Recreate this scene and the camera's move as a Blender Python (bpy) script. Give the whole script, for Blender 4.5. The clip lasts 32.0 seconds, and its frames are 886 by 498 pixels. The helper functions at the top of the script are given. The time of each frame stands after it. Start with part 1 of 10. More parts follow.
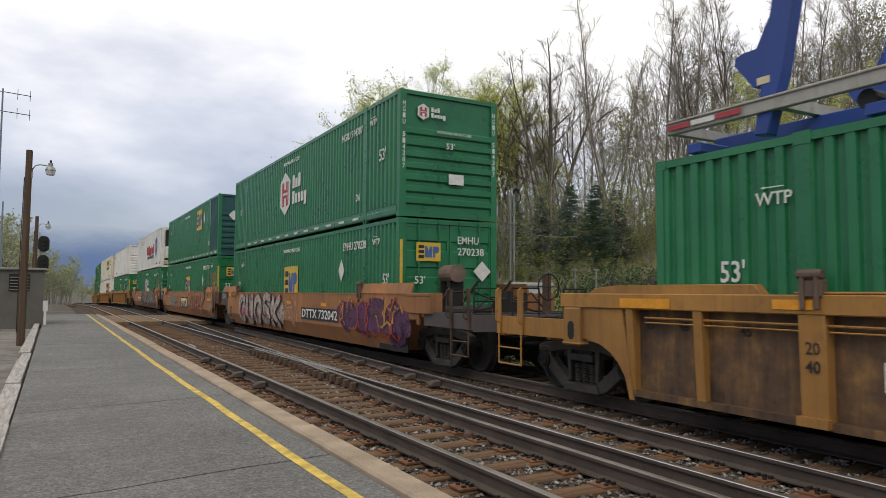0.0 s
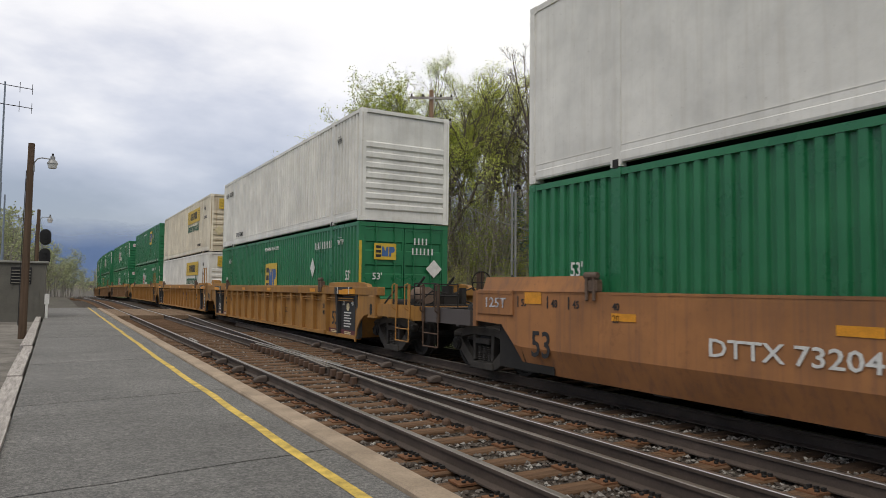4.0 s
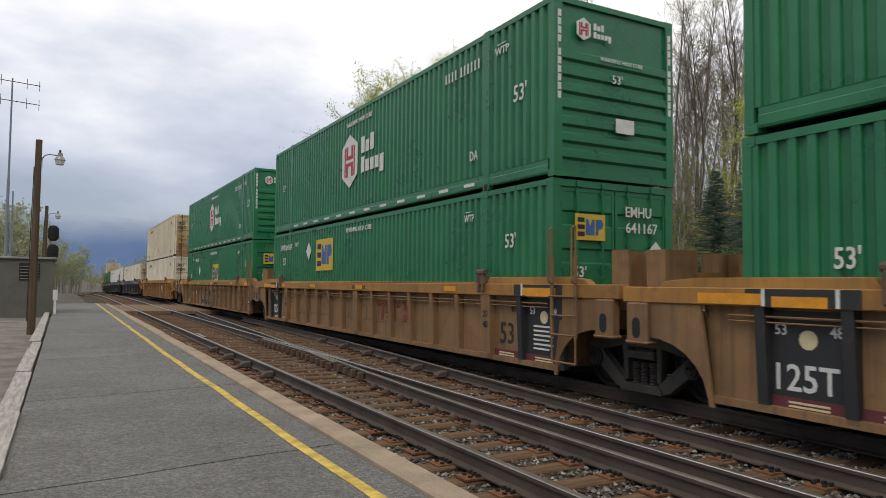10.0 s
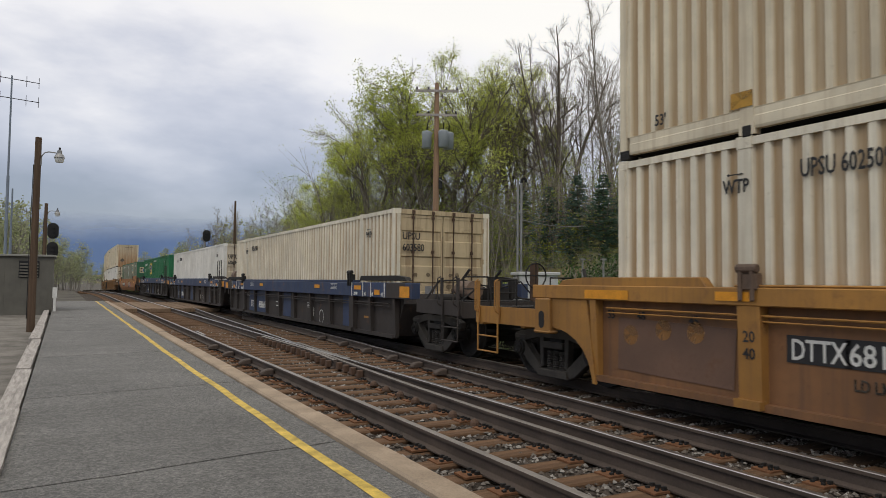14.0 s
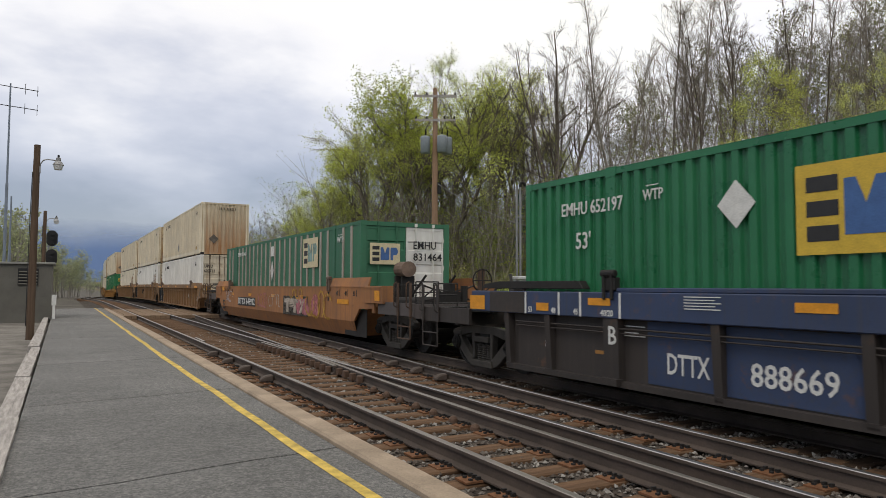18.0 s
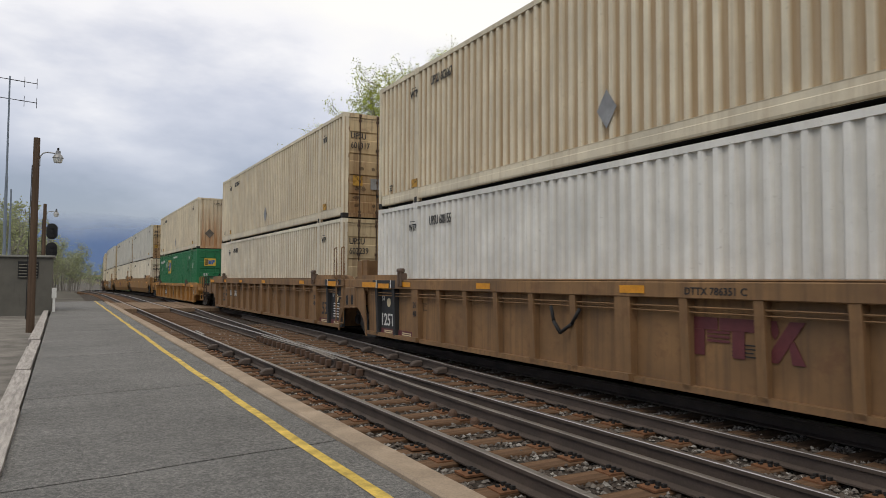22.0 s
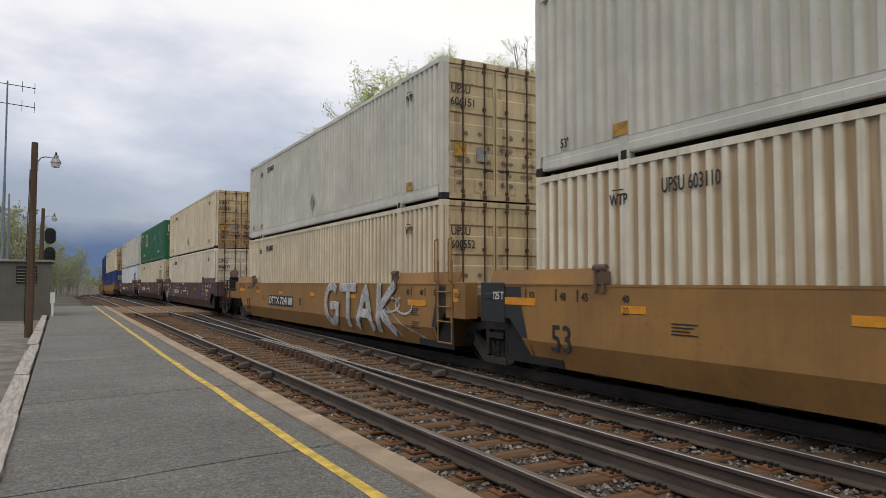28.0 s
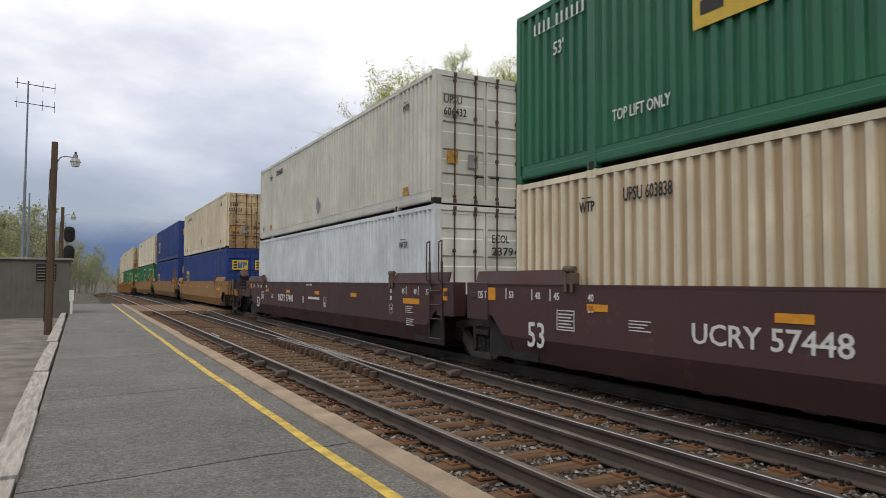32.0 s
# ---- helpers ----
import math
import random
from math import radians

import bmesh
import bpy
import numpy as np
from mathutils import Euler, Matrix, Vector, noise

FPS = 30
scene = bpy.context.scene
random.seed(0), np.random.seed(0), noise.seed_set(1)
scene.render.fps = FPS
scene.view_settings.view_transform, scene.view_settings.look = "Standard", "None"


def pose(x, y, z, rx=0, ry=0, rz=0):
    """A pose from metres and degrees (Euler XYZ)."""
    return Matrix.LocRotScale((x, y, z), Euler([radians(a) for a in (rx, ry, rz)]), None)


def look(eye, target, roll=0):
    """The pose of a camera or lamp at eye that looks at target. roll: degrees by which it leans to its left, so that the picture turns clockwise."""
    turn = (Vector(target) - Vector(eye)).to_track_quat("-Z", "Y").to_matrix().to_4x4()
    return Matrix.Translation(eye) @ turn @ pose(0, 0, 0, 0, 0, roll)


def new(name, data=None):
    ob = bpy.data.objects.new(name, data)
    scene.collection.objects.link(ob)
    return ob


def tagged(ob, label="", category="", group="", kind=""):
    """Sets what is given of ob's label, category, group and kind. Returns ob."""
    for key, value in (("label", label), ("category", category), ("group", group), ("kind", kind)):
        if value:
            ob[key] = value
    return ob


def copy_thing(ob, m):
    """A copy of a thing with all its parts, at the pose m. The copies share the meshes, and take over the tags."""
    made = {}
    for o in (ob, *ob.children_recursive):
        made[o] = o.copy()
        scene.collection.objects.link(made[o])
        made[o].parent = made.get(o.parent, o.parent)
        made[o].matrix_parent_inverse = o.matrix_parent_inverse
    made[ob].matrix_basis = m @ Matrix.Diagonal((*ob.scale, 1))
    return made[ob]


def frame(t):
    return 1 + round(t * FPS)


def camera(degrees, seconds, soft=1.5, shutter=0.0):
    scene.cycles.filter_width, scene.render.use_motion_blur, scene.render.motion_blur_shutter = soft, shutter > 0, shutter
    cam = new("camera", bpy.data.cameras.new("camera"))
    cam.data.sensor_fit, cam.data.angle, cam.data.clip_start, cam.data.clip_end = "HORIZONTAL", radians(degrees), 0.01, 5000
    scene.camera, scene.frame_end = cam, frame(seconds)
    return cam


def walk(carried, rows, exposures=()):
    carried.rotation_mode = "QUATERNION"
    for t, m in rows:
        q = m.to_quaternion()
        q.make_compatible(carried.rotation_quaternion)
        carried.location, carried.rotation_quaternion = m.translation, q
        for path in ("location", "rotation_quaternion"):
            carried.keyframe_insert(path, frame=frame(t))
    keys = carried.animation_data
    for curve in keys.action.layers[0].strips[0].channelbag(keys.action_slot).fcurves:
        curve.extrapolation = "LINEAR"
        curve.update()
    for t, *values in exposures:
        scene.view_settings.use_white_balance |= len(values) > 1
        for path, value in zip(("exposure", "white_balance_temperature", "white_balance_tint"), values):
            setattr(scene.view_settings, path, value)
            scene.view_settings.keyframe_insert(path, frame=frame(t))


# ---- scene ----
cam = camera(65.0, 32.0, soft=0.8, shutter=0.05)
EYE = (0.0, 0.0, 1.505)
TURNS = [
    (0.0, 93.558, -0.313, -29.236),
    (0.5, 93.545, -0.302, -29.242),
    (1.0, 93.538, -0.485, -29.175),
    (1.5, 93.541, -0.36, -29.094),
    (2.0, 93.491, -0.36, -29.109),
    (2.5, 93.422, -0.461, -29.114),
    (3.0, 93.411, -0.442, -29.118),
    (3.5, 93.341, -0.597, -29.188),
    (5.5, 92.893, -0.756, -29.02),
    (6.0, 92.858, -0.73, -28.968),
    (6.5, 92.859, -0.786, -28.905),
    (7.0, 92.938, -0.8, -28.808),
    (7.5, 92.962, -0.657, -28.673),
    (8.0, 92.967, -0.584, -28.635),
    (8.5, 92.951, -0.586, -28.636),
    (9.0, 92.931, -0.561, -28.666),
    (9.5, 92.865, -0.586, -28.655),
    (10.0, 92.807, -0.577, -28.641),
    (10.5, 92.673, -0.598, -28.665),
    (11.0, 92.594, -0.613, -28.645),
    (11.5, 92.517, -0.559, -28.666),
    (12.0, 92.512, -0.554, -28.686),
    (12.5, 92.556, -0.535, -28.679),
    (13.0, 92.604, -0.618, -28.678),
    (13.5, 92.613, -0.68, -28.625),
    (14.0, 92.636, -0.629, -28.669),
    (14.5, 92.656, -0.638, -28.658),
    (16.5, 92.985, -0.543, -28.723),
    (17.0, 93.068, -0.496, -28.676),
    (17.5, 93.07, -0.43, -28.677),
    (18.0, 93.038, -0.249, -28.71),
    (18.5, 92.965, -0.211, -28.749),
    (19.0, 92.831, -0.245, -28.759),
    (19.5, 92.649, -0.17, -28.788),
    (20.0, 92.572, -0.04, -28.795),
    (20.5, 92.579, -0.065, -28.76),
    (21.0, 92.564, -0.275, -28.757),
    (21.5, 92.531, -0.345, -28.722),
    (22.0, 92.519, -0.344, -28.717),
    (22.5, 92.524, -0.222, -28.765),
    (23.0, 92.566, -0.218, -28.762),
    (23.5, 92.609, -0.13, -28.807),
    (24.0, 92.657, -0.201, -28.823),
    (24.5, 92.674, -0.175, -28.899),
    (25.0, 92.676, -0.143, -28.924),
    (25.5, 92.663, -0.035, -28.927),
    (27.5, 92.68, -0.013, -28.841),
    (28.0, 92.724, -0.035, -28.811),
    (28.5, 92.717, -0.038, -28.845),
    (29.0, 92.706, -0.087, -28.825),
    (29.5, 92.714, -0.109, -28.864),
    (30.0, 92.806, -0.167, -28.828),
    (30.5, 92.859, -0.07, -28.563),
    (31.0, 92.914, -0.172, -28.241),
    (31.5, 92.819, -0.198, -27.825),
    (32.0, 92.706, -0.313, -27.605),
]
# the exposure follows how bright the passing boxes are
METER = ((0.0, 0.10), (1.5, 0.20), (3.0, 0.12), (6.0, -0.12), (7.0, -0.04), (8.0, 0.14), (9.0, 0.08), (10.0, 0.06), (11.0, 0.17), (12.0, 0.16), (14.0, -0.10), (19.0, 0.02), (22.0, -0.05), (24.0, -0.06), (28.5, -0.05), (31.0, 0.0), (32.0, 0.08))
walk(cam, [(t, pose(*EYE, rx, ry, rz)) for t, rx, ry, rz in TURNS], [(t, ev, 7200, 9) for t, ev in METER])

# ---- light ----
world = bpy.data.worlds.new("overcast")
scene.world = world
world.use_nodes = True


def sky_nodes():
    nt = world.node_tree
    nt.nodes.clear()
    n, link = nt.nodes.new, nt.links.new
    out, bg = n("ShaderNodeOutputWorld"), n("ShaderNodeBackground")
    tc, sep = n("ShaderNodeTexCoord"), n("ShaderNodeSeparateXYZ")
    link(tc.outputs["Generated"], sep.inputs[0])
    sky = n("ShaderNodeTexSky")
    sky.sky_type, sky.sun_disc = "NISHITA", False
    sky.sun_elevation, sky.sun_rotation = radians(52), radians(245)
    # cloud height gradient
    ramp = n("ShaderNodeValToRGB")
    el = ramp.color_ramp.elements
    el[0].position, el[0].color = 0.02, (0.225, 0.275, 0.40, 1)
    el[1].position, el[1].color = 0.60, (0.95, 0.96, 0.99, 1)
    for p, c in ((0.10, (0.25, 0.295, 0.42, 1)), (0.17, (0.37, 0.415, 0.56, 1)), (0.25, (0.56, 0.60, 0.74, 1)), (0.33, (0.86, 0.88, 0.97, 1)), (0.42, (0.97, 0.98, 1.0, 1))):
        e = el.new(p)
        e.color = c
    # billows: stretched noise shifts the gradient
    mp = n("ShaderNodeMapping")
    mp.inputs["Scale"].default_value = (2.0, 2.0, 5.0)
    link(tc.outputs["Generated"], mp.inputs[0])
    nz = n("ShaderNodeTexNoise")
    nz.inputs["Scale"].default_value, nz.inputs["Detail"].default_value, nz.inputs["Roughness"].default_value = 1.6, 6.0, 0.52
    link(mp.outputs[0], nz.inputs["Vector"])
    dot = n("ShaderNodeVectorMath")
    dot.operation = "DOT_PRODUCT"
    dot.inputs[1].default_value = (0.77, 0.64, 0.0)
    link(tc.outputs["Generated"], dot.inputs[0])
    a = n("ShaderNodeMath")
    a.operation = "MULTIPLY_ADD"
    link(nz.outputs["Fac"], a.inputs[0])
    a.inputs[1].default_value = 0.42
    link(sep.outputs["Z"], a.inputs[2])
    b = n("ShaderNodeMath")
    b.operation = "MULTIPLY_ADD"
    link(dot.outputs["Value"], b.inputs[0])
    b.inputs[1].default_value = 0.16
    link(a.outputs[0], b.inputs[2])
    c = n("ShaderNodeMath")
    c.operation = "SUBTRACT"
    link(b.outputs[0], c.inputs[0])
    c.inputs[1].default_value = 0.30
    link(c.outputs[0], ramp.inputs[0])
    add = n("ShaderNodeMix")
    add.data_type, add.blend_type = "RGBA", "ADD"
    add.inputs["Factor"].default_value = 0.03
    link(ramp.outputs[0], add.inputs["A"])
    link(sky.outputs[0], add.inputs["B"])
    link(add.outputs["Result"], bg.inputs["Color"])
    bg.inputs["Strength"].default_value = 1.0
    link(bg.outputs[0], out.inputs[0])


sky_nodes()
sun = new("sun", bpy.data.lights.new("sun", "SUN"))
sun.data.energy, sun.data.angle, sun.data.color = 0.7, radians(25), (1.0, 0.97, 0.92)
sun.matrix_world = look((-30, -35, 60), (6, 10, 0))

# ---- materials ----
MATS = {}


def material(name, rough=0.7, metal=0.0):
    m = bpy.data.materials.new(name)
    m.use_nodes = True
    b = m.node_tree.nodes["Principled BSDF"]
    b.inputs["Roughness"].default_value, b.inputs["Metallic"].default_value = rough, metal
    return m, m.node_tree, b


def noise_node(nt, scale, detail=4.0, rough=0.55, stretch=None, coords="Object"):
    tc = nt.nodes.new("ShaderNodeTexCoord")
    z = nt.nodes.new("ShaderNodeTexNoise")
    z.inputs["Scale"].default_value, z.inputs["Detail"].default_value, z.inputs["Roughness"].default_value = scale, detail, rough
    src = tc.outputs[coords]
    if stretch:
        mp = nt.nodes.new("ShaderNodeMapping")
        mp.inputs["Scale"].default_value = stretch
        nt.links.new(src, mp.inputs[0])
        src = mp.outputs[0]
    nt.links.new(src, z.inputs["Vector"])
    return z.outputs["Fac"]


def ramp_node(nt, fac, stops):
    r = nt.nodes.new("ShaderNodeValToRGB")
    el = r.color_ramp.elements
    el[0].position, el[0].color = stops[0][0], (*stops[0][1], 1)
    el[1].position, el[1].color = stops[-1][0], (*stops[-1][1], 1)
    for p, c in stops[1:-1]:
        e = el.new(p)
        e.color = (*c, 1)
    nt.links.new(fac, r.inputs[0])
    return r.outputs[0]


def mix_node(nt, fac, a, b, blend="MIX"):
    m = nt.nodes.new("ShaderNodeMix")
    m.data_type, m.blend_type = "RGBA", blend
    for slot, v in (("Factor", fac), ("A", a), ("B", b)):
        if isinstance(v, (int, float)):
            m.inputs[slot].default_value = v
        elif isinstance(v, tuple):
            m.inputs[slot].default_value = (*v, 1)
        else:
            nt.links.new(v, m.inputs[slot])
    return m.outputs["Result"]


def bump_node(nt, b, height, strength=0.3, dist=0.01):
    u = nt.nodes.new("ShaderNodeBump")
    u.inputs["Strength"].default_value, u.inputs["Distance"].default_value = strength, dist
    nt.links.new(height, u.inputs["Height"])
    nt.links.new(u.outputs[0], b.inputs["Normal"])


def scaled(c, k):
    return tuple(min(1.0, v * k) for v in c)


def grainy(name, base, rough=0.85, spread=0.35, scale=8.0, fine=90.0, bump=0.3, dist=0.006, metal=0.0, coords="Object", stretch=None):
    """A plain stuff with variation at two scales."""
    if name in MATS:
        return MATS[name]
    m, nt, b = material(name, rough, metal)
    if rough > 0.8:
        b.inputs["Specular IOR Level"].default_value = 0.15
    big = ramp_node(nt, noise_node(nt, scale, 5, 0.6, stretch, coords), [(0.3, scaled(base, 1 - spread)), (0.7, scaled(base, 1 + spread))])
    small = noise_node(nt, fine, 3, 0.6, stretch, coords)
    col = mix_node(nt, 0.5, big, ramp_node(nt, small, [(0.3, (0.55, 0.55, 0.55)), (0.7, (1, 1, 1))]), "MULTIPLY")
    nt.links.new(col, b.inputs["Base Color"])
    bump_node(nt, b, small, bump, dist)
    MATS[name] = m
    return m


def mix_tone(a, b):
    return tuple((p + q) / 2 for p, q in zip(a, b))


def painted(name, base, grime=0.25, rust=0.0, rough=0.5, streak=(0.20, 0.13, 0.08), fade=0.18, groove=0.0, runs=None, dirt=None):
    """Painted steel with vertical dirt streaks, blotches and rust."""
    if name in MATS:
        return MATS[name]
    m, nt, b = material(name, rough)
    blot = noise_node(nt, 1.1, 6, 0.6)
    col = ramp_node(nt, blot, [(0.3, scaled(base, 1 - fade)), (0.7, scaled(base, 1 + fade))])
    run = noise_node(nt, 1.0, 5, 0.65, (9.0, 9.0, 0.35))
    if grime:
        f = ramp_node(nt, run, [(0.48, (0, 0, 0)), (0.80, (grime,) * 3)])
        col = mix_node(nt, f, col, streak)
    if runs:
        # rust that has run down the sheet and gathered below
        tc, sep = nt.nodes.new("ShaderNodeTexCoord"), nt.nodes.new("ShaderNodeSeparateXYZ")
        nt.links.new(tc.outputs["Object"], sep.inputs[0])
        mr = nt.nodes.new("ShaderNodeMapRange")
        mr.inputs["From Min"].default_value, mr.inputs["From Max"].default_value = 2.5, 0.5
        nt.links.new(sep.outputs["Z"], mr.inputs["Value"])
        k = nt.nodes.new("ShaderNodeMath")
        k.operation = "MULTIPLY"
        nt.links.new(mr.outputs[0], k.inputs[0])
        nt.links.new(ramp_node(nt, noise_node(nt, 1.0, 6, 0.7, (6.0, 6.0, 0.3)), [(0.3, (0.25, 0.25, 0.25)), (0.62, (1, 1, 1))]), k.inputs[1])
        col = mix_node(nt, k.outputs[0], col, runs)
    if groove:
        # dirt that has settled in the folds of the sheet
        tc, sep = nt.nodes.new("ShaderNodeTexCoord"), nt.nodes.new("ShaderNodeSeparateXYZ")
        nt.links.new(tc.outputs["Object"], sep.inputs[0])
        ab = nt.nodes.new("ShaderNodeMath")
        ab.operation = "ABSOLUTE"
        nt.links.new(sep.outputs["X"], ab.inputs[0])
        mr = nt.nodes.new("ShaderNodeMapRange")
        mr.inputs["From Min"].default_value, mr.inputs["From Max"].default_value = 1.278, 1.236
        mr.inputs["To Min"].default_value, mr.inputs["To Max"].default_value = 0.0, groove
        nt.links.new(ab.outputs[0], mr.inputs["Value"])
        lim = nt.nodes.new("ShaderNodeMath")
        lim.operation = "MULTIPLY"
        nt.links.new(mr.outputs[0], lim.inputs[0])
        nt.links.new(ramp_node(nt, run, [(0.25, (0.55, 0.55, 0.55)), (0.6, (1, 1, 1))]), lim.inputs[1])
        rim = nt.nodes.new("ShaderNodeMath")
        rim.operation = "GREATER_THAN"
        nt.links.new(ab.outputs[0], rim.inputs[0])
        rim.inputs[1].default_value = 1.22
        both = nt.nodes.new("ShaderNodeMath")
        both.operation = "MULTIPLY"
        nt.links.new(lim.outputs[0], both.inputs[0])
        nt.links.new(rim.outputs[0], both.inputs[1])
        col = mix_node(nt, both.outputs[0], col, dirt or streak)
    if rust:
        spot = noise_node(nt, 2.3, 8, 0.7)
        f = ramp_node(nt, spot, [(0.62 - 0.22 * rust, (0, 0, 0)), (0.78 - 0.1 * rust, (0.9, 0.9, 0.9))])
        col = mix_node(nt, f, col, (0.15, 0.070, 0.034))
    # chips and flecks
    fleck = ramp_node(nt, noise_node(nt, 11.0, 8, 0.75), [(0.60, (0, 0, 0)), (0.68, (0.55, 0.55, 0.55))])
    col = mix_node(nt, fleck, col, scaled(mix_tone(base, streak), 0.75))
    ob = nt.nodes.new("ShaderNodeObjectInfo")
    col = mix_node(nt, 1.0, col, ramp_node(nt, ob.outputs["Random"], [(0.0, (0.9, 0.9, 0.9)), (1.0, (1, 1, 1))]), "MULTIPLY")
    nt.links.new(col, b.inputs["Base Color"])
    rr = ramp_node(nt, blot, [(0.3, (rough - 0.1,) * 3), (0.7, (rough + 0.2,) * 3)])
    nt.links.new(rr, b.inputs["Roughness"])
    bump_node(nt, b, noise_node(nt, 2.4, 5, 0.6), 0.25, 0.03)
    MATS[name] = m
    return m


def stained_sheet():
    """Ochre sheet under wide smears of old dark grease."""
    m, nt, b = material("stained_ochre_sheet", 0.72)
    n = mix_node(nt, 0.35, noise_node(nt, 1.5, 7, 0.65), noise_node(nt, 1.0, 5, 0.6, (5.0, 5.0, 0.5)))
    col = ramp_node(nt, n, [(0.40, (0.042, 0.026, 0.017)), (0.49, (0.095, 0.052, 0.026)), (0.55, (0.16, 0.085, 0.034)), (0.62, (0.27, 0.145, 0.045))])
    nt.links.new(col, b.inputs["Base Color"])
    bump_node(nt, b, noise_node(nt, 30, 3), 0.1, 0.004)
    return m


CAR_STAIN = stained_sheet()
GREEN = painted("green_paint", (0.015, 0.162, 0.066), 0.18, 0.0, 0.30, (0.02, 0.08, 0.045))
GREEN_DARK = painted("dark_green_paint", (0.012, 0.075, 0.078), 0.2, 0.0, 0.5, (0.02, 0.04, 0.035))
GREEN_DEEP = painted("deep_green_paint", (0.012, 0.125, 0.060), 0.2, 0.0, 0.42, (0.02, 0.05, 0.035))
GREEN_FADE = painted("faded_green_paint", (0.032, 0.150, 0.080), 0.25, 0.0, 0.55, (0.05, 0.08, 0.05))
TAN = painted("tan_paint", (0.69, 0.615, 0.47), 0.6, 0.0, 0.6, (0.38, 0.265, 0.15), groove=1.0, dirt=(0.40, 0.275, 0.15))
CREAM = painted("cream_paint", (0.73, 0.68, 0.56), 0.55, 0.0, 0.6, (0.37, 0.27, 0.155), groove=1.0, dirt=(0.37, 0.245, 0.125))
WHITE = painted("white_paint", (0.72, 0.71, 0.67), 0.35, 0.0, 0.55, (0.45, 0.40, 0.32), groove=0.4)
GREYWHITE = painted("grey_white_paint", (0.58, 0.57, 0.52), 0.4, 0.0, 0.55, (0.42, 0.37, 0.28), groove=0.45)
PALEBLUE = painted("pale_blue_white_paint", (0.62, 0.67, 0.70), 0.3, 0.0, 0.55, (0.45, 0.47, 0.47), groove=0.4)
BLUE = painted("blue_paint", (0.012, 0.040, 0.20), 0.12, 0.0, 0.45, (0.02, 0.04, 0.12))
STREAK_CREAM = painted("streaked_cream_paint", (0.58, 0.51, 0.39), 0.75, 0.22, 0.65, (0.30, 0.17, 0.08))
RUSTY_CREAM = painted("rusty_cream_paint", (0.60, 0.50, 0.36), 0.6, 0.0, 0.65, (0.30, 0.15, 0.07), runs=(0.38, 0.175, 0.065))
STAINED_TAN = painted("stained_tan_paint", (0.60, 0.45, 0.26), 0.95, 0.42, 0.45, (0.12, 0.065, 0.03), runs=(0.22, 0.105, 0.038))
STREAK_TAN = painted("streaked_tan_paint", (0.54, 0.43, 0.27), 0.9, 0.22, 0.65, (0.20, 0.115, 0.055))
CAR_RUST = painted("rust_orange_paint", (0.315, 0.136, 0.050), 0.7, 0.12, 0.7, (0.12, 0.07, 0.055), fade=0.3)
CAR_YELLOW = painted("yellow_ochre_paint", (0.35, 0.170, 0.040), 0.7, 0.25, 0.65, (0.17, 0.085, 0.04), fade=0.28)
CAR_BROWN = painted("weathered_brown_paint", (0.245, 0.136, 0.060), 0.95, 0.36, 0.7, (0.10, 0.060, 0.036), fade=0.32)
CAR_TAN = painted("ochre_tan_paint", (0.285, 0.148, 0.046), 0.5, 0.10, 0.65, (0.16, 0.09, 0.045), fade=0.25)
CAR_MAROON = painted("maroon_paint", (0.062, 0.025, 0.025), 0.35, 0.1, 0.6, (0.06, 0.035, 0.035))
CAR_BLACK = painted("black_paint", (0.022, 0.024, 0.026), 0.4, 0.1, 0.6, (0.05, 0.04, 0.035))
CAR_SOOT = painted("sooty_brown_black_paint", (0.036, 0.029, 0.026), 0.5, 0.1, 0.65, (0.07, 0.055, 0.045), fade=0.3)
CAR_DULL = painted("dull_purple_brown_paint", (0.150, 0.085, 0.058), 0.6, 0.2, 0.7, (0.10, 0.06, 0.045), fade=0.3)
CAR_PANEL = painted("rusty_brown_panel", (0.205, 0.098, 0.043), 0.7, 0.35, 0.7, (0.10, 0.06, 0.045), fade=0.35)
CAR_GREY = painted("dark_grey_primer", (0.085, 0.072, 0.070), 0.3, 0.1, 0.65, (0.06, 0.05, 0.045))
CAR_BLUE = painted("dull_blue_paint", (0.030, 0.050, 0.110), 0.75, 0.2, 0.6, (0.05, 0.05, 0.06))
STEEL_DARK = grainy("dark_steel", (0.013, 0.0115, 0.0105), 0.75, 0.4, 3.0, 60.0, 0.2)
STEEL_RUST = grainy("rusty_steel", (0.085, 0.048, 0.030), 0.8, 0.45, 3.0, 60.0, 0.3)
STEEL_GREY = grainy("grey_steel", (0.30, 0.30, 0.30), 0.5, 0.25, 3.0, 60.0, 0.1, metal=0.4)
RAIL_HEAD = grainy("polished_rail", (0.46, 0.45, 0.45), 0.28, 0.15, 2.0, 40.0, 0.05, metal=0.9)
RAIL_DULL = grainy("dull_rail_head", (0.26, 0.235, 0.21), 0.42, 0.2, 2.0, 40.0, 0.05, metal=0.7)
RAIL_SIDE = grainy("brown_rail", (0.074, 0.054, 0.043), 0.8, 0.3, 2.0, 50.0, 0.2)
# ties below the train, its shade mixed into the wood colour
TIE_SHADED = grainy("shade_dark_tie_wood", (0.070, 0.045, 0.030), 0.9, 0.4, 3.0, 40.0, 0.5, 0.01, stretch=(0.4, 4.0, 4.0))
TIE_WOOD = grainy("railway_tie_wood", (0.152, 0.090, 0.054), 0.9, 0.45, 3.0, 40.0, 0.5, 0.01, stretch=(0.4, 4.0, 4.0))
PLATE_RUST = grainy("rusty_tie_plate", (0.185, 0.088, 0.046), 0.85, 0.35, 8.0, 60.0, 0.3)
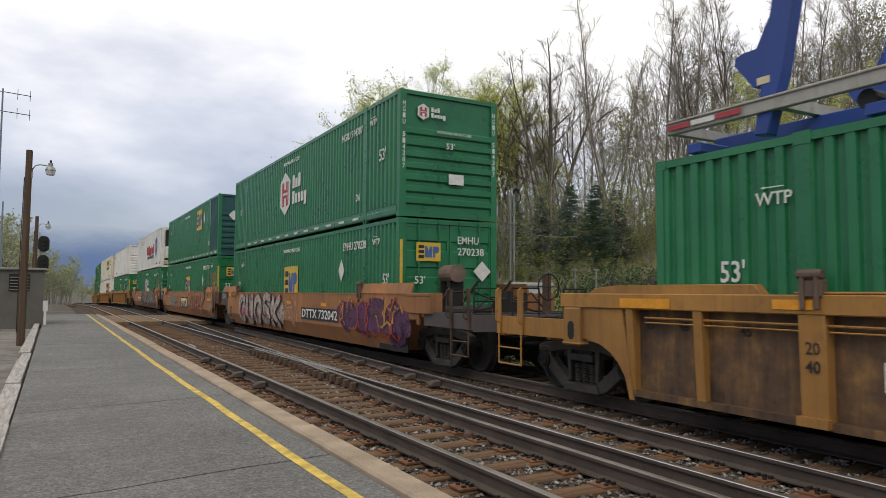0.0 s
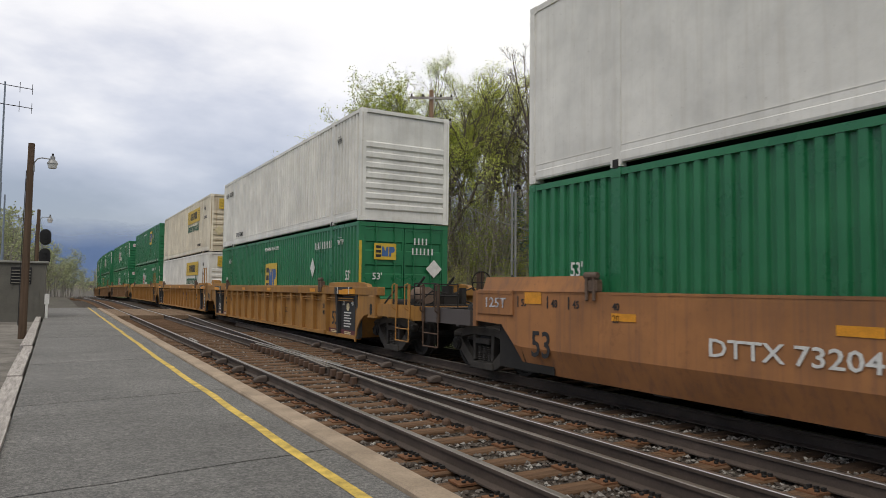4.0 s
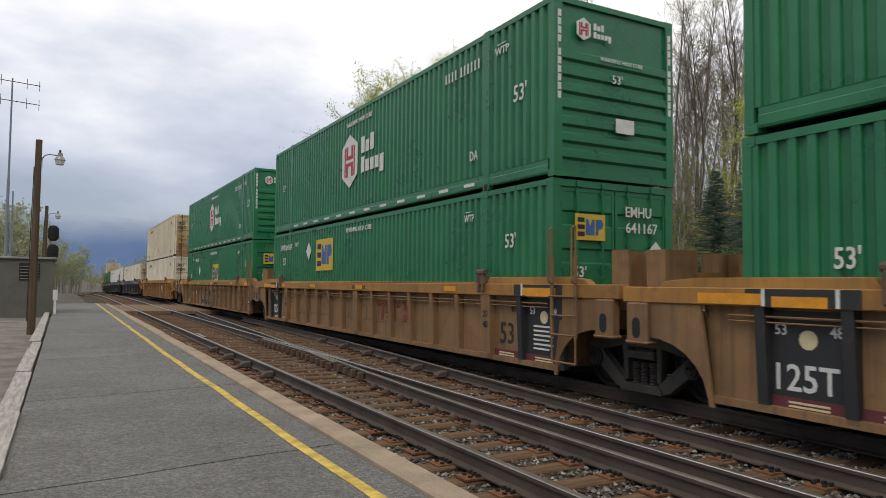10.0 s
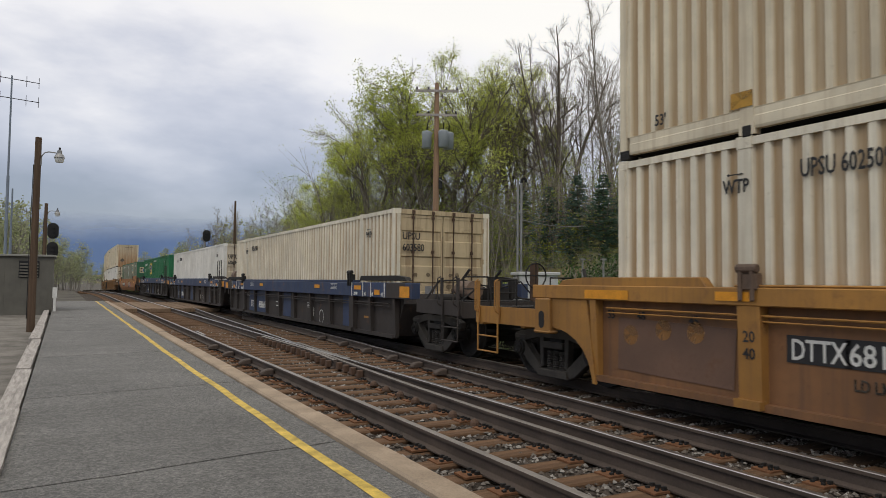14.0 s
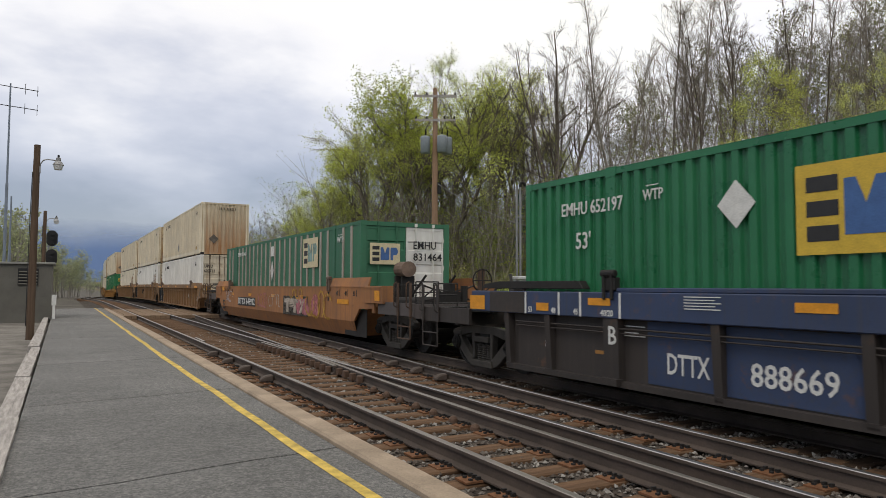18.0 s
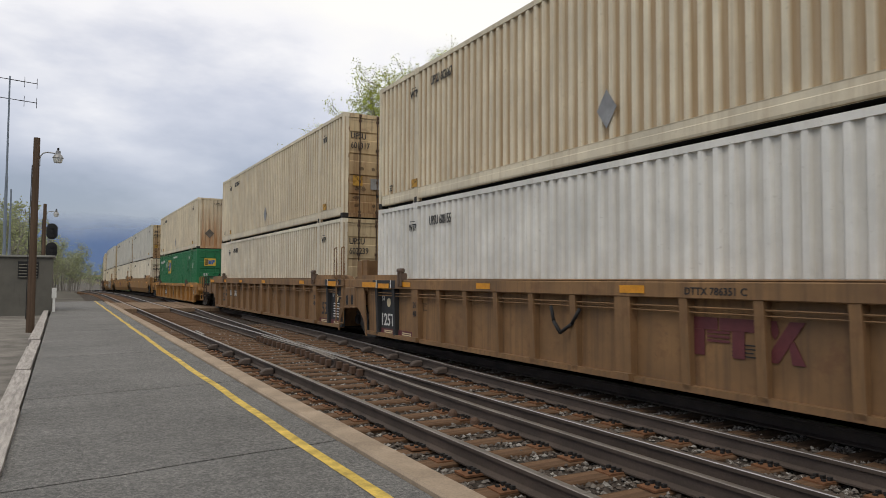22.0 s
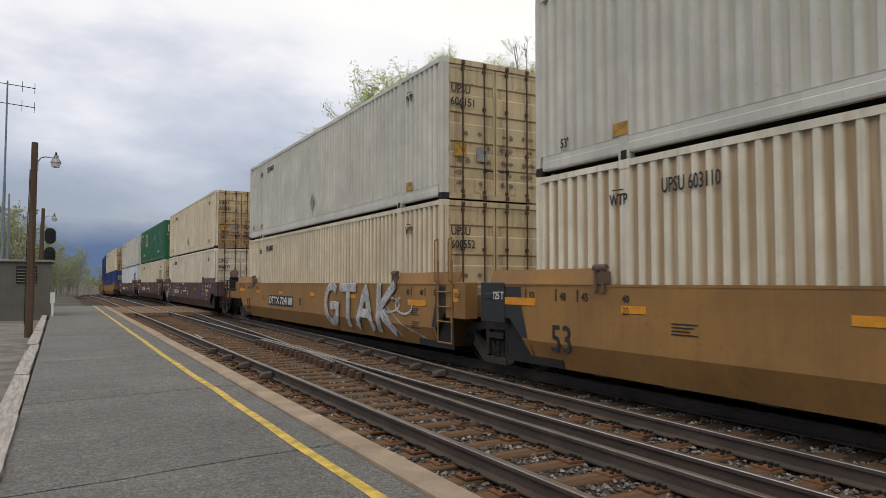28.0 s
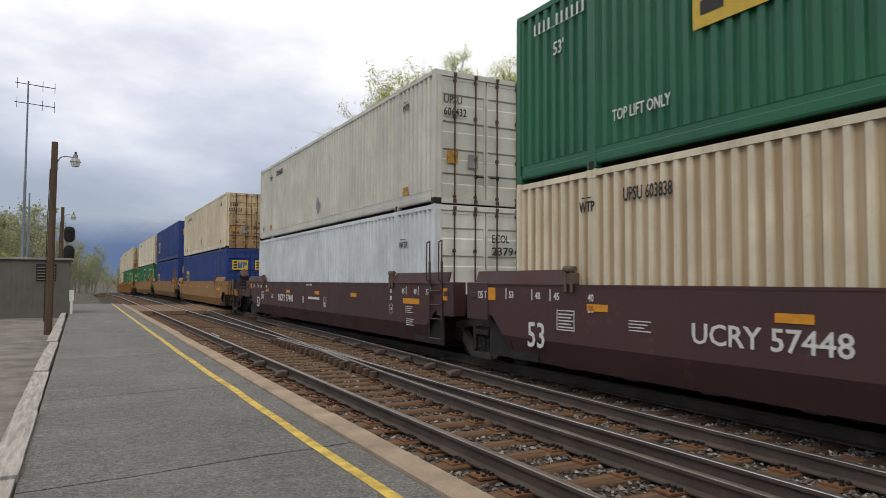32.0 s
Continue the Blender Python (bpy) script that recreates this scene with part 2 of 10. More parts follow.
BALLAST = grainy("ballast_bed", (0.075, 0.062, 0.052), 0.95, 0.5, 5.0, 38.0, 0.9, 0.04)
KERB = grainy("kerb_concrete", (0.37, 0.29, 0.215), 0.9, 0.25, 2.0, 60.0, 0.4)
TIMBER = grainy("weathered_timber", (0.40, 0.37, 0.345), 0.9, 0.35, 4.0, 30.0, 0.5, 0.01, stretch=(6.0, 0.5, 3.0))
POLE_WOOD = grainy("pole_wood", (0.115, 0.078, 0.055), 0.9, 0.3, 2.0, 40.0, 0.5, 0.01, stretch=(6.0, 6.0, 0.3))
UPOLE_WOOD = grainy("pale_pole_wood", (0.33, 0.21, 0.14), 0.9, 0.2, 2.0, 40.0, 0.5, 0.01, stretch=(6.0, 6.0, 0.3))
YELLOW = grainy("yellow_road_paint", (0.60, 0.42, 0.085), 0.8, 0.4, 6.0, 60.0, 0.3)
# ballast below the train: the shade there is put into the base colour
SHADED_BALLAST = grainy("shade_dark_ballast", (0.016, 0.0135, 0.0115), 0.95, 0.4, 5.0, 38.0, 0.9, 0.04)
GRAVEL = grainy("gravel_ground", (0.20, 0.185, 0.165), 0.95, 0.35, 1.5, 30.0, 0.8, 0.02)
FAR_GRAVEL = grainy("dull_far_gravel", (0.115, 0.105, 0.090), 0.95, 0.4, 0.4, 6.0, 0.8, 0.05)
GRASS = grainy("spring_grass", (0.072, 0.100, 0.028), 0.95, 0.5, 0.25, 8.0, 0.6, 0.05)
LITTER = grainy("leaf_litter", (0.150, 0.128, 0.066), 0.95, 0.4, 0.3, 6.0, 0.7, 0.08)
BARK = grainy("grey_brown_bark", (0.290, 0.258, 0.225), 0.95, 0.35, 3.0, 20.0, 0.6, 0.02)
BARK_DARK = grainy("dark_bark", (0.150, 0.126, 0.106), 0.95, 0.35, 3.0, 20.0, 0.6, 0.02)
BARK_MID = grainy("brown_limb_bark", (0.205, 0.175, 0.148), 0.95, 0.35, 3.0, 20.0, 0.6, 0.02)
SHED = grainy("grey_brown_siding", (0.135, 0.128, 0.110), 0.8, 0.12, 2.0, 40.0, 0.1)
BLACK = grainy("black_matt", (0.010, 0.010, 0.011), 0.7, 0.3, 5.0, 50.0, 0.1)
MARK_WHITE = grainy("white_lettering", (0.70, 0.70, 0.67), 0.6, 0.12, 6.0, 60.0, 0.0)
MARK_BLACK = grainy("black_lettering", (0.020, 0.020, 0.022), 0.6, 0.2, 6.0, 60.0, 0.0)
MARK_YELLOW = grainy("yellow_panel", (0.66, 0.44, 0.05), 0.55, 0.12, 6.0, 60.0, 0.0)
MARK_ORANGE = grainy("orange_reflector", (0.75, 0.31, 0.02), 0.5, 0.15, 6.0, 60.0, 0.0)
MARK_RED = grainy("red_mark", (0.42, 0.045, 0.055), 0.6, 0.15, 6.0, 60.0, 0.0)
MARK_BLUE = grainy("blue_mark", (0.05, 0.13, 0.33), 0.6, 0.15, 6.0, 60.0, 0.0)
MARK_GREEN = grainy("green_lettering", (0.015, 0.13, 0.075), 0.6, 0.12, 6.0, 60.0, 0.0)
MARK_CREAM = grainy("cream_panel", (0.66, 0.57, 0.36), 0.6, 0.12, 6.0, 60.0, 0.0)


def sprayed(name, base, cover=0.75, spread=0.3):
    """Spray paint, thin and worn in places, so that the sheet below shows through."""
    m, nt, b = material(name, 0.7)
    n1 = noise_node(nt, 2.6, 6, 0.7)
    n2 = noise_node(nt, 1.0, 5, 0.65, (14.0, 14.0, 1.2))
    nt.links.new(ramp_node(nt, n1, [(0.3, scaled(base, 1 - spread)), (0.7, scaled(base, 1 + spread))]), b.inputs["Base Color"])
    f = mix_node(nt, 0.5, n1, n2)
    nt.links.new(ramp_node(nt, f, [(0.36, (cover * 0.30,) * 3), (0.52, (min(1.0, cover * 1.1),) * 3)]), b.inputs["Alpha"])
    MATS[name] = m
    return m


def leaf_material(name, base, spread):
    m, nt, b = material(name, 0.65)
    g = nt.nodes.new("ShaderNodeNewGeometry")
    o = nt.nodes.new("ShaderNodeObjectInfo")
    col = ramp_node(nt, g.outputs["Random Per Island"], [(0.0, scaled(base, 1 - spread)), (0.6, base), (1.0, scaled(base, 1 + spread))])
    col = mix_node(nt, 1.0, col, ramp_node(nt, o.outputs["Random"], [(0.0, (0.75, 0.8, 0.7)), (1.0, (1, 1, 1))]), "MULTIPLY")
    nt.links.new(col, b.inputs["Base Color"])
    tr = nt.nodes.new("ShaderNodeBsdfTranslucent")
    nt.links.new(col, tr.inputs["Color"])
    mx = nt.nodes.new("ShaderNodeMixShader")
    mx.inputs[0].default_value = 0.5
    nt.links.new(b.outputs[0], mx.inputs[1])
    nt.links.new(tr.outputs[0], mx.inputs[2])
    nt.links.new(mx.outputs[0], nt.nodes["Material Output"].inputs[0])
    MATS[name] = m
    return m


MARK_PINK = sprayed("pink_spray", (0.50, 0.17, 0.20), 0.7)
MARK_PURPLE = sprayed("purple_spray", (0.085, 0.028, 0.075), 0.9)
MARK_SILVER = sprayed("silver_spray", (0.46, 0.46, 0.48), 0.85)
MARK_GREYTAN = sprayed("grey_tan_spray", (0.30, 0.26, 0.21), 0.6)
MARK_OCHRE = sprayed("ochre_spray", (0.46, 0.25, 0.04), 0.8)

LEAF = leaf_material("yellow_green_leaf", (0.66, 0.70, 0.16), 0.35)
LEAF_PALE = leaf_material("pale_bud_leaf", (0.46, 0.44, 0.16), 0.4)
# far trees: distance haze is mixed into the bark and leaf base colours
HAZE_BARK = grainy("haze_tinted_far_bark", (0.27, 0.25, 0.225), 0.95, 0.3, 1.0, 8.0, 0.3, 0.02)
HAZE_LEAF = leaf_material("haze_tinted_far_leaf", (0.40, 0.42, 0.25), 0.3)
LEAF_OLIVE = leaf_material("olive_bush_leaf", (0.38, 0.43, 0.10), 0.4)
LEAF_HEDGE = leaf_material("dark_hedge_leaf", (0.075, 0.125, 0.045), 0.5)
NEEDLE = leaf_material("spruce_needle", (0.150, 0.235, 0.195), 0.5)
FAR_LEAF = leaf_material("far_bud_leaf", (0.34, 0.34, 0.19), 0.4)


def asphalt_material():
    m, nt, b = material("asphalt", 0.9)
    fine = noise_node(nt, 40, 5, 0.9)
    mid = noise_node(nt, 7, 6, 0.65)
    big = noise_node(nt, 0.5, 5, 0.6)
    col = ramp_node(nt, big, [(0.3, (0.128, 0.126, 0.122)), (0.7, (0.185, 0.182, 0.176))])
    col = mix_node(nt, 0.9, col, ramp_node(nt, fine, [(0.38, (0.36, 0.36, 0.36)), (0.5, (0.90, 0.90, 0.90)), (0.62, (1.9, 1.87, 1.8))]), "MULTIPLY")
    col = mix_node(nt, 0.6, col, ramp_node(nt, mid, [(0.3, (0.72, 0.72, 0.72)), (0.7, (1.12, 1.12, 1.12))]), "MULTIPLY")
    # bands where the bays were rolled and sealed
    stripe = noise_node(nt, 1.0, 4, 0.6, (0.25, 1.6, 1.0))
    col = mix_node(nt, 0.5, col, ramp_node(nt, stripe, [(0.35, (0.78, 0.78, 0.78)), (0.65, (1.06, 1.06, 1.06))]), "MULTIPLY")
    nt.links.new(col, b.inputs["Base Color"])
    bump_node(nt, b, fine, 0.8, 0.012)
    return m


ASPHALT = asphalt_material()


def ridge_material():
    """A far wooded ridge: haze painted as blue colour, low cloud as a fading crest."""
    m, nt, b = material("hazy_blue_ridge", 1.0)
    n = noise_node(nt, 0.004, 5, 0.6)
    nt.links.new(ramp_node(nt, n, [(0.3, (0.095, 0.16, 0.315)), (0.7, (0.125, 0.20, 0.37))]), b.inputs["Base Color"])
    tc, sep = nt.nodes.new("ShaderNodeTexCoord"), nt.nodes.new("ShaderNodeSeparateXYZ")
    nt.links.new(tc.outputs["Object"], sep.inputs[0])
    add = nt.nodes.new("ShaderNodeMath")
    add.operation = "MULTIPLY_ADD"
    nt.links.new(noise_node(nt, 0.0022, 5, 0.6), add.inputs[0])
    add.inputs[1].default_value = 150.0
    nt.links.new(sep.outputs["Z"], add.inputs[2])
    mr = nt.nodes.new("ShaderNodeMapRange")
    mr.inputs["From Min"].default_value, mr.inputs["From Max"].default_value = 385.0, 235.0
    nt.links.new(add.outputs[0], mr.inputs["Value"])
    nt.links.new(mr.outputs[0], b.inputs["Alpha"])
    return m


MOUNT = ridge_material()

# ---- mesh helpers ----
def box(bm, x0, x1, y0, y1, z0, z1):
    v = [bm.verts.new((x, y, z)) for x in (x0, x1) for y in (y0, y1) for z in (z0, z1)]
    for f in ((0, 1, 3, 2), (4, 6, 7, 5), (0, 4, 5, 1), (2, 3, 7, 6), (0, 2, 6, 4), (1, 5, 7, 3)):
        bm.faces.new([v[i] for i in f])


def rod(bm, a, b, r, n=8, r2=None):
    a, b = Vector(a), Vector(b)
    q = (b - a).to_track_quat("Z", "Y")
    r2 = r if r2 is None else r2
    rings = []
    for p, k in ((a, r), (b, r2)):
        rings.append([bm.verts.new(p + q @ Vector((k * math.cos(t * math.tau / n), k * math.sin(t * math.tau / n), 0))) for t in range(n)])
    for i in range(n):
        bm.faces.new((rings[0][i], rings[0][(i + 1) % n], rings[1][(i + 1) % n], rings[1][i]))
    bm.faces.new(rings[0][::-1])
    bm.faces.new(rings[1])


def bent(bm, pts, r, n=6):
    for a, b in zip(pts, pts[1:]):
        rod(bm, a, b, r, n)


def prism(bm, profile, d0, d1, axis="x"):
    """A polygon swept along an axis. The profile is (y, z) for x, (x, z) for y, (x, y) for z."""
    def at(p, d):
        return {"x": (d, p[0], p[1]), "y": (p[0], d, p[1]), "z": (p[0], p[1], d)}[axis]
    a = [bm.verts.new(at(p, d0)) for p in profile]
    b = [bm.verts.new(at(p, d1)) for p in profile]
    k = len(profile)
    for i in range(k):
        bm.faces.new((a[i], a[(i + 1) % k], b[(i + 1) % k], b[i]))
    bm.faces.new(a[::-1])
    bm.faces.new(b)


def lathe(bm, profile, axis="x", n=24):
    """Profile of (distance along the axis, radius), closed at the ends."""
    rings = []
    for d, r in profile:
        ring = []
        for i in range(n):
            c, s = r * math.cos(i * math.tau / n), r * math.sin(i * math.tau / n)
            ring.append(bm.verts.new({"x": (d, c, s), "y": (c, d, s), "z": (c, s, d)}[axis]))
        rings.append(ring)
    for a, b in zip(rings, rings[1:]):
        for i in range(n):
            bm.faces.new((a[i], a[(i + 1) % n], b[(i + 1) % n], b[i]))
    bm.faces.new(rings[0][::-1])
    bm.faces.new(rings[-1])


def mesh_of(name, bm, mat, smooth=False, bevel=0.0):
    if bevel:
        bmesh.ops.bevel(bm, geom=bm.edges[:], offset=bevel, segments=1, affect="EDGES", clamp_overlap=True)
    bmesh.ops.recalc_face_normals(bm, faces=bm.faces[:])
    me = bpy.data.meshes.new(name)
    bm.to_mesh(me)
    bm.free()
    me.materials.append(mat)
    if smooth:
        me.polygons.foreach_set("use_smooth", [True] * len(me.polygons))
    return me


def part(name, bm, mat, parent, label="", smooth=False, bevel=0.0, at=None):
    """Links a bmesh, or a mesh that is shared, as one part under a thing."""
    me = bm if isinstance(bm, bpy.types.Mesh) else mesh_of(name, bm, mat, smooth, bevel)
    ob = new(name, me)
    ob.parent = parent
    if at is not None:
        ob.matrix_basis = at
    if isinstance(bm, bpy.types.Mesh) and mat is not None and me.materials[0] != mat:
        ob.material_slots[0].link = "OBJECT"
        ob.material_slots[0].material = mat
    return tagged(ob, label)


def thing(name, label, category, group="", at=None):
    ob = new(name)
    ob.empty_display_size = 0.3
    if at is not None:
        ob.matrix_basis = at
    return tagged(ob, label, category, group)


def solid(name, bm, mat, label, category, group="", kind="", smooth=False, bevel=0.0, at=None):
    ob = new(name, mesh_of(name, bm, mat, smooth, bevel))
    if at is not None:
        ob.matrix_basis = at
    return tagged(ob, label, category, group, kind)


def soup(name, verts, faces, mat, smooth=False):
    me = bpy.data.meshes.new(name)
    me.from_pydata(verts, [], faces)
    me.materials.append(mat)
    if smooth:
        me.polygons.foreach_set("use_smooth", [True] * len(me.polygons))
    return me


BM = bmesh.new


# ---- the line of the tracks: straight past the platform, then a bend to the right and a slight fall ----
TRAIN_X = 7.95


def line_dx(s):
    if s < 60:
        return 0.0
    if s < 100:
        return -0.0003 * (s - 60) ** 2
    return -0.48 - 0.024 * (s - 100) + 0.00085 * (s - 100) ** 2


def line_dz(s):
    if s < 60:
        return 0.0
    if s < 100:
        return -0.00018 * (s - 60) ** 2
    return -0.288 - 0.0144 * (s - 100)


def track_point(x, s):
    """A point beside the line: x at the platform, s metres along."""
    h = math.atan((line_dx(s + 0.5) - line_dx(s - 0.5)))
    return Vector((x + line_dx(s), s - (x - TRAIN_X) * math.sin(h), line_dz(s)))


def track_pose(x, s):
    h = math.atan((line_dx(s + 0.5) - line_dx(s - 0.5)))
    g = math.atan((line_dz(s + 0.5) - line_dz(s - 0.5)))
    return Matrix.Translation(track_point(x, s)) @ Euler((g, 0, -h)).to_matrix().to_4x4()


# ---- ground ----
def ground_z(x, y):
    """Flat along the line, a wooded bank on the far side."""
    base = line_dz(max(0.0, min(y, 400.0))) - 0.42
    bed = min(1.0, max(0.0, (x - 9.6) / 2.0))
    z = base + 0.25 * bed
    if 2.55 < x < 9.7:
        z = base + 0.20
    if x > 14:
        z += 0.13 * (x - 14) ** 1.12 if x < 60 else 9.5 + 0.10 * (x - 60)
    if x < 2:
        z = base + 0.27
    z += 0.12 * noise.noise(Vector((x * 0.12, y * 0.12, 0))) * min(1, max(0, abs(x - 5) - 5.5) / 4)
    return z


def build_ground():
    xs = [-900, -400, -150, -60, -25, -12, -7, -4, -2.5, -1.2, -0.62, -0.4, 1.5, 2.2, 2.6, 4, 6, 6.7, 7.4, 8, 9.6, 10.2, 11.6, 13, 14, 16, 18, 21, 24, 28, 33, 40, 50, 60, 80, 120, 200, 400, 900]
    ys = [-900, -520, -300, -150, -60, -30, -15, -8, -4] + list(range(0, 60, 2)) + list(range(60, 130, 5)) + list(range(130, 260, 10)) + [280, 320, 400, 600, 1000, 1800, 3000, 4500]
    verts = [(x, y, ground_z(x, y)) for y in ys for x in xs]
    w = len(xs)
    faces = [(j * w + i, j * w + i + 1, (j + 1) * w + i + 1, (j + 1) * w + i) for j in range(len(ys) - 1) for i in range(w - 1)]
    me = soup("ground", verts, faces, GRAVEL, True)
    me.materials.append(BALLAST)
    me.materials.append(GRASS)
    me.materials.append(LITTER)
    me.materials.append(SHADED_BALLAST)
    me.materials.append(FAR_GRAVEL)
    for p in me.polygons:
        x, y = p.center.x, p.center.y
        b = line_dx(max(0, min(y, 300)))
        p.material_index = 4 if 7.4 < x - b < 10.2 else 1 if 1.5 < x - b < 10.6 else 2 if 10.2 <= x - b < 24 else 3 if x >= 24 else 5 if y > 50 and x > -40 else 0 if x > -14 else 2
    tagged(new("ground", me), "gravel, ballast and grass ground rising to a wooded bank", "ground", kind="structure")


build_ground()


# ---- platform ----
def build_platform():
    bm = BM()
    # asphalt slab in bays between the cross joints
    joints = [-22, -14, -6, -1.8, 5.73, 9.93, 14.9, 22, 29, 36, 48.6]
    plat = tagged(new("platform"), "grey asphalt station platform with cracked joints", "platform", kind="structure")
    for a, b in zip(joints, joints[1:]):
        bm = BM()
        n = 10
        x0, x1 = -0.36, 2.275
        top = []
        for i in range(n + 1):
            x = x0 + (x1 - x0) * i / n
            k0 = 0.16 * (x - x0) + 0.07 * noise.noise(Vector((x * 1.7, a * 3.1, 1)))
            k1 = 0.16 * (x - x0) + 0.07 * noise.noise(Vector((x * 1.7, b * 3.1, 1)))
            top.append((x, a + 0.015 + k0, b - 0.015 + k1))
        v = [[bm.verts.new((x, ya, 0.012)), bm.verts.new((x, yb, 0.012)), bm.verts.new((x, yb, -0.3)), bm.verts.new((x, ya, -0.3))] for x, ya, yb in top]
        for p, q in zip(v, v[1:]):
            bm.faces.new((p[0], q[0], q[1], p[1]))
            bm.faces.new((p[1], q[1], q[2], p[2]))
            bm.faces.new((p[3], q[3], q[0], p[0]))
        part("asphalt_bay", bm, ASPHALT, plat)
    bm = BM()
    box(bm, -0.36, 2.275, -22, 49, -0.30, -0.004)
    part("joint_filler", bm, BLACK, plat)
    # worn yellow line, a little uneven
    bm = BM()
    row = []
    y = -20.0
    while y < 49.2:
        c = 1.965 - 0.0085 * min(10.0, max(0.0, y - 4))
        w = 0.052 + 0.008 * noise.noise(Vector((y * 2.1, 0, 5)))
        o = 0.028 * noise.noise(Vector((y * 0.55, 3, 5)))
        row.append((bm.verts.new((c - w + o, y, 0.017)), bm.verts.new((c + w + o, y, 0.017))))
        y += 0.35
    for a, b in zip(row, row[1:]):
        bm.faces.new((a[0], a[1], b[1], b[0]))
    part("yellow_line", bm, YELLOW, plat, "worn yellow safety line")
    # edge stones
    edges = [-20 + i * 4.4 for i in range(16)]
    edges = [e + 1.05 for e in edges]
    for a, b in zip(edges, edges[1:]):
        bm = BM()
        box(bm, 2.288 + random.uniform(-0.004, 0.006), 2.53 + random.uniform(-0.012, 0.012), a + 0.006, min(b, 49.3) - 0.006, -0.42, 0.052 + random.uniform(-0.006, 0.006))
        part("edge_stone", bm, KERB, plat, bevel=0.02)
        if b > 49:
            break
    # weathered timber edging on the other side
    cuts = [-6, 1.2, 6.1, 9.0, 13.0, 17.2, 19.1, 24, 30.5, 36, 42]
    for a, b in zip(cuts, cuts[1:]):
        bm = BM()
        wob = random.uniform(-0.02, 0.02)
        box(bm, -0.60 + wob - (0.05 if a > 19 else 0), -0.38 + wob - 0.004 * max(0, a - 9), a + 0.012, b - 0.012, -0.28, 0.045 + random.uniform(-0.02, 0.02))
        bmesh.ops.subdivide_edges(bm, edges=[e for e in bm.edges if abs(e.verts[0].co.y - e.verts[1].co.y) > 1], cuts=6)
        for v in bm.verts:
            v.co += Vector((0.012, 0, 0.010)) * noise.noise(v.co * 1.7)
        part("edge_timber", bm, TIMBER, plat, "split weathered grey edging timber")


build_platform()


# ---- tracks ----
def rail_mesh(name, pts, head, parent, label=""):
    """A rail through points at the top of its head, with foot, web and head."""
    prof = [(-0.070, -0.17), (0.070, -0.17), (0.070, -0.155), (0.012, -0.135), (0.010, -0.045), (0.036, -0.036), (0.037, -0.006), (0.028, 0.0),
            (-0.028, 0.0), (-0.037, -0.006), (-0.036, -0.036), (-0.010, -0.045), (-0.012, -0.135), (-0.070, -0.155)]
    k = len(prof)
    verts, faces = [], []
    for i, p in enumerate(pts):
        p = Vector(p)
        d = (Vector(pts[min(i + 1, len(pts) - 1)]) - Vector(pts[max(i - 1, 0)])).normalized()
        side = Vector((d.y, -d.x, 0)).normalized()
        verts += [p + side * a + Vector((0, 0, b)) for a, b in prof]
    for i in range(len(pts) - 1):
        for j in range(k):
            faces.append((i * k + j, i * k + (j + 1) % k, (i + 1) * k + (j + 1) % k, (i + 1) * k + j))
    faces.append(tuple(range(k))[::-1])
    faces.append(tuple(range((len(pts) - 1) * k, len(pts) * k)))
    me = soup(name, verts, faces, RAIL_SIDE)
    me.materials.append(head)
    top = {6, 7, 8}
    for n, p in enumerate(me.polygons):
        if n < (len(pts) - 1) * k and n % k in top:
            p.material_index = 1
    ob = new(name, me)
    ob.parent = parent
    return tagged(ob, label)


def run(x, s0, s1):
    out, s = [], s0
    while s < s1:
        out.append(track_point(x, s))
        s += 60 if s < -60 else 20 if s < 50 else 6
    return out + [track_point(x, s1)]


TIES = []


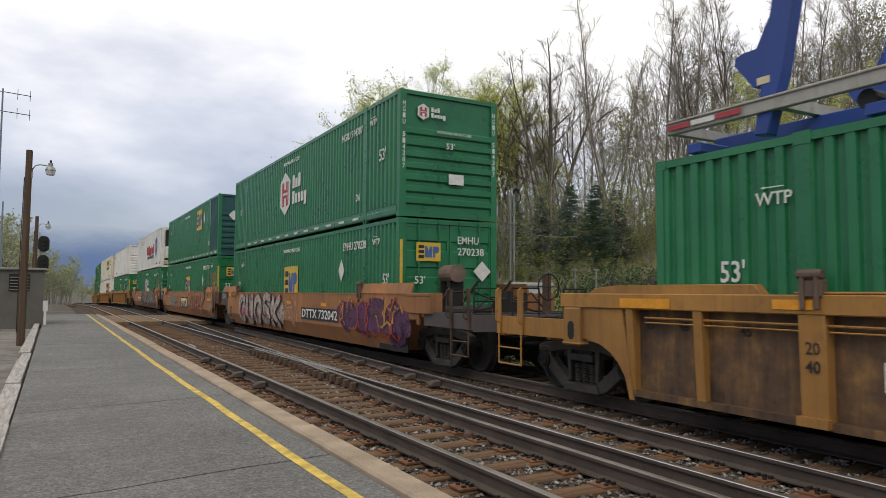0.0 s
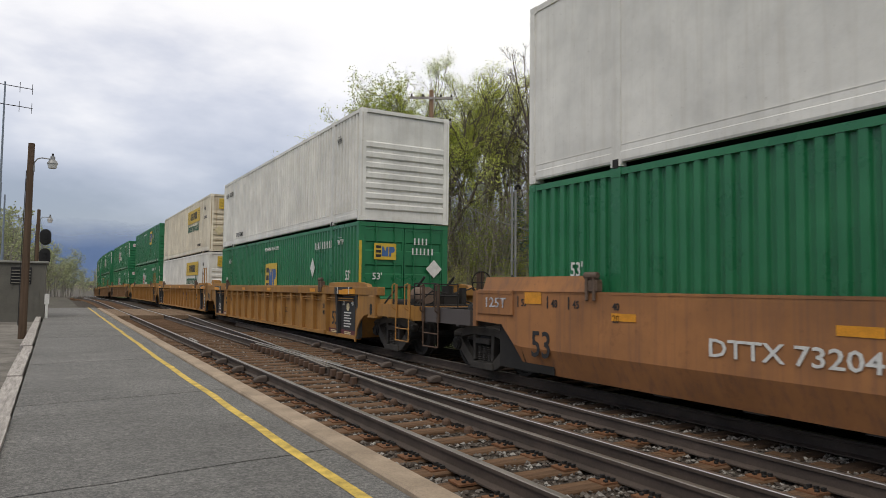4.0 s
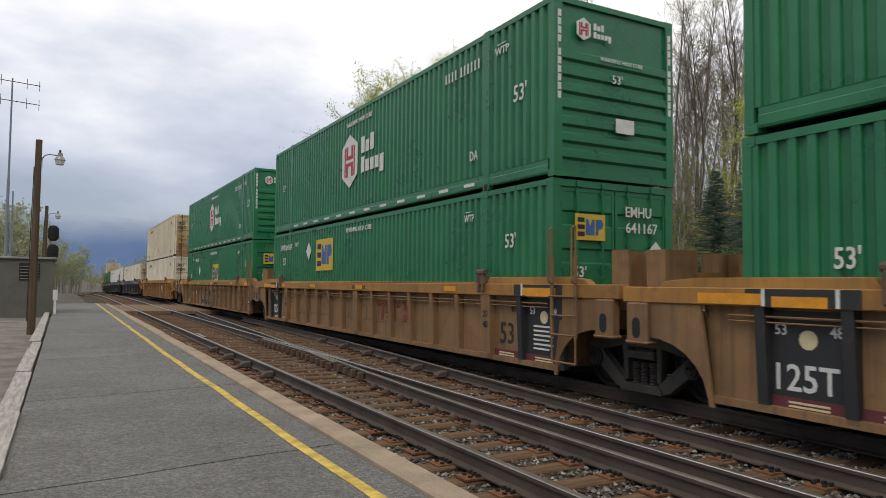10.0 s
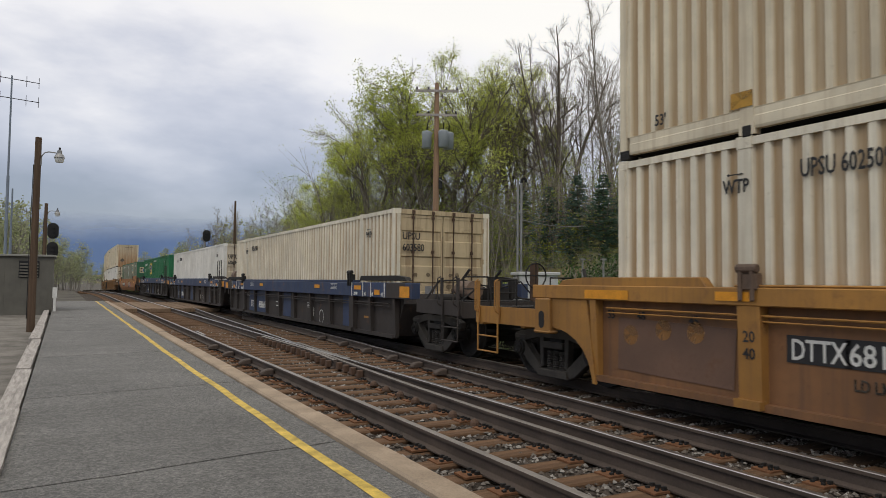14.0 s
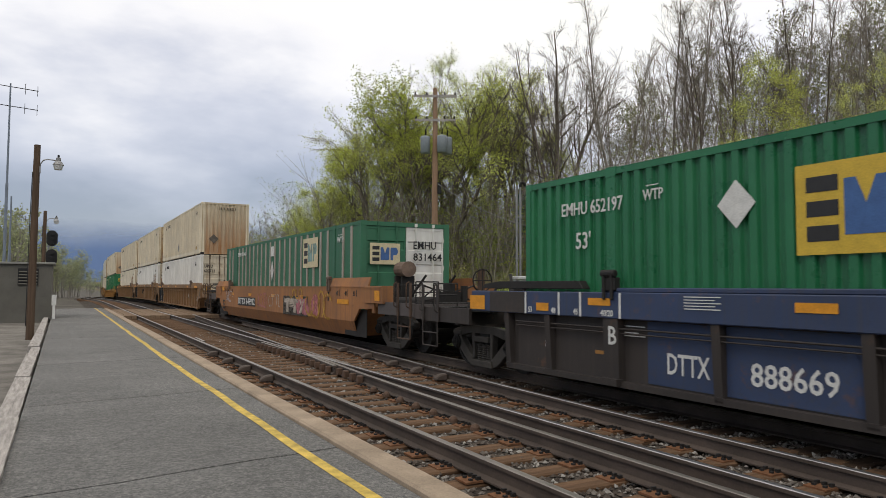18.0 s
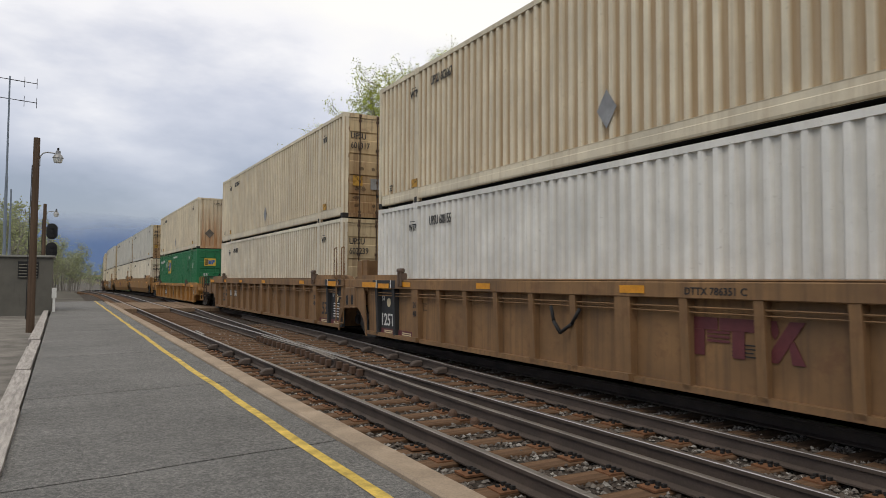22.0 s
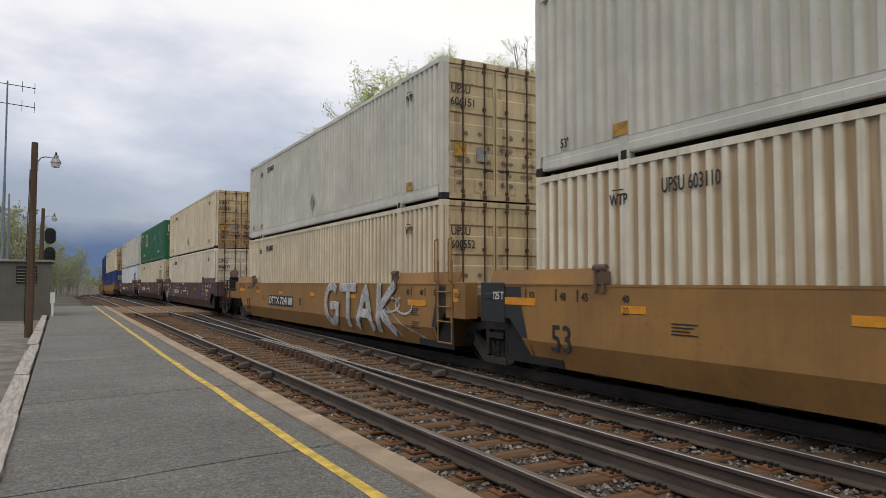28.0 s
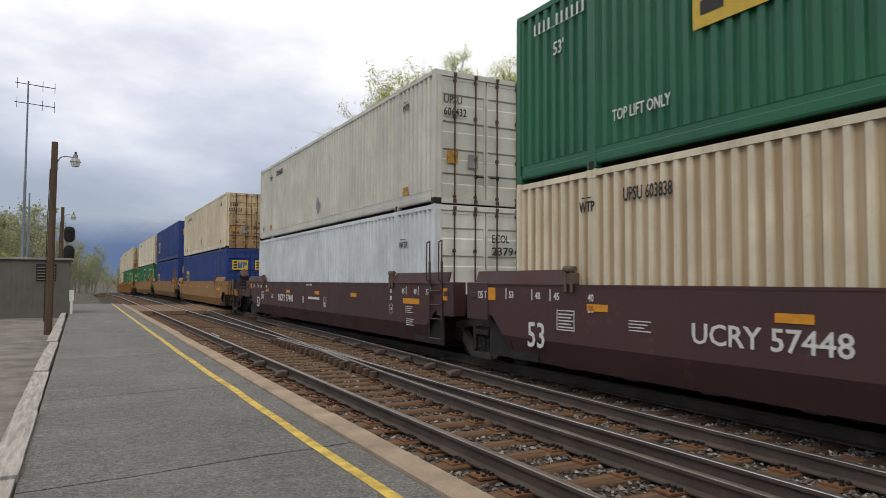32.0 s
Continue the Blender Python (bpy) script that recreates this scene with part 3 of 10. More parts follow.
def build_tracks():
    near = tagged(new("track_near"), "rusty railway track with wooden ties beside the platform", "track", kind="structure")
    far = tagged(new("track_far"), "main railway track under the train", "track", kind="structure")
    rail_mesh("rail", run(3.30, -500, 330), RAIL_DULL, near)
    rail_mesh("rail", run(4.84, -500, 330), RAIL_HEAD, near, "polished rail")
    rail_mesh("rail", run(TRAIN_X - 0.755, -500, 330), RAIL_DULL, far)
    rail_mesh("rail", run(TRAIN_X + 0.755, -500, 330), RAIL_HEAD, far)
    # the connecting track that crosses over between the two
    cross = tagged(new("crossover_track"), "crossover rails joining the two tracks", "track", kind="structure")
    LEAD = ((-60, 4.30), (-4, 4.38), (4, 4.42), (7, 4.43), (9, 4.49), (11, 4.59), (13, 4.71), (16, 4.90), (18, 5.02), (21.5, 5.21), (29.4, 5.53), (58, 7.08))
    OUTER = ((-8, 5.55), (3.5, 5.81), (6, 5.86), (8.8, 5.96), (10.6, 6.05), (13.5, 6.24), (17.8, 6.48), (21, 6.58), (30, 6.75), (58, 6.75))
    def lead(y):
        return float(np.interp(y, [p[0] for p in LEAD], [p[1] for p in LEAD]))
    def outer(y):
        return float(np.interp(y, [p[0] for p in OUTER], [p[1] for p in OUTER]))
    rail_mesh("rail", [(lead(y), y, -0.004) for y in (-60, -30, -15, -4, 0, 4, 7, 9, 11, 13, 14.5)], RAIL_DULL, cross)
    rail_mesh("rail", [(lead(y), y, -0.004) for y in (14.5, 16, 18, 21.5, 25, 29.4, 36, 44, 52, 58)], RAIL_HEAD, cross)
    rail_mesh("rail", [(outer(y), y, 0.0) for y in (-8, -4, 0, 3.5, 6, 8.8, 10.6, 13.5, 17.8, 21, 26, 30)], RAIL_HEAD, cross, "polished rail")
    # the frog's wing rails and the guard rail
    rail_mesh("wing_rail", [(lead(12.6) - 0.10, 12.6, -0.008), (4.75, 14.6, -0.008), (4.74, 16.5, -0.008), (4.72, 18.6, -0.008)], RAIL_DULL, cross)
    rail_mesh("wing_rail", [(4.95, 12.8, -0.008), (4.95, 14.2, -0.008), (lead(16.5) + 0.10, 16.5, -0.008)], RAIL_DULL, cross)
    rail_mesh("guard_rail", [(3.43, 21.0, 0.0), (3.40, 19.5, 0.0)], RAIL_DULL, cross)
    # rail braces
    bm = BM()
    prism(bm, [(0, -0.165), (-0.22, -0.165), (-0.24, -0.13), (-0.20, -0.08), (-0.12, -0.05), (0, -0.045)], -0.075, 0.075, "y")
    brace = mesh_of("rail_brace", bm, RAIL_SIDE, bevel=0.02)
    for y in (12.1, 13.75, 15.3, 17.0):
        part("rail_brace", brace, None, cross, at=pose(3.27, y, 0))
    for y in (10.9, 12.0, 13.3, 14.9, 16.7, 18.6):
        part("rail_brace", brace, None, cross, at=pose(outer(y) - 0.03, y, 0))
    # filler blocks along the frog and bolted clips before it
    bm = BM()
    box(bm, -0.10, 0.0, -0.055, 0.055, -0.17, -0.035)
    block = mesh_of("frog_block", bm, STEEL_RUST, bevel=0.012)
    for i in range(20):
        y = 11.2 + 0.40 * i
        part("frog_block", block, None, cross, at=pose(min(lead(y), 4.84) - (0.13 if 12.6 < y else 0.03), y, 0))
    bm = BM()
    lathe(bm, [(-0.17, 0.060), (-0.13, 0.055), (-0.105, 0.035), (-0.095, 0.015)], "z", 10)
    clip_ = mesh_of("rail_clip", bm, STEEL_RUST)
    for i in range(7):
        y = 7.0 + 0.55 * i
        part("rail_clip", clip_, None, cross, at=pose(lead(y) - 0.16, y, 0))
    # ties
    def tie_mesh(half):
        bm = BM()
        box(bm, -half, half, -0.115, 0.115, -0.24, 0)
        return mesh_of("tie", bm, TIE_WOOD, bevel=0.015)
    short, long_ = tie_mesh(1.30), tie_mesh(1.95)
    bm = BM()
    box(bm, -0.235, 0.19, -0.10, 0.10, 0, 0.018)
    for sx in (-1, 1):
        for y in (-0.065, 0.0, 0.065):
            box(bm, sx * 0.098 - 0.020, sx * 0.098 + 0.020, y - 0.014, y + 0.014, 0, 0.048)
        for y in (-0.05, 0.05):
            box(bm, sx * 0.165 - 0.015, sx * 0.165 + 0.015, y - 0.015, y + 0.015, 0, 0.034)
    plate = mesh_of("tie_plate", bm, PLATE_RUST)
    plate.materials.append(STEEL_DARK)
    for p in plate.polygons:
        p.material_index = 1 if p.index > 5 else 0
    s, i = -2.0, 0
    rnd = random.Random(4)
    TIES.clear()
    while s < 150 and i < 290:
        wide = 1.0 < s < 26
        m = track_pose(4.07 + (0.72 if wide else 0) + rnd.uniform(-0.05, 0.05), s) @ pose(0, 0, -0.183 + rnd.uniform(-0.006, 0.004), 0, rnd.uniform(-0.4, 0.4), rnd.uniform(-1.2, 1.2))
        part("tie", long_ if wide else short, None, near, at=m)
        TIES.append(s)
        if s < 17:
            for x in (3.30, 4.84, lead(s), outer(s)):
                if x in (3.30, 4.84) or abs(lead(s) - 4.84) > 0.25 or x > 5.5:
                    part("tie_plate", plate, None, near, at=pose(x, s, -0.184, 0, 0, rnd.uniform(-1, 1)))
        s += 0.52 + rnd.uniform(-0.015, 0.015)
        i += 1
    s = -2.0
    for i in range(130):
        part("tie", short, TIE_SHADED, far, at=track_pose(TRAIN_X, s) @ pose(rnd.uniform(-0.03, 0.03), 0, -0.183))
        s += 0.55
    # timber road crossing
    xing = tagged(new("plank_crossing"), "brown timber plank crossing over the tracks", "crossing", kind="structure")
    for x0, x1 in ((2.55, 3.22), (3.40, 4.74), (4.94, 5.9), (5.95, 7.1)):
        n = max(2, round((x1 - x0) / 0.24))
        for k in range(n):
            a = x0 + (x1 - x0) * k / n
            bm = BM()
            box(bm, a + 0.006, a + (x1 - x0) / n - 0.006, 36.6 + rnd.uniform(-0.04, 0.04), 46.2 + rnd.uniform(-0.04, 0.04), -0.17, 0.004 + rnd.uniform(-0.008, 0.008))
            part("plank", bm, PLANK, xing)


PLANK = grainy("brown_crossing_plank", (0.24, 0.165, 0.110), 0.9, 0.25, 3.0, 30.0, 0.4, stretch=(6.0, 0.4, 3.0))
build_tracks()

# ---- the train ----
SPEED = 15.0
L2, W2, HC = 8.077, 1.295, 2.896
DECK = 0.277
MOVING = []
FACE_SIDE = Matrix(((0, 0, -1, 0), (-1, 0, 0, 0), (0, 1, 0, 0), (0, 0, 0, 1)))
FACE_END = Matrix(((1, 0, 0, 0), (0, 0, -1, 0), (0, 1, 0, 0), (0, 0, 0, 1)))
CACHE = {}


def shared(key, build, mat, **kw):
    if key not in CACHE:
        bm = BM()
        build(bm)
        CACHE[key] = mesh_of(key, bm, mat, **kw)
    return CACHE[key]


def on_side(y, z, x=-W2 - 0.006):
    return Matrix.Translation((x, y, z)) @ FACE_SIDE


def on_end(x, z, y=-L2 - 0.008):
    return Matrix.Translation((x, y, z)) @ FACE_END


def text_mesh(body):
    key = "text " + body
    if key not in CACHE:
        cu = bpy.data.curves.new("lettering", "FONT")
        cu.body, cu.size, cu.extrude, cu.align_x, cu.offset = body, 1.0, 0.003, "CENTER", 0.011
        cu.resolution_u = 2
        tmp = bpy.data.objects.new("lettering", cu)
        me = bpy.data.meshes.new_from_object(tmp)
        bpy.data.objects.remove(tmp)
        if body == "WTP":
            bm = bmesh.new()
            bm.from_mesh(me)
            prism(bm, [(-0.75, 0.94), (-0.55, 0.86), (-0.55, 0.91), (0.60, 0.91), (0.60, 0.97), (-0.55, 0.97), (-0.55, 1.02)], -0.003, 0.003, "z")
            bm.to_mesh(me)
            bm.free()
        me.materials.clear()
        me.materials.append(MARK_WHITE)
        CACHE[key] = me
    return CACHE[key]


def words(body, size, mat, parent, m, squeeze=1.0):
    return part("lettering", text_mesh(body), mat, parent, at=m @ Matrix.Diagonal((size * squeeze, size, 1, 1)))


def fitted(body, w, h, mat, parent, m):
    """Lettering drawn to a given width and height of its capitals."""
    me = text_mesh(body)
    xs = [v.co.x for v in me.vertices]
    ys = [v.co.y for v in me.vertices]
    top = max(ys)
    sx = w / (max(xs) - min(xs))
    return part("lettering", me, mat, parent, at=m @ Matrix.Diagonal((sx, h / top, 1, 1)))


def serial(c, w, h, mat, m):
    """The code of a box in one line, or plain bars where it cannot be read."""
    if c.get("code"):
        fitted(c["code"], w, h, mat, c, m)
    else:
        bars(10, h, mat, c, m, 4)


def serial_end(c, w, h, mat, x, z, y):
    """The code on an end, owner above number."""
    a, b = c["code"].split() if c.get("code") else ("", "")
    if a:
        fitted(a, w * 0.80, h, mat, c, on_end(x - w * 0.10, z, y))
        fitted(b, w, h, mat, c, on_end(x, z - h * 1.55, y))
    else:
        bars(4, h, mat, c, on_end(x - 0.06, z, y))
        bars(6, h, mat, c, on_end(x, z - h * 1.55, y))


def serial_column(c, h, mat, x, z, y):
    """The code on a corner post, sign below sign."""
    if c.get("code"):
        for i, ch in enumerate(c["code"]):
            if ch != " ":
                fitted(ch, h * 0.62, h, mat, c, on_end(x, z - h * 1.30 * (i + 1), y))
    else:
        col_bars(10, h, mat, c, on_end(x, z, y), 4)


def plate_mesh(key, polys):
    """Flat raised shapes, each a list of (x, y)."""
    def build(bm):
        for p in polys:
            prism(bm, p, -0.002, 0.003, "z")
    return shared(key, build, MARK_WHITE)


def rect(x0, x1, y0, y1):
    return [(x0, y0), (x1, y0), (x1, y1), (x0, y1)]


def bars(n, size, mat, parent, m, gap=None, name="serial_bars"):
    """A row of plain upright bars, one for each sign that cannot be given."""
    w = size * 0.25
    polys, x = [], -n * size * 0.68 / 2
    teeth = []
    for i in range(n):
        if gap is not None and i == gap:
            x += size * 0.45
        teeth.append(x)
        x += size * 0.68
    spine = 0.006
    outline = [(teeth[0], 0), (teeth[-1] + w, 0)]
    for i in range(n - 1, -1, -1):
        outline += [(teeth[i] + w, size), (teeth[i], size)]
        if i:
            outline += [(teeth[i], spine), (teeth[i - 1] + w, spine)]
    polys = [outline]
    return part(name, plate_mesh("bars %d %s %.3f" % (n, gap, size), polys), mat, parent, at=m)


def col_bars(n, size, mat, parent, m, gap=None):
    polys, y = [], 0
    for i in range(n):
        if gap is not None and i == gap:
            y -= size * 0.7
        polys.append((y - size, y))
        y -= size * 1.25
    outline = [(-size * 0.3, polys[0][1]), (-size * 0.3, polys[-1][0])]
    for i in range(n - 1, -1, -1):
        lo, hi = polys[i]
        outline += [(size * 0.3, lo), (size * 0.3, hi)]
        if i:
            outline += [(-size * 0.3 + 0.006, hi), (-size * 0.3 + 0.006, polys[i - 1][0])]
    polys = [outline]
    return part("serial_bars", plate_mesh("col %d %s %.3f" % (n, gap, size), polys), mat, parent, at=m)


# the parts of a container
def corrugated(bm, y0, y1, x, z0, z1, depth, period, folds):
    n = max(2, round((y1 - y0) / period))
    p = (y1 - y0) / n
    row = []
    for i in range(n):
        a = y0 + i * p
        for k, d in folds:
            row.append((a + k * p, x + d * depth))
    row.append((y1, x))
    lo = [bm.verts.new((b, a, z0)) for a, b in row]
    hi = [bm.verts.new((b, a, z1)) for a, b in row]
    for i in range(len(row) - 1):
        bm.faces.new((lo[i], lo[i + 1], hi[i + 1], hi[i]))


SILL = 0.29
SOFT_FOLD = ((0.0, 0.0), (0.36, 0.0), (0.41, 0.12), (0.48, 0.88), (0.53, 1.0), (0.80, 1.0), (0.85, 0.88), (0.95, 0.12))
OPEN_FOLD = ((0.0, 0), (0.32, 0), (0.46, 1), (0.86, 1))


def side_panel(bm):
    corrugated(bm, -6.00, 6.00, -W2 + 0.012, SILL, HC - 0.10, 0.045, 0.224, OPEN_FOLD)


def bay_panel(bm):
    corrugated(bm, -L2 + 0.10, -6.18, -W2 + 0.012, SILL, HC - 0.10, 0.045, 0.224, OPEN_FOLD)


def fine_panel(bm):
    corrugated(bm, -6.00, 6.00, -W2 + 0.012, SILL, HC - 0.10, 0.056, 0.218, SOFT_FOLD)


def fine_bay(bm):
    corrugated(bm, -L2 + 0.10, -6.18, -W2 + 0.012, SILL, HC - 0.10, 0.056, 0.218, SOFT_FOLD)


def plain_panel(bm):
    box(bm, -W2 + 0.02, -W2 + 0.05, -6.0, 6.0, 0.17, HC - 0.1)


def plain_bay(bm):
    box(bm, -W2 + 0.02, -W2 + 0.05, -L2 + 0.1, -6.18, 0.17, HC - 0.1)


def bottom_rail(bm):
    prism(bm, [(-W2 + 0.004, SILL), (-W2 + 0.10, SILL), (-W2 + 0.10, 0.055), (-W2 + 0.016, 0.055), (-W2 + 0.004, 0.085), (-W2 + 0.004, 0.19), (-W2 + 0.010, 0.20), (-W2 + 0.010, 0.275)], -L2 + 0.17, L2 - 0.17, "y")


def top_rail(bm):
    box(bm, -W2 + 0.004, -W2 + 0.08, -L2 + 0.17, L2 - 0.17, HC - 0.10, HC - 0.01)


def roof(bm):
    n = 52
    p = (2 * L2 - 0.2) / n
    a, b = [], []
    for i in range(n * 2 + 1):
        y = -L2 + 0.1 + i * p / 2
        z = HC - 0.03 - (0.02 if i % 2 else 0)
        a.append(bm.verts.new((-W2 + 0.05, y, z)))
        b.append(bm.verts.new((W2 - 0.05, y, z)))
    for i in range(n * 2):
        bm.faces.new((a[i], b[i], b[i + 1], a[i + 1]))


def floor_box(bm):
    box(bm, -W2 + 0.06, W2 - 0.06, -L2 + 0.08, L2 - 0.08, 0.06, 0.16)


def corner_post(bm):
    prism(bm, [(-W2, -L2), (-W2 + 0.16, -L2), (-W2 + 0.16, -L2 + 0.05), (-W2 + 0.06, -L2 + 0.12), (-W2, -L2 + 0.12)], 0.118, HC - 0.118, "z")


def lift_post(bm):
    box(bm, -W2 + 0.002, -W2 + 0.09, -6.18, -6.0, 0.02, HC - 0.01)
    box(bm, -W2 - 0.004, -W2 + 0.10, -6.19, -5.99, HC - 0.13, HC + 0.006)
    box(bm, -W2 - 0.004, -W2 + 0.10, -6.19, -5.99, -0.004, 0.13)


def casting(bm):
    box(bm, -0.089, 0.089, -0.081, 0.081, -0.059, 0.059)
    box(bm, -0.092, -0.085, -0.045, 0.045, -0.025, 0.025)


def nose_wall(bm):
    # vertical folds
    n = 11
    p = (2 * W2 - 0.3) / n
    row = []
    for i in range(n):
        a = -W2 + 0.15 + i * p
        for k, d in ((0.0, 0), (0.40, 0), (0.54, 0.036), (0.86, 0.036)):
            row.append((a + k * p, -L2 + 0.012 + d))
    row.append((W2 - 0.15, -L2 + 0.012))
    lo = [bm.verts.new((x, y, 0.12)) for x, y in row]
    hi = [bm.verts.new((x, y, HC - 0.10)) for x, y in row]
    for i in range(len(row) - 1):
        bm.faces.new((lo[i], lo[i + 1], hi[i + 1], hi[i]))
    box(bm, -W2 + 0.15, W2 - 0.15, -L2 + 0.002, -L2 + 0.09, HC - 0.10, HC - 0.01)
    box(bm, -W2 + 0.15, W2 - 0.15, -L2 + 0.002, -L2 + 0.09, 0.01, 0.13)


def ribbed_wall(bm):
    # wide pressed ribs across
    prof = [(0.13, 0.0)]
    z = 0.28
    while z < 2.1:
        prof += [(z, 0.0), (z + 0.04, -0.045), (z + 0.15, -0.045), (z + 0.19, 0.0)]
        z += 0.265
    prof += [(2.79, 0.0)]
    lo = [bm.verts.new((-W2 + 0.15, -L2 + 0.05 + d, z)) for z, d in prof]
    hi = [bm.verts.new((W2 - 0.15, -L2 + 0.05 + d, z)) for z, d in prof]
    for i in range(len(prof) - 1):
        bm.faces.new((lo[i], hi[i], hi[i + 1], lo[i + 1]))
    box(bm, -W2 + 0.15, W2 - 0.15, -L2 + 0.002, -L2 + 0.09, HC - 0.10, HC - 0.01)
    box(bm, -W2 + 0.15, W2 - 0.15, -L2 + 0.002, -L2 + 0.09, 0.01, 0.13)


def door_leaf(bm):
    # one leaf, hinged at x = 0, opening towards +x
    w = W2 - 0.16
    prof = [(0.13, 0.0)]
    for z in (0.42, 0.95, 1.55, 2.15):
        prof += [(z, 0.0), (z + 0.03, 0.03), (z + 0.22, 0.03), (z + 0.25, 0.0)]
    prof += [(2.77, 0.0)]
    lo = [bm.verts.new((0.01, d, z)) for z, d in prof]
    hi = [bm.verts.new((w - 0.008, d, z)) for z, d in prof]
    for i in range(len(prof) - 1):
        bm.faces.new((lo[i], hi[i], hi[i + 1], lo[i + 1]))
    box(bm, 0.01, 0.05, -0.012, 0.03, 0.13, 2.77)
    box(bm, w - 0.048, w - 0.008, -0.012, 0.03, 0.13, 2.77)
    box(bm, 0.01, w - 0.008, -0.010, 0.03, 2.70, 2.77)
    box(bm, 0.01, w - 0.008, -0.010, 0.03, 0.13, 0.20)


def lock_bar(bm):
    rod(bm, (0, 0, 0.06), (0, 0, HC - 0.05), 0.018, 8)
    for z in (0.16, 1.0, 1.9, 2.70):
        box(bm, -0.035, 0.035, -0.006, 0.030, z - 0.035, z + 0.035)
    box(bm, -0.035, 0.035, -0.03, 0.03, HC - 0.11, HC - 0.03)
    box(bm, -0.035, 0.035, -0.03, 0.03, 0.02, 0.10)


def lock_handle(bm):
    box(bm, -0.02, 0.20, -0.030, -0.012, 0.60, 0.63)
    box(bm, -0.03, 0.03, -0.034, 0.0, 0.57, 0.66)


def hinge(bm):
    box(bm, -0.09, 0.02, -0.014, 0.016, -0.05, 0.05)
    rod(bm, (0.0, -0.014, -0.06), (0.0, -0.014, 0.06), 0.016, 6)


def diamond(r):
    return [(-r, 0), (0, -r), (r, 0), (0, r)]


def hexagon(w, h):
    k = h * 0.55
    return [(-w, -k), (0, -h), (w, -k), (w, k), (0, h), (-w, k)]


def logo_hex(parent, m, size, bar=True):
    part("emblem", plate_mesh("hex %.2f" % size, [hexagon(0.56 * size, 0.72 * size)]), MARK_WHITE, parent, "white six-sided emblem with red bars", at=m)
    s = size
    polys = [rect(q * s - 0.04 * s, q * s + 0.04 * s, -0.41 * s, 0.38 * s) for q in (-0.33, 0.33)]
    for lo, hi, bar_z in ((0.04, 0.40, 0.04), (-0.42, -0.04, -0.14)):
        polys += [rect(-0.25 * s, -0.12 * s, lo * s, hi * s), rect(0.12 * s, 0.25 * s, lo * s, hi * s), rect(-0.12 * s, 0.12 * s, bar_z * s, (bar_z + 0.10) * s)]
    part("emblem_bars", plate_mesh("hexbars %.2f" % size, polys), MARK_RED, parent, at=m @ pose(0, 0, 0.004))
    if bar:
        polys = [rect(0.80 * s + k * 0.30 * s, 1.03 * s + k * 0.30 * s, 0.08 * s, (0.50 if k == 0 else 0.38 if k == 1 else 0.50) * s) for k in range(3)]
        polys += [rect(0.80 * s + k * 0.30 * s, 1.03 * s + k * 0.30 * s, (-0.55 if k == 4 else -0.42) * s, (-0.02 if k == 0 else -0.12) * s) for k in range(5)]
        part("brand_bars", plate_mesh("hexname %.2f" % size, polys), MARK_WHITE, parent, "white brand lettering as plain bars", at=m)


def logo_panel(parent, m, w, h, ground=None, faded=False):
    """A yellow panel with plain dark and blue shapes."""
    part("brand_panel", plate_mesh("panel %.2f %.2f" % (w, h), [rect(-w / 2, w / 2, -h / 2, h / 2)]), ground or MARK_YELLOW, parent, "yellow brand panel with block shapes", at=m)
    k = 0.34 * h
    bars3 = [rect(-0.42 * w, -0.19 * w, z - 0.085 * h, z + 0.085 * h) for z in (-k + 0.07 * h, 0.0, k - 0.07 * h)]
    part("brand_shape", plate_mesh("three bars %.2f %.2f" % (w, h), bars3), MARK_BLACK, parent, at=m @ pose(0, 0, 0.004))
    k *= 0.88
    notch = [[(-0.15 * w, -k), (0.14 * w, -k), (0.14 * w, k), (0.06 * w, k), (-0.005 * w, 0.02 * h), (-0.07 * w, k), (-0.15 * w, k)]]
    part("brand_shape", plate_mesh("notched %.2f %.2f" % (w, h), notch), MARK_TEAL if faded else MARK_BLUE, parent, at=m @ pose(0, 0, 0.004))
    flag = [[(0.18 * w, -k), (0.27 * w, -k), (0.27 * w, -0.06 * h), (0.38 * w, -0.06 * h), (0.43 * w, 0.06 * h), (0.43 * w, k - 0.12 * h), (0.38 * w, k), (0.18 * w, k)]]
    part("brand_shape", plate_mesh("flag %.2f %.2f" % (w, h), flag), MARK_TEAL if faded else MARK_BLUE, parent, at=m @ pose(0, 0, 0.004))


def logo_banner(parent, m, w, h):
    """A yellow banner with dark bars and hatching at both ends."""
    part("brand_banner", plate_mesh("banner %.2f" % w, [rect(-w / 2, w / 2, -h / 2, h / 2)]), MARK_YELLOW, parent, "yellow brand banner with dark bars", at=m)
    polys, x = [], -0.27 * w
    for i, k in enumerate((0.045, 0.06, 0.075, 0.075, 0.075, 0.07)):
        polys.append([(x, -0.27 * h), (x + k * w, -0.27 * h), (x + k * w + 0.01 * w, 0.27 * h), (x + 0.01 * w, 0.27 * h)])
        x += (k + 0.026) * w
    part("brand_bars", plate_mesh("bannerbars %.2f" % w, polys), MARK_BLACK, parent, "brand lettering as plain dark bars", at=m @ pose(0, 0, 0.004))
    fine = []
    for sx in (-1, 1):
        for j in range(5):
            y = (-0.33 + 0.14 * j) * h
            fine.append([(sx * 0.47 * w, y), (sx * 0.36 * w, y + 0.07 * h), (sx * 0.36 * w, y + 0.09 * h), (sx * 0.47 * w, y + 0.02 * h)][::sx])
    part("hatching", plate_mesh("bannerfine %.2f" % w, fine), MARK_BLACK, parent, at=m @ pose(0, 0, 0.004))


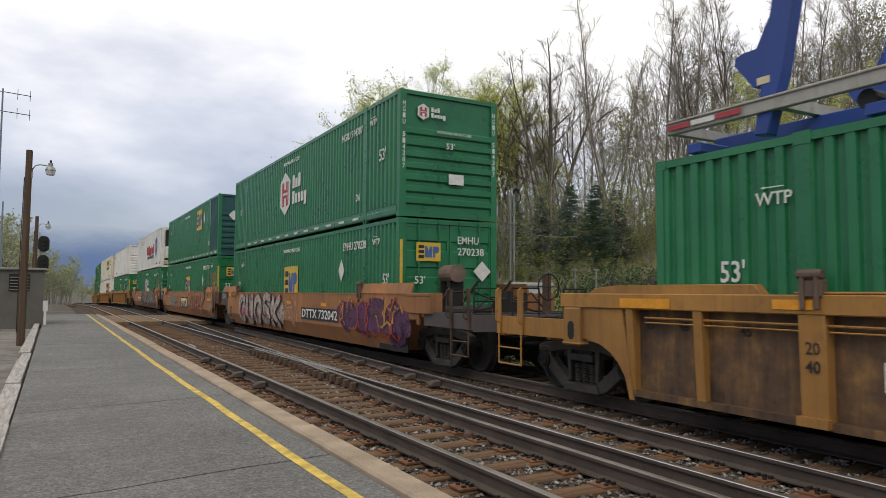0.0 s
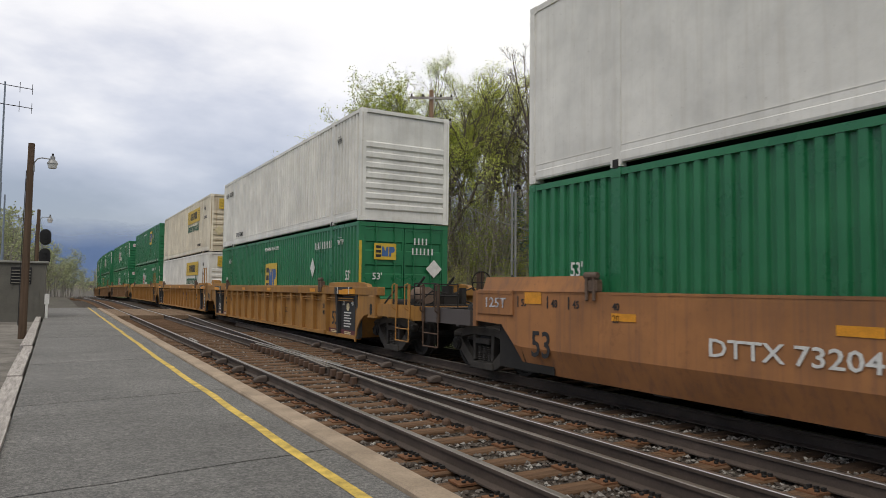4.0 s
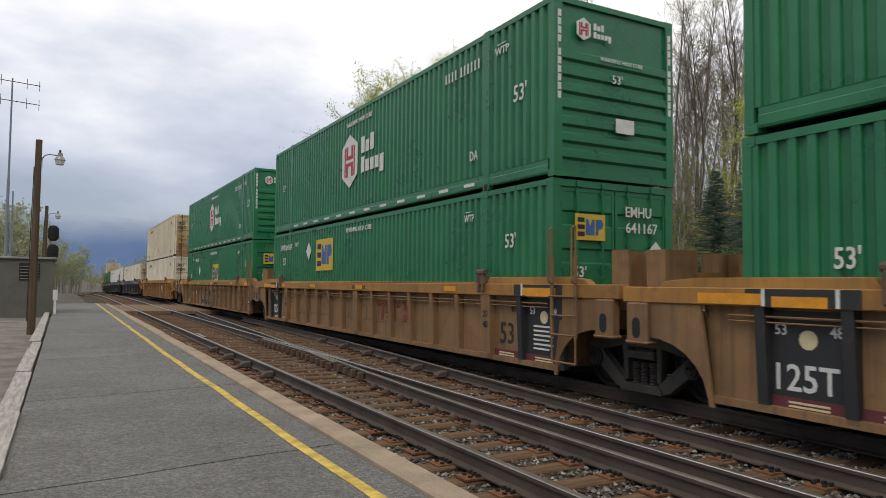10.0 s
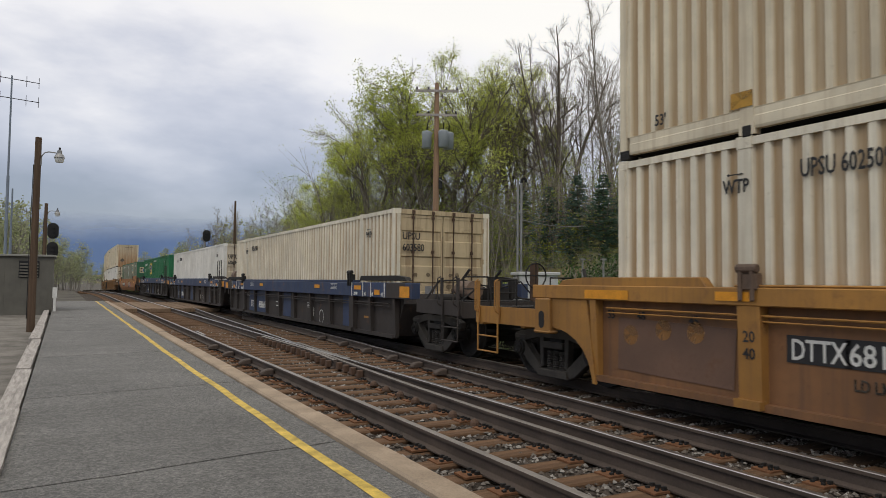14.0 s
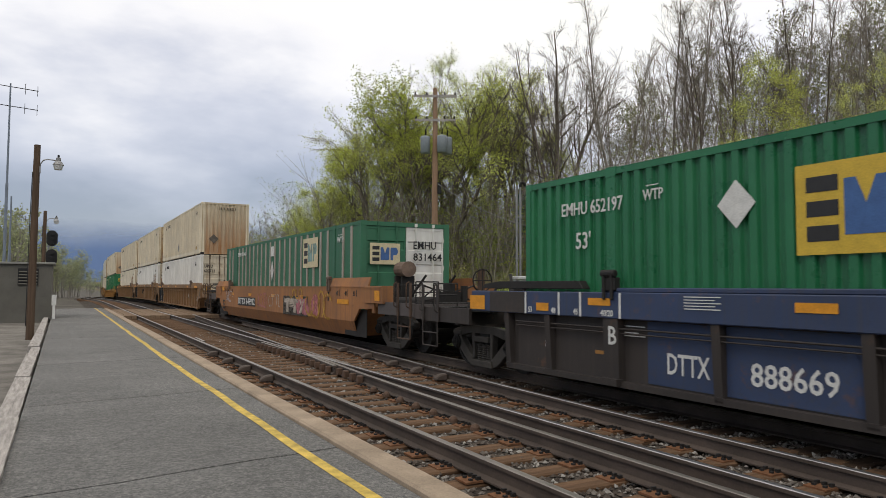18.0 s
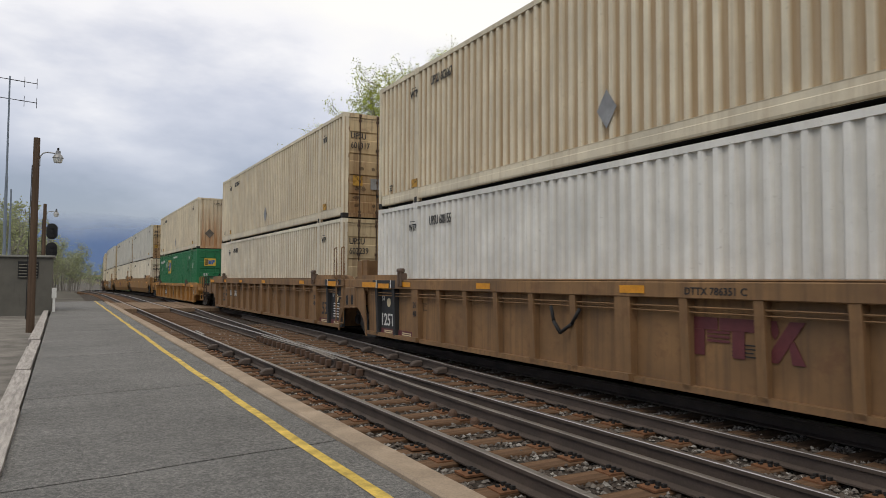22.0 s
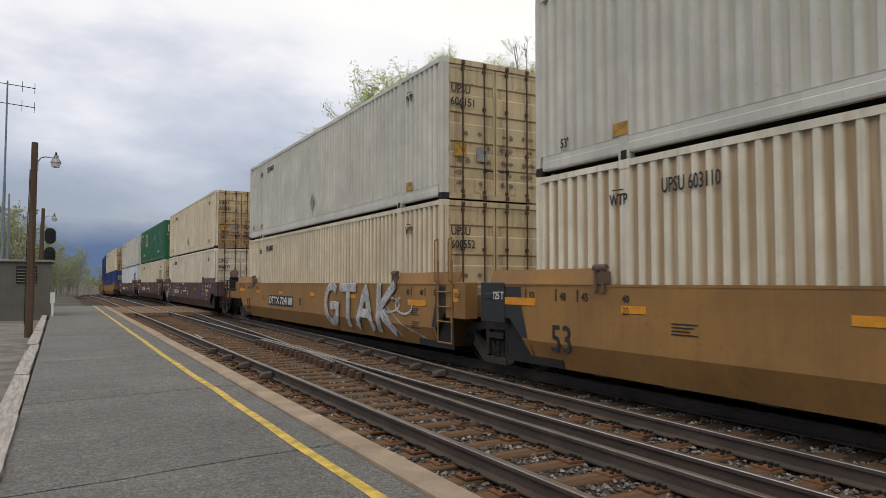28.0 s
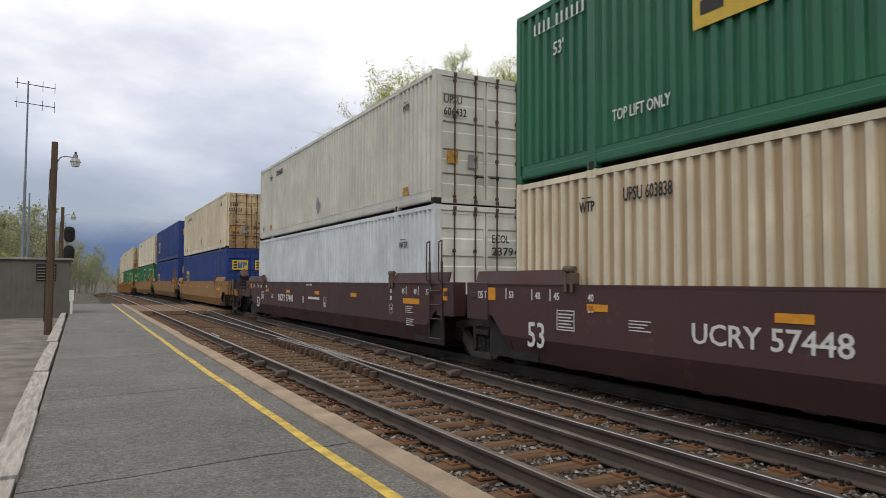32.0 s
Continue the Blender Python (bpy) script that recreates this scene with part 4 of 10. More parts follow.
MIRROR_Y = Matrix.Diagonal((1, -1, 1, 1))
MIRROR_X = Matrix.Diagonal((-1, 1, 1, 1))


def lock_grease():
    """Blotches of grease on the ridges of the doors, beside each lock bar."""
    def build(bm):
        r = random.Random(81)
        for x in (-0.80, -0.28, 0.28, 0.80):
            for z in (0.34, 0.55, 0.80, 1.08, 1.36):
                for side in (-1, 1):
                    if r.random() < 0.35:
                        continue
                    cx, rx, rz = x + side * r.uniform(0.06, 0.12), r.uniform(0.05, 0.11), r.uniform(0.035, 0.07)
                    bm.faces.new([bm.verts.new((cx + rx * r.uniform(0.7, 1.2) * math.cos(k * math.tau / 11), z + rz * r.uniform(0.7, 1.2) * math.sin(k * math.tau / 11), 0)) for k in range(11)])
    return shared("lock grease", build, MARK_WHITE)


def container(mat, label, end="door", end_mat=None, plain=False, marks=None, dark=None, bay=None, right=None, code=""):
    """A 53-foot box. end: what its leading end shows."""
    c = thing("shipping_container", label, "container", "containers on the train")
    c["code"] = code
    m2 = end_mat or mat
    fine = mat in (GREEN, GREEN_DARK, GREEN_DEEP, BLUE)
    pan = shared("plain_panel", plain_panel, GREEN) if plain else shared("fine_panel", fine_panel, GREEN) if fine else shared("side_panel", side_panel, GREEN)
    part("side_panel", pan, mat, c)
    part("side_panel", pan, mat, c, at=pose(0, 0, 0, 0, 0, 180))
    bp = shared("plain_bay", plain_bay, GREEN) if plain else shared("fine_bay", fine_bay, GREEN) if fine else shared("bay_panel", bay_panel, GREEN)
    cut = shared("short_bay", lambda bm: box(bm, -W2 + 0.02, -W2 + 0.05, -L2 + 0.72, -6.18, 0.17, HC - 0.1), GREEN) if end == "frame" else bp
    for m in (Matrix(), MIRROR_X, MIRROR_Y, MIRROR_X @ MIRROR_Y):
        part("end_panel", cut if m[1][1] > 0 else bp, (bay or mat) if m[1][1] > 0 else mat, c, at=m)
    for nm, fn in (("bottom_rail", bottom_rail), ("top_rail", top_rail)):
        me = shared(nm, fn, GREEN)
        part(nm, me, mat, c)
        part(nm, me, mat, c, at=pose(0, 0, 0, 0, 0, 180))
    if end == "frame":
        part("roof", shared("short_roof", lambda bm: box(bm, -W2 + 0.05, W2 - 0.05, -L2 + 0.72, L2 - 0.1, HC - 0.05, HC - 0.03), GREEN), mat, c)
    else:
        part("roof", shared("roof", roof, GREEN), mat, c)
    part("floor", shared("floor", floor_box, STEEL_DARK), None, c)
    cp, lp, ca = shared("corner_post", corner_post, GREEN), shared("lift_post", lift_post, GREEN), shared("corner_casting", casting, GREEN, bevel=0.012)
    for m in (Matrix(), MIRROR_X, MIRROR_Y, MIRROR_X @ MIRROR_Y):
        part("corner_post", cp, mat, c, at=m)
        part("lift_post", lp, mat, c, at=m)
        for z in (0.059, HC - 0.059):
            part("corner_casting", ca, STEEL_DARK if z < 1 and dark else mat, c, at=m @ pose(-W2 + 0.089, -L2 + 0.081, z))
    for y in (-6.09, 6.09):
        part("stack_lock", shared("stack_lock", lambda bm: box(bm, -W2 - 0.012, -W2 + 0.10, -0.06, 0.06, -0.03, 0.10), STEEL_DARK, bevel=0.01), None, c, at=pose(0, y, 0))
    nose = shared("nose_wall", nose_wall, GREEN)
    part("end_wall", nose, mat, c, at=pose(0, 0, 0, 0, 0, 180))
    if end == "frame":
        part("end_wall", shared("flat_nose", lambda bm: box(bm, -W2 + 0.05, W2 - 0.05, -L2 + 0.70, -L2 + 0.74, 0.15, HC - 0.04), GREEN), m2, c)
    elif end == "nose":
        part("end_wall", nose, m2, c)
    elif end == "ribs":
        part("end_wall", shared("ribbed_wall", ribbed_wall, GREEN), m2, c)
    else:
        leaf = shared("door_leaf", door_leaf, GREEN)
        lb, lh, hg = shared("lock_bar", lock_bar, STEEL_DARK), shared("lock_handle", lock_handle, STEEL_DARK), shared("hinge", hinge, GREEN)
        part("door_header", shared("door_header", lambda bm: box(bm, -W2 + 0.15, W2 - 0.15, -L2 + 0.002, -L2 + 0.09, HC - 0.12, HC - 0.01), GREEN), m2 if dark else mat, c)
        part("door_sill", shared("door_sill", lambda bm: box(bm, -W2 + 0.15, W2 - 0.15, -L2 + 0.002, -L2 + 0.09, 0.01, 0.125), GREEN), m2 if dark else mat, c)
        for sx in (-1, 1):
            mats = right if sx > 0 and right else m2
            flip = Matrix() if sx < 0 else MIRROR_X
            d = part("door", leaf, mats, c, at=flip @ pose(-W2 + 0.155, -L2 + 0.035, 0))
            for x in (0.34, 0.86):
                part("lock_bar", lb, STEEL_RUST if dark else mats, d, at=pose(x, -0.035, 0))
            part("lock_handle", lh, None, d, at=pose(0.86, -0.035, 0))
            for z in (0.35, 1.0, 1.7, 2.45):
                part("hinge", hg, mats, d, at=pose(0.01, -0.012, z))
        if m2 is STAINED_TAN or m2 is STREAK_TAN:
            part("grease_stain", lock_grease(), MARK_GREASE, c, "dark brown grease stains beside the lock bars", at=on_end(0, 0, -L2 + 0.010))
    if marks:
        marks(c)
    return c


# the marks that the containers carry; y runs to the rear
def marks_hub(c):
    logo_hex(c, on_side(0.72, 1.55), 1.0)
    words("53'", 0.40, MARK_WHITE, c, on_side(-7.15, 1.40), 0.85)
    words("53'", 0.30, MARK_WHITE, c, on_side(6.9, 1.42), 0.8)
    words("DA", 0.26, MARK_WHITE, c, on_side(-5.66, 0.60), 0.8)
    words("WTP", 0.20, MARK_WHITE, c, on_side(-6.6, 2.35))
    words("WARNING HIGH CUBE", 0.17, MARK_WHITE, c, on_side(0.1, 2.48))
    serial(c, 1.42, 0.19, MARK_WHITE, on_side(-5.2, 2.30))
    serial_column(c, 0.11, MARK_WHITE, -1.20, 2.66, -L2 - 0.006)
    serial_column(c, 0.11, MARK_WHITE, 1.20, 2.66, -L2 - 0.006)
    logo_hex(c, on_end(-0.72, 2.42, -L2 - 0.02), 0.26)
    words("WARNING HIGH CUBE", 0.09, MARK_WHITE, c, on_end(0.1, 1.96, -L2 - 0.02))
    words("53'", 0.20, MARK_WHITE, c, on_end(0.0, 1.62, -L2 - 0.02))
    part("notice", plate_mesh("notice a", [rect(-0.2, 0.2, -0.12, 0.12)]), MARK_WHITE, c, at=on_end(0.15, 0.92, -L2 - 0.03))
    dash = plate_mesh("dash", [rect(-0.19, 0.19, -0.03, 0.03)])
    for i in range(12):
        part("reflector", dash, MARK_WHITE, c, at=on_side(-5.5 + i, 0.15, -W2 - 0.002))


def marks_emp(c):
    logo_panel(c, on_side(-0.1, 1.52), 1.45, 1.02)
    part("hazard_diamond", plate_mesh("diamond", [[(-0.21, 0), (0, -0.3), (0.21, 0), (0, 0.3)]]), MARK_WHITE, c, at=on_side(-4.57, 1.78))
    words("53'", 0.36, MARK_WHITE, c, on_side(-7.4, 1.40), 0.85)
    words("53'", 0.34, MARK_WHITE, c, on_side(6.95, 1.36), 0.85)
    words("WTP", 0.20, MARK_WHITE, c, on_side(-6.83, 2.35))
    words("WTP", 0.20, MARK_WHITE, c, on_side(6.42, 2.18))
    words("WARNING HIGH CUBE", 0.17, MARK_WHITE, c, on_side(-0.1, 2.48))
    serial(c, 1.55, 0.20, MARK_WHITE, on_side(-5.45, 2.30))
    logo_panel(c, on_end(-0.56, 2.14, -L2 - 0.02), 0.62, 0.42)
    part("hazard_diamond", plate_mesh("diamond b", [diamond(0.24)]), MARK_WHITE, c, at=on_end(0.86, 1.72, -L2 - 0.04))
    serial_end(c, 0.72, 0.17, MARK_WHITE, 0.56, 2.35, -L2 - 0.02)
    words("53'", 0.24, MARK_WHITE, c, on_end(-0.78, 1.42, -L2 - 0.03))
    part("warning_stripe", plate_mesh("vstripe", [rect(-0.035, 0.035, 0, 1.2)]), MARK_YELLOW, c, at=on_end(-1.24, 1.2, -L2 - 0.006))


def marks_emp_rear(c, near=False):
    """The later livery: the panel stands towards the rear."""
    y0, zl = (-0.55, 1.6) if near else (2.6, 2.03)
    logo_panel(c, on_side(y0, zl), 1.45, 0.92)
    part("hazard_diamond", plate_mesh("diamond", [[(-0.21, 0), (0, -0.3), (0.21, 0), (0, 0.3)]]), MARK_WHITE, c, at=on_side(3.9 if near else 4.05, 1.8 if near else 2.18) @ Matrix.Diagonal((1.2, 0.92, 1, 1)))
    words("53'", 0.34 if not near else 0.30, MARK_WHITE, c, on_side(6.5 if near else 6.66, 1.42 if near else 1.80), 0.85)
    words("WTP", 0.20, MARK_WHITE, c, on_side(5.98 if near else 5.3, 2.37), 0.8)
    words("WTP", 0.20, MARK_WHITE, c, on_side(-5.55, 2.37), 0.8)
    words("53'", 0.34, MARK_WHITE, c, on_side(-6.92, 1.84), 0.85)
    words("WARNING HIGH CUBE", 0.17, MARK_WHITE, c, on_side(0.0, 2.56))
    serial(c, 1.0 if near else 1.3, 0.19, MARK_WHITE, on_side(4.75 if near else 6.5, 2.30))
    logo_panel(c, on_end(-0.56, 2.14, -L2 - 0.02), 0.62, 0.42)
    part("hazard_diamond", plate_mesh("diamond b", [diamond(0.24)]), MARK_WHITE, c, at=on_end(0.86, 1.72, -L2 - 0.04))
    serial_end(c, 0.72, 0.17, MARK_WHITE, 0.56, 2.35, -L2 - 0.02)
    if c["code"] != "EMHU 652197":
        words("53'", 0.24, MARK_WHITE, c, on_end(-0.78, 1.34, -L2 - 0.03))


def marks_emp_high(c):
    logo_panel(c, on_side(-3.2, 2.05), 1.46, 1.05)
    part("hazard_diamond", plate_mesh("diamond", [[(-0.21, 0), (0, -0.3), (0.21, 0), (0, 0.3)]]), MARK_WHITE, c, at=on_side(-4.58, 2.05))
    words("DA", 0.26, MARK_WHITE, c, on_side(-5.95, 0.58), 0.8)
    words("53'", 0.30, MARK_WHITE, c, on_side(6.9, 1.9), 0.8)
    words("WARNING HIGH CUBE", 0.15, MARK_WHITE, c, on_side(0.6, 2.48))
    logo_panel(c, on_end(0.2, 2.35, -L2 - 0.02), 0.7, 0.5)
    part("hazard_diamond", plate_mesh("diamond b", [diamond(0.24)]), MARK_WHITE, c, at=on_end(-0.6, 1.9, -L2 - 0.02))
    words("53'", 0.22, MARK_WHITE, c, on_end(0.3, 1.6, -L2 - 0.03))
    dash = plate_mesh("dash", [rect(-0.19, 0.19, -0.03, 0.03)])
    for i in range(15):
        part("reflector", dash, MARK_WHITE, c, at=on_side(-7.6 + i, 0.15, -W2 - 0.002))


def marks_emp_blue(c):
    logo_panel(c, on_side(5.6, 1.35), 1.3, 1.0)
    logo_panel(c, on_end(-0.55, 2.05, -L2 - 0.02), 0.8, 0.5)
    logo_panel(c, on_end(0.62, 2.05, -L2 - 0.02), 0.8, 0.5)


def marks_ups(c):
    words("WTP", 0.22, MARK_BLACK, c, on_side(-6.6, 2.28), 0.72)
    words("WTP", 0.22, MARK_BLACK, c, on_side(6.2, 2.28), 0.72)
    serial(c, 0.90, 0.19, MARK_BLACK, on_side(4.97, 2.36))
    words("53'", 0.2, MARK_BLACK, c, on_side(7.35, 0.35), 0.8)
    part("placard_holder", plate_mesh("diamond c", [[(-0.2, 0), (0, -0.28), (0.2, 0), (0, 0.28)]]), STEEL_GREY, c, "weathered metal placard holder", at=on_side(0.1, 0.72))
    part("caution_plate", plate_mesh("plate a", [rect(-0.14, 0.14, -0.09, 0.09)]), MARK_OCHRE, c, at=on_side(-6.6, 0.40))
    part("caution_plate", plate_mesh("plate a", [rect(-0.14, 0.14, -0.09, 0.09)]), MARK_OCHRE, c, at=on_side(6.15, 0.40))
    serial_end(c, 0.56, 0.17, MARK_BLACK, -0.80, 2.18, -L2 - 0.012)
    part("notice", plate_mesh("notice b", [rect(-0.13, 0.13, -0.15, 0.15)]), STEEL_GREY, c, at=on_end(-0.35, 0.95, -L2 - 0.002))
    part("notice", plate_mesh("notice f", [rect(-0.14, 0.14, -0.14, 0.14)]), MARK_OCHRE, c, at=on_end(-0.86, 1.02, -L2 - 0.002))


def marks_ups_nose(c):
    words("WTP", 0.22, MARK_BLACK, c, on_side(-6.6, 2.28), 0.72)
    words("WTP", 0.22, MARK_BLACK, c, on_side(6.2, 2.28), 0.72)
    serial(c, 0.90, 0.19, MARK_BLACK, on_side(4.97, 2.36))
    words("53'", 0.2, MARK_BLACK, c, on_side(7.35, 0.35), 0.8)
    part("placard_holder", plate_mesh("diamond c", [[(-0.2, 0), (0, -0.28), (0.2, 0), (0, 0.28)]]), STEEL_GREY, c, "weathered metal placard holder", at=on_side(0.1, 0.72))
    part("caution_plate", plate_mesh("plate a", [rect(-0.14, 0.14, -0.09, 0.09)]), MARK_OCHRE, c, at=on_side(-6.6, 0.40))
    part("caution_plate", plate_mesh("plate a", [rect(-0.14, 0.14, -0.09, 0.09)]), MARK_OCHRE, c, at=on_side(6.15, 0.40))
    part("placard_holder", plate_mesh("diamond c2", [diamond(0.26)]), BARK_DARK, c, "dark diamond placard holder", at=on_end(-0.62, 0.86))
    serial(c, 0.95, 0.13, MARK_BLACK, on_end(0.1, 2.5))


def marks_hunt(c):
    logo_banner(c, on_side(-3.45, 2.13), 3.65, 0.72)
    fitted("Intermodal", 3.30, 0.46, MARK_GREEN, c, on_side(-3.40, 1.29))
    words("TOP LIFT ONLY", 0.20, MARK_BLACK, c, on_side(-5.25, 0.38), 0.68)
    words("WTP", 0.2, MARK_BLACK, c, on_side(-6.7, 2.2), 0.8)
    bars(8, 0.14, MARK_BLACK, c, on_side(-6.9, 1.75), 2)
    logo_banner(c, on_end(0.10, 2.42, -L2 - 0.02), 1.95, 0.52)
    serial_end(c, 0.5, 0.13, MARK_BLACK, 0.0, 1.82, -L2 - 0.02)
    words("53", 0.16, MARK_BLACK, c, on_end(0.0, 1.22, -L2 - 0.03))
    part("notice", plate_mesh("notice c", [rect(-0.11, 0.11, -0.15, 0.15)]), MARK_WHITE, c, at=on_end(0.92, 0.95, -L2 - 0.03))
    part("hazard_diamond", plate_mesh("diamond b", [diamond(0.24)]), MARK_CREAM, c, at=on_end(-0.85, 1.05, -L2 - 0.03))


def marks_white(c):
    words("TOP LIFT ONLY", 0.24, MARK_BLACK, c, on_side(4.9, 0.36), 0.75)
    bars(10, 0.19, MARK_BLACK, c, on_side(6.9, 2.2), 4)
    words("WTP", 0.2, MARK_BLACK, c, on_side(-6.6, 2.2), 0.8)


def marks_reefer(c):
    part("brand_bars", plate_mesh("reefer name", [rect(-1.9, -1.55, -0.28, 0.32), rect(-1.45, -1.05, -0.28, 0.32), rect(-0.9, -0.45, -0.34, 0.36), rect(-0.4, -0.08, -0.28, 0.16), rect(0.0, 0.32, -0.44, 0.16), rect(0.4, 0.52, -0.28, 0.3), rect(0.6, 0.9, -0.28, 0.16), rect(0.98, 1.28, -0.28, 0.16), rect(1.36, 1.66, -0.28, 0.36)]), MARK_RED, c, "red brand lettering as plain bars", at=on_side(-1.65, 1.50) @ Matrix.Diagonal((1.25, 1.1, 1, 1)))
    words("GLOBAL TRANSPORTATION", 0.32, MARK_BLACK, c, on_side(-1.75, 0.84))
    bars(9, 0.34, MARK_SILVER, c, on_side(3.9, 2.2))
    part("crest", plate_mesh("crest", [[(-0.4, 0.5), (-0.42, -0.15), (0, -0.6), (0.42, -0.15), (0.4, 0.5), (0, 0.66)]]), MARK_BLUE, c, "blue and gold crest shape", at=on_side(-4.97, 1.55) @ Matrix.Diagonal((1.25, 1.2, 1, 1)))
    part("crest_inset", plate_mesh("crest2", [[(-0.22, 0.3), (-0.24, -0.1), (0, -0.34), (0.24, -0.1), (0.22, 0.3)]]), MARK_YELLOW, c, at=on_side(-4.97, 1.55) @ pose(0, 0, 0.004))
    words("TOP LIFT ONLY", 0.17, MARK_BLACK, c, on_side(-5.45, 0.28), 0.7)
    words("53'", 0.22, MARK_RED, c, on_side(-7.14, 0.26))
    # cooling unit on the nose, inside an open end frame
    def plan(k):
        return [(x * k, -L2 + 0.72 - (0.72 - y) * k) for x, y in ((-0.98, 0.71), (0.98, 0.71), (0.98, 0.34), (0.86, 0.16), (0.6, 0.05), (0.0, 0.02), (-0.6, 0.05), (-0.86, 0.16), (-0.98, 0.34))][::-1]
    u = BM()
    prism(u, plan(1.0), 0.66, 1.50, "z")
    unit = part("cooling_unit", u, WHITE, c, "white cooling unit with a dark upper band", bevel=0.03)
    u = BM()
    prism(u, plan(0.98), 1.50, 2.66, "z")
    band = part("upper_band", u, BLACK, unit, "black grilled upper band")
    u = BM()
    prism(u, plan(1.0), 2.66, 2.80, "z")
    part("cap", u, WHITE, unit, bevel=0.03)
    u = BM()
    prism(u, plan(1.03), 0.54, 0.66, "z")
    part("belly_band", u, STEEL_DARK, unit, bevel=0.03)
    u = BM()
    prism(u, [(-0.42, -L2 + 0.10), (-0.42, -L2 + 0.03), (0.0, -L2 + 0.002), (0.62, -L2 + 0.03), (0.62, -L2 + 0.10)], 1.86, 2.66, "z")
    part("centre_panel", u, WHITE, unit)
    part("maker_badge", plate_mesh("maker badge", [rect(-0.16, 0.16, -0.16, 0.18)]), MARK_BLUE, unit, "blue and dark maker's badge", at=on_end(0.22, 2.22, -L2 - 0.002) @ pose(0, 0, 0.012))
    part("maker_badge", plate_mesh("maker badge in", [rect(-0.05, 0.05, -0.10, 0.10)]), MARK_BLACK, unit, at=on_end(0.22, 2.22, -L2 - 0.002) @ pose(0, 0, 0.018))
    for i in range(6):
        g = BM()
        prism(g, [(-0.86, -L2 + 0.155), (-0.6, -L2 + 0.045), (-0.46, -L2 + 0.03), (-0.46, -L2 + 0.06), (-0.6, -L2 + 0.075), (-0.86, -L2 + 0.185)], 1.62 + i * 0.165, 1.655 + i * 0.165, "z")
        part("grille_slat", g, STEEL_DARK, band)
        g = BM()
        prism(g, [(0.86, -L2 + 0.185), (0.7, -L2 + 0.10), (0.7, -L2 + 0.07), (0.86, -L2 + 0.155)], 1.62 + i * 0.165, 1.655 + i * 0.165, "z")
        part("grille_slat", g, STEEL_DARK, band)
    for x in (-0.34, 0.32):
        g = BM()
        box(g, x - 0.008, x + 0.008, -L2 + 0.0, -L2 + 0.05, 0.68, 1.49)
        part("seam", g, BLACK, unit)
    for x in (-0.62, 0.12, 0.46):
        g = BM()
        box(g, x - 0.09, x + 0.09, -L2 - 0.004, -L2 + 0.07, 0.78, 0.86)
        part("latch", g, STEEL_DARK, unit)
    g = BM()
    box(g, -1.05, 1.05, -L2 + 0.06, -L2 + 0.66, 0.16, 0.50)
    tank = part("fuel_tank", g, STREAK_TAN, c, "stained brown-grey fuel tank", bevel=0.05)
    for x in (-0.7, -0.62, 0.5):
        g = BM()
        box(g, x - 0.02, x + 0.02, -L2 + 0.045, -L2 + 0.67, 0.15, 0.51)
        part("strap", g, STEEL_DARK, tank)
    for z0, z1 in ((HC - 0.13, HC - 0.02), (0.01, 0.12)):
        g = BM()
        box(g, -W2 + 0.17, W2 - 0.17, -L2 + 0.01, -L2 + 0.12, z0, z1)
        part("end_beam", g, CREAM, c)
    for x in (-1.2, 1.2):
        g = BM()
        rod(g, (x, -L2 + 0.08, 2.62), (x * 0.93, -L2 + 0.7, 2.3), 0.03, 6)
        part("brace", g, CREAM, c)
        g = BM()
        rod(g, (x, -L2 + 0.08, 1.3), (x * 0.93, -L2 + 0.7, 1.2), 0.03, 6)
        part("brace", g, CREAM, c)


def marks_posted(c):
    """White outside posts on a smooth-sided box."""
    def post(bm):
        box(bm, -W2 - 0.012, -W2 + 0.03, -0.055, 0.055, 0.17, HC - 0.10)
    me = shared("side_post", post, CREAM)
    y = -7.44
    while y < 7.7:
        if abs(abs(y) - 6.1) > 0.2:
            part("side_post", me, CREAM_POST, c, at=pose(0, y, 0))
            part("side_post", me, CREAM_POST, c, at=pose(0, y, 0, 0, 0, 180))
        y += 0.62
    logo_panel(c, on_side(-4.08, 2.22, -W2 - 0.02), 1.42, 0.90, MARK_CREAM, True)
    part("notice", plate_mesh("notice d", [rect(-0.28, 0.28, -0.22, 0.22)]), MARK_WHITE, c, at=on_side(0.26, 2.45, -W2 - 0.02) @ Matrix.Diagonal((0.7, 0.8, 1, 1)))
    part("hazard_diamond", plate_mesh("diamond d", [[(-0.2, 0), (0, -0.36), (0.2, 0), (0, 0.36)]]), MARK_WHITE, c, at=on_side(0.26, 1.76, -W2 - 0.02))
    words("WTP", 0.22, MARK_WHITE, c, on_side(-6.65, 2.4, -W2 - 0.02))
    serial(c, 1.5, 0.16, MARK_WHITE, on_side(5.0, 2.45, -W2 - 0.02))
    serial_end(c, 0.85, 0.2, MARK_BLACK, 0.62, 2.2, -L2 - 0.03)
    logo_panel(c, on_end(-0.62, 2.05, -L2 - 0.02), 0.85, 0.55, MARK_CREAM)
    part("hazard_diamond", plate_mesh("diamond e", [diamond(0.32)]), MARK_WHITE, c, at=on_end(-0.2, 0.75, -L2 - 0.02))


CREAM_POST = painted("grey_cream_post", (0.40, 0.36, 0.31), 0.5, 0.1, 0.6)


def marks_ecol(c):
    serial_end(c, 0.56, 0.18, MARK_BLACK, 0.42, 2.1, -L2 - 0.012)
    words("WTP", 0.22, MARK_BLACK, c, on_side(-6.5, 2.0))


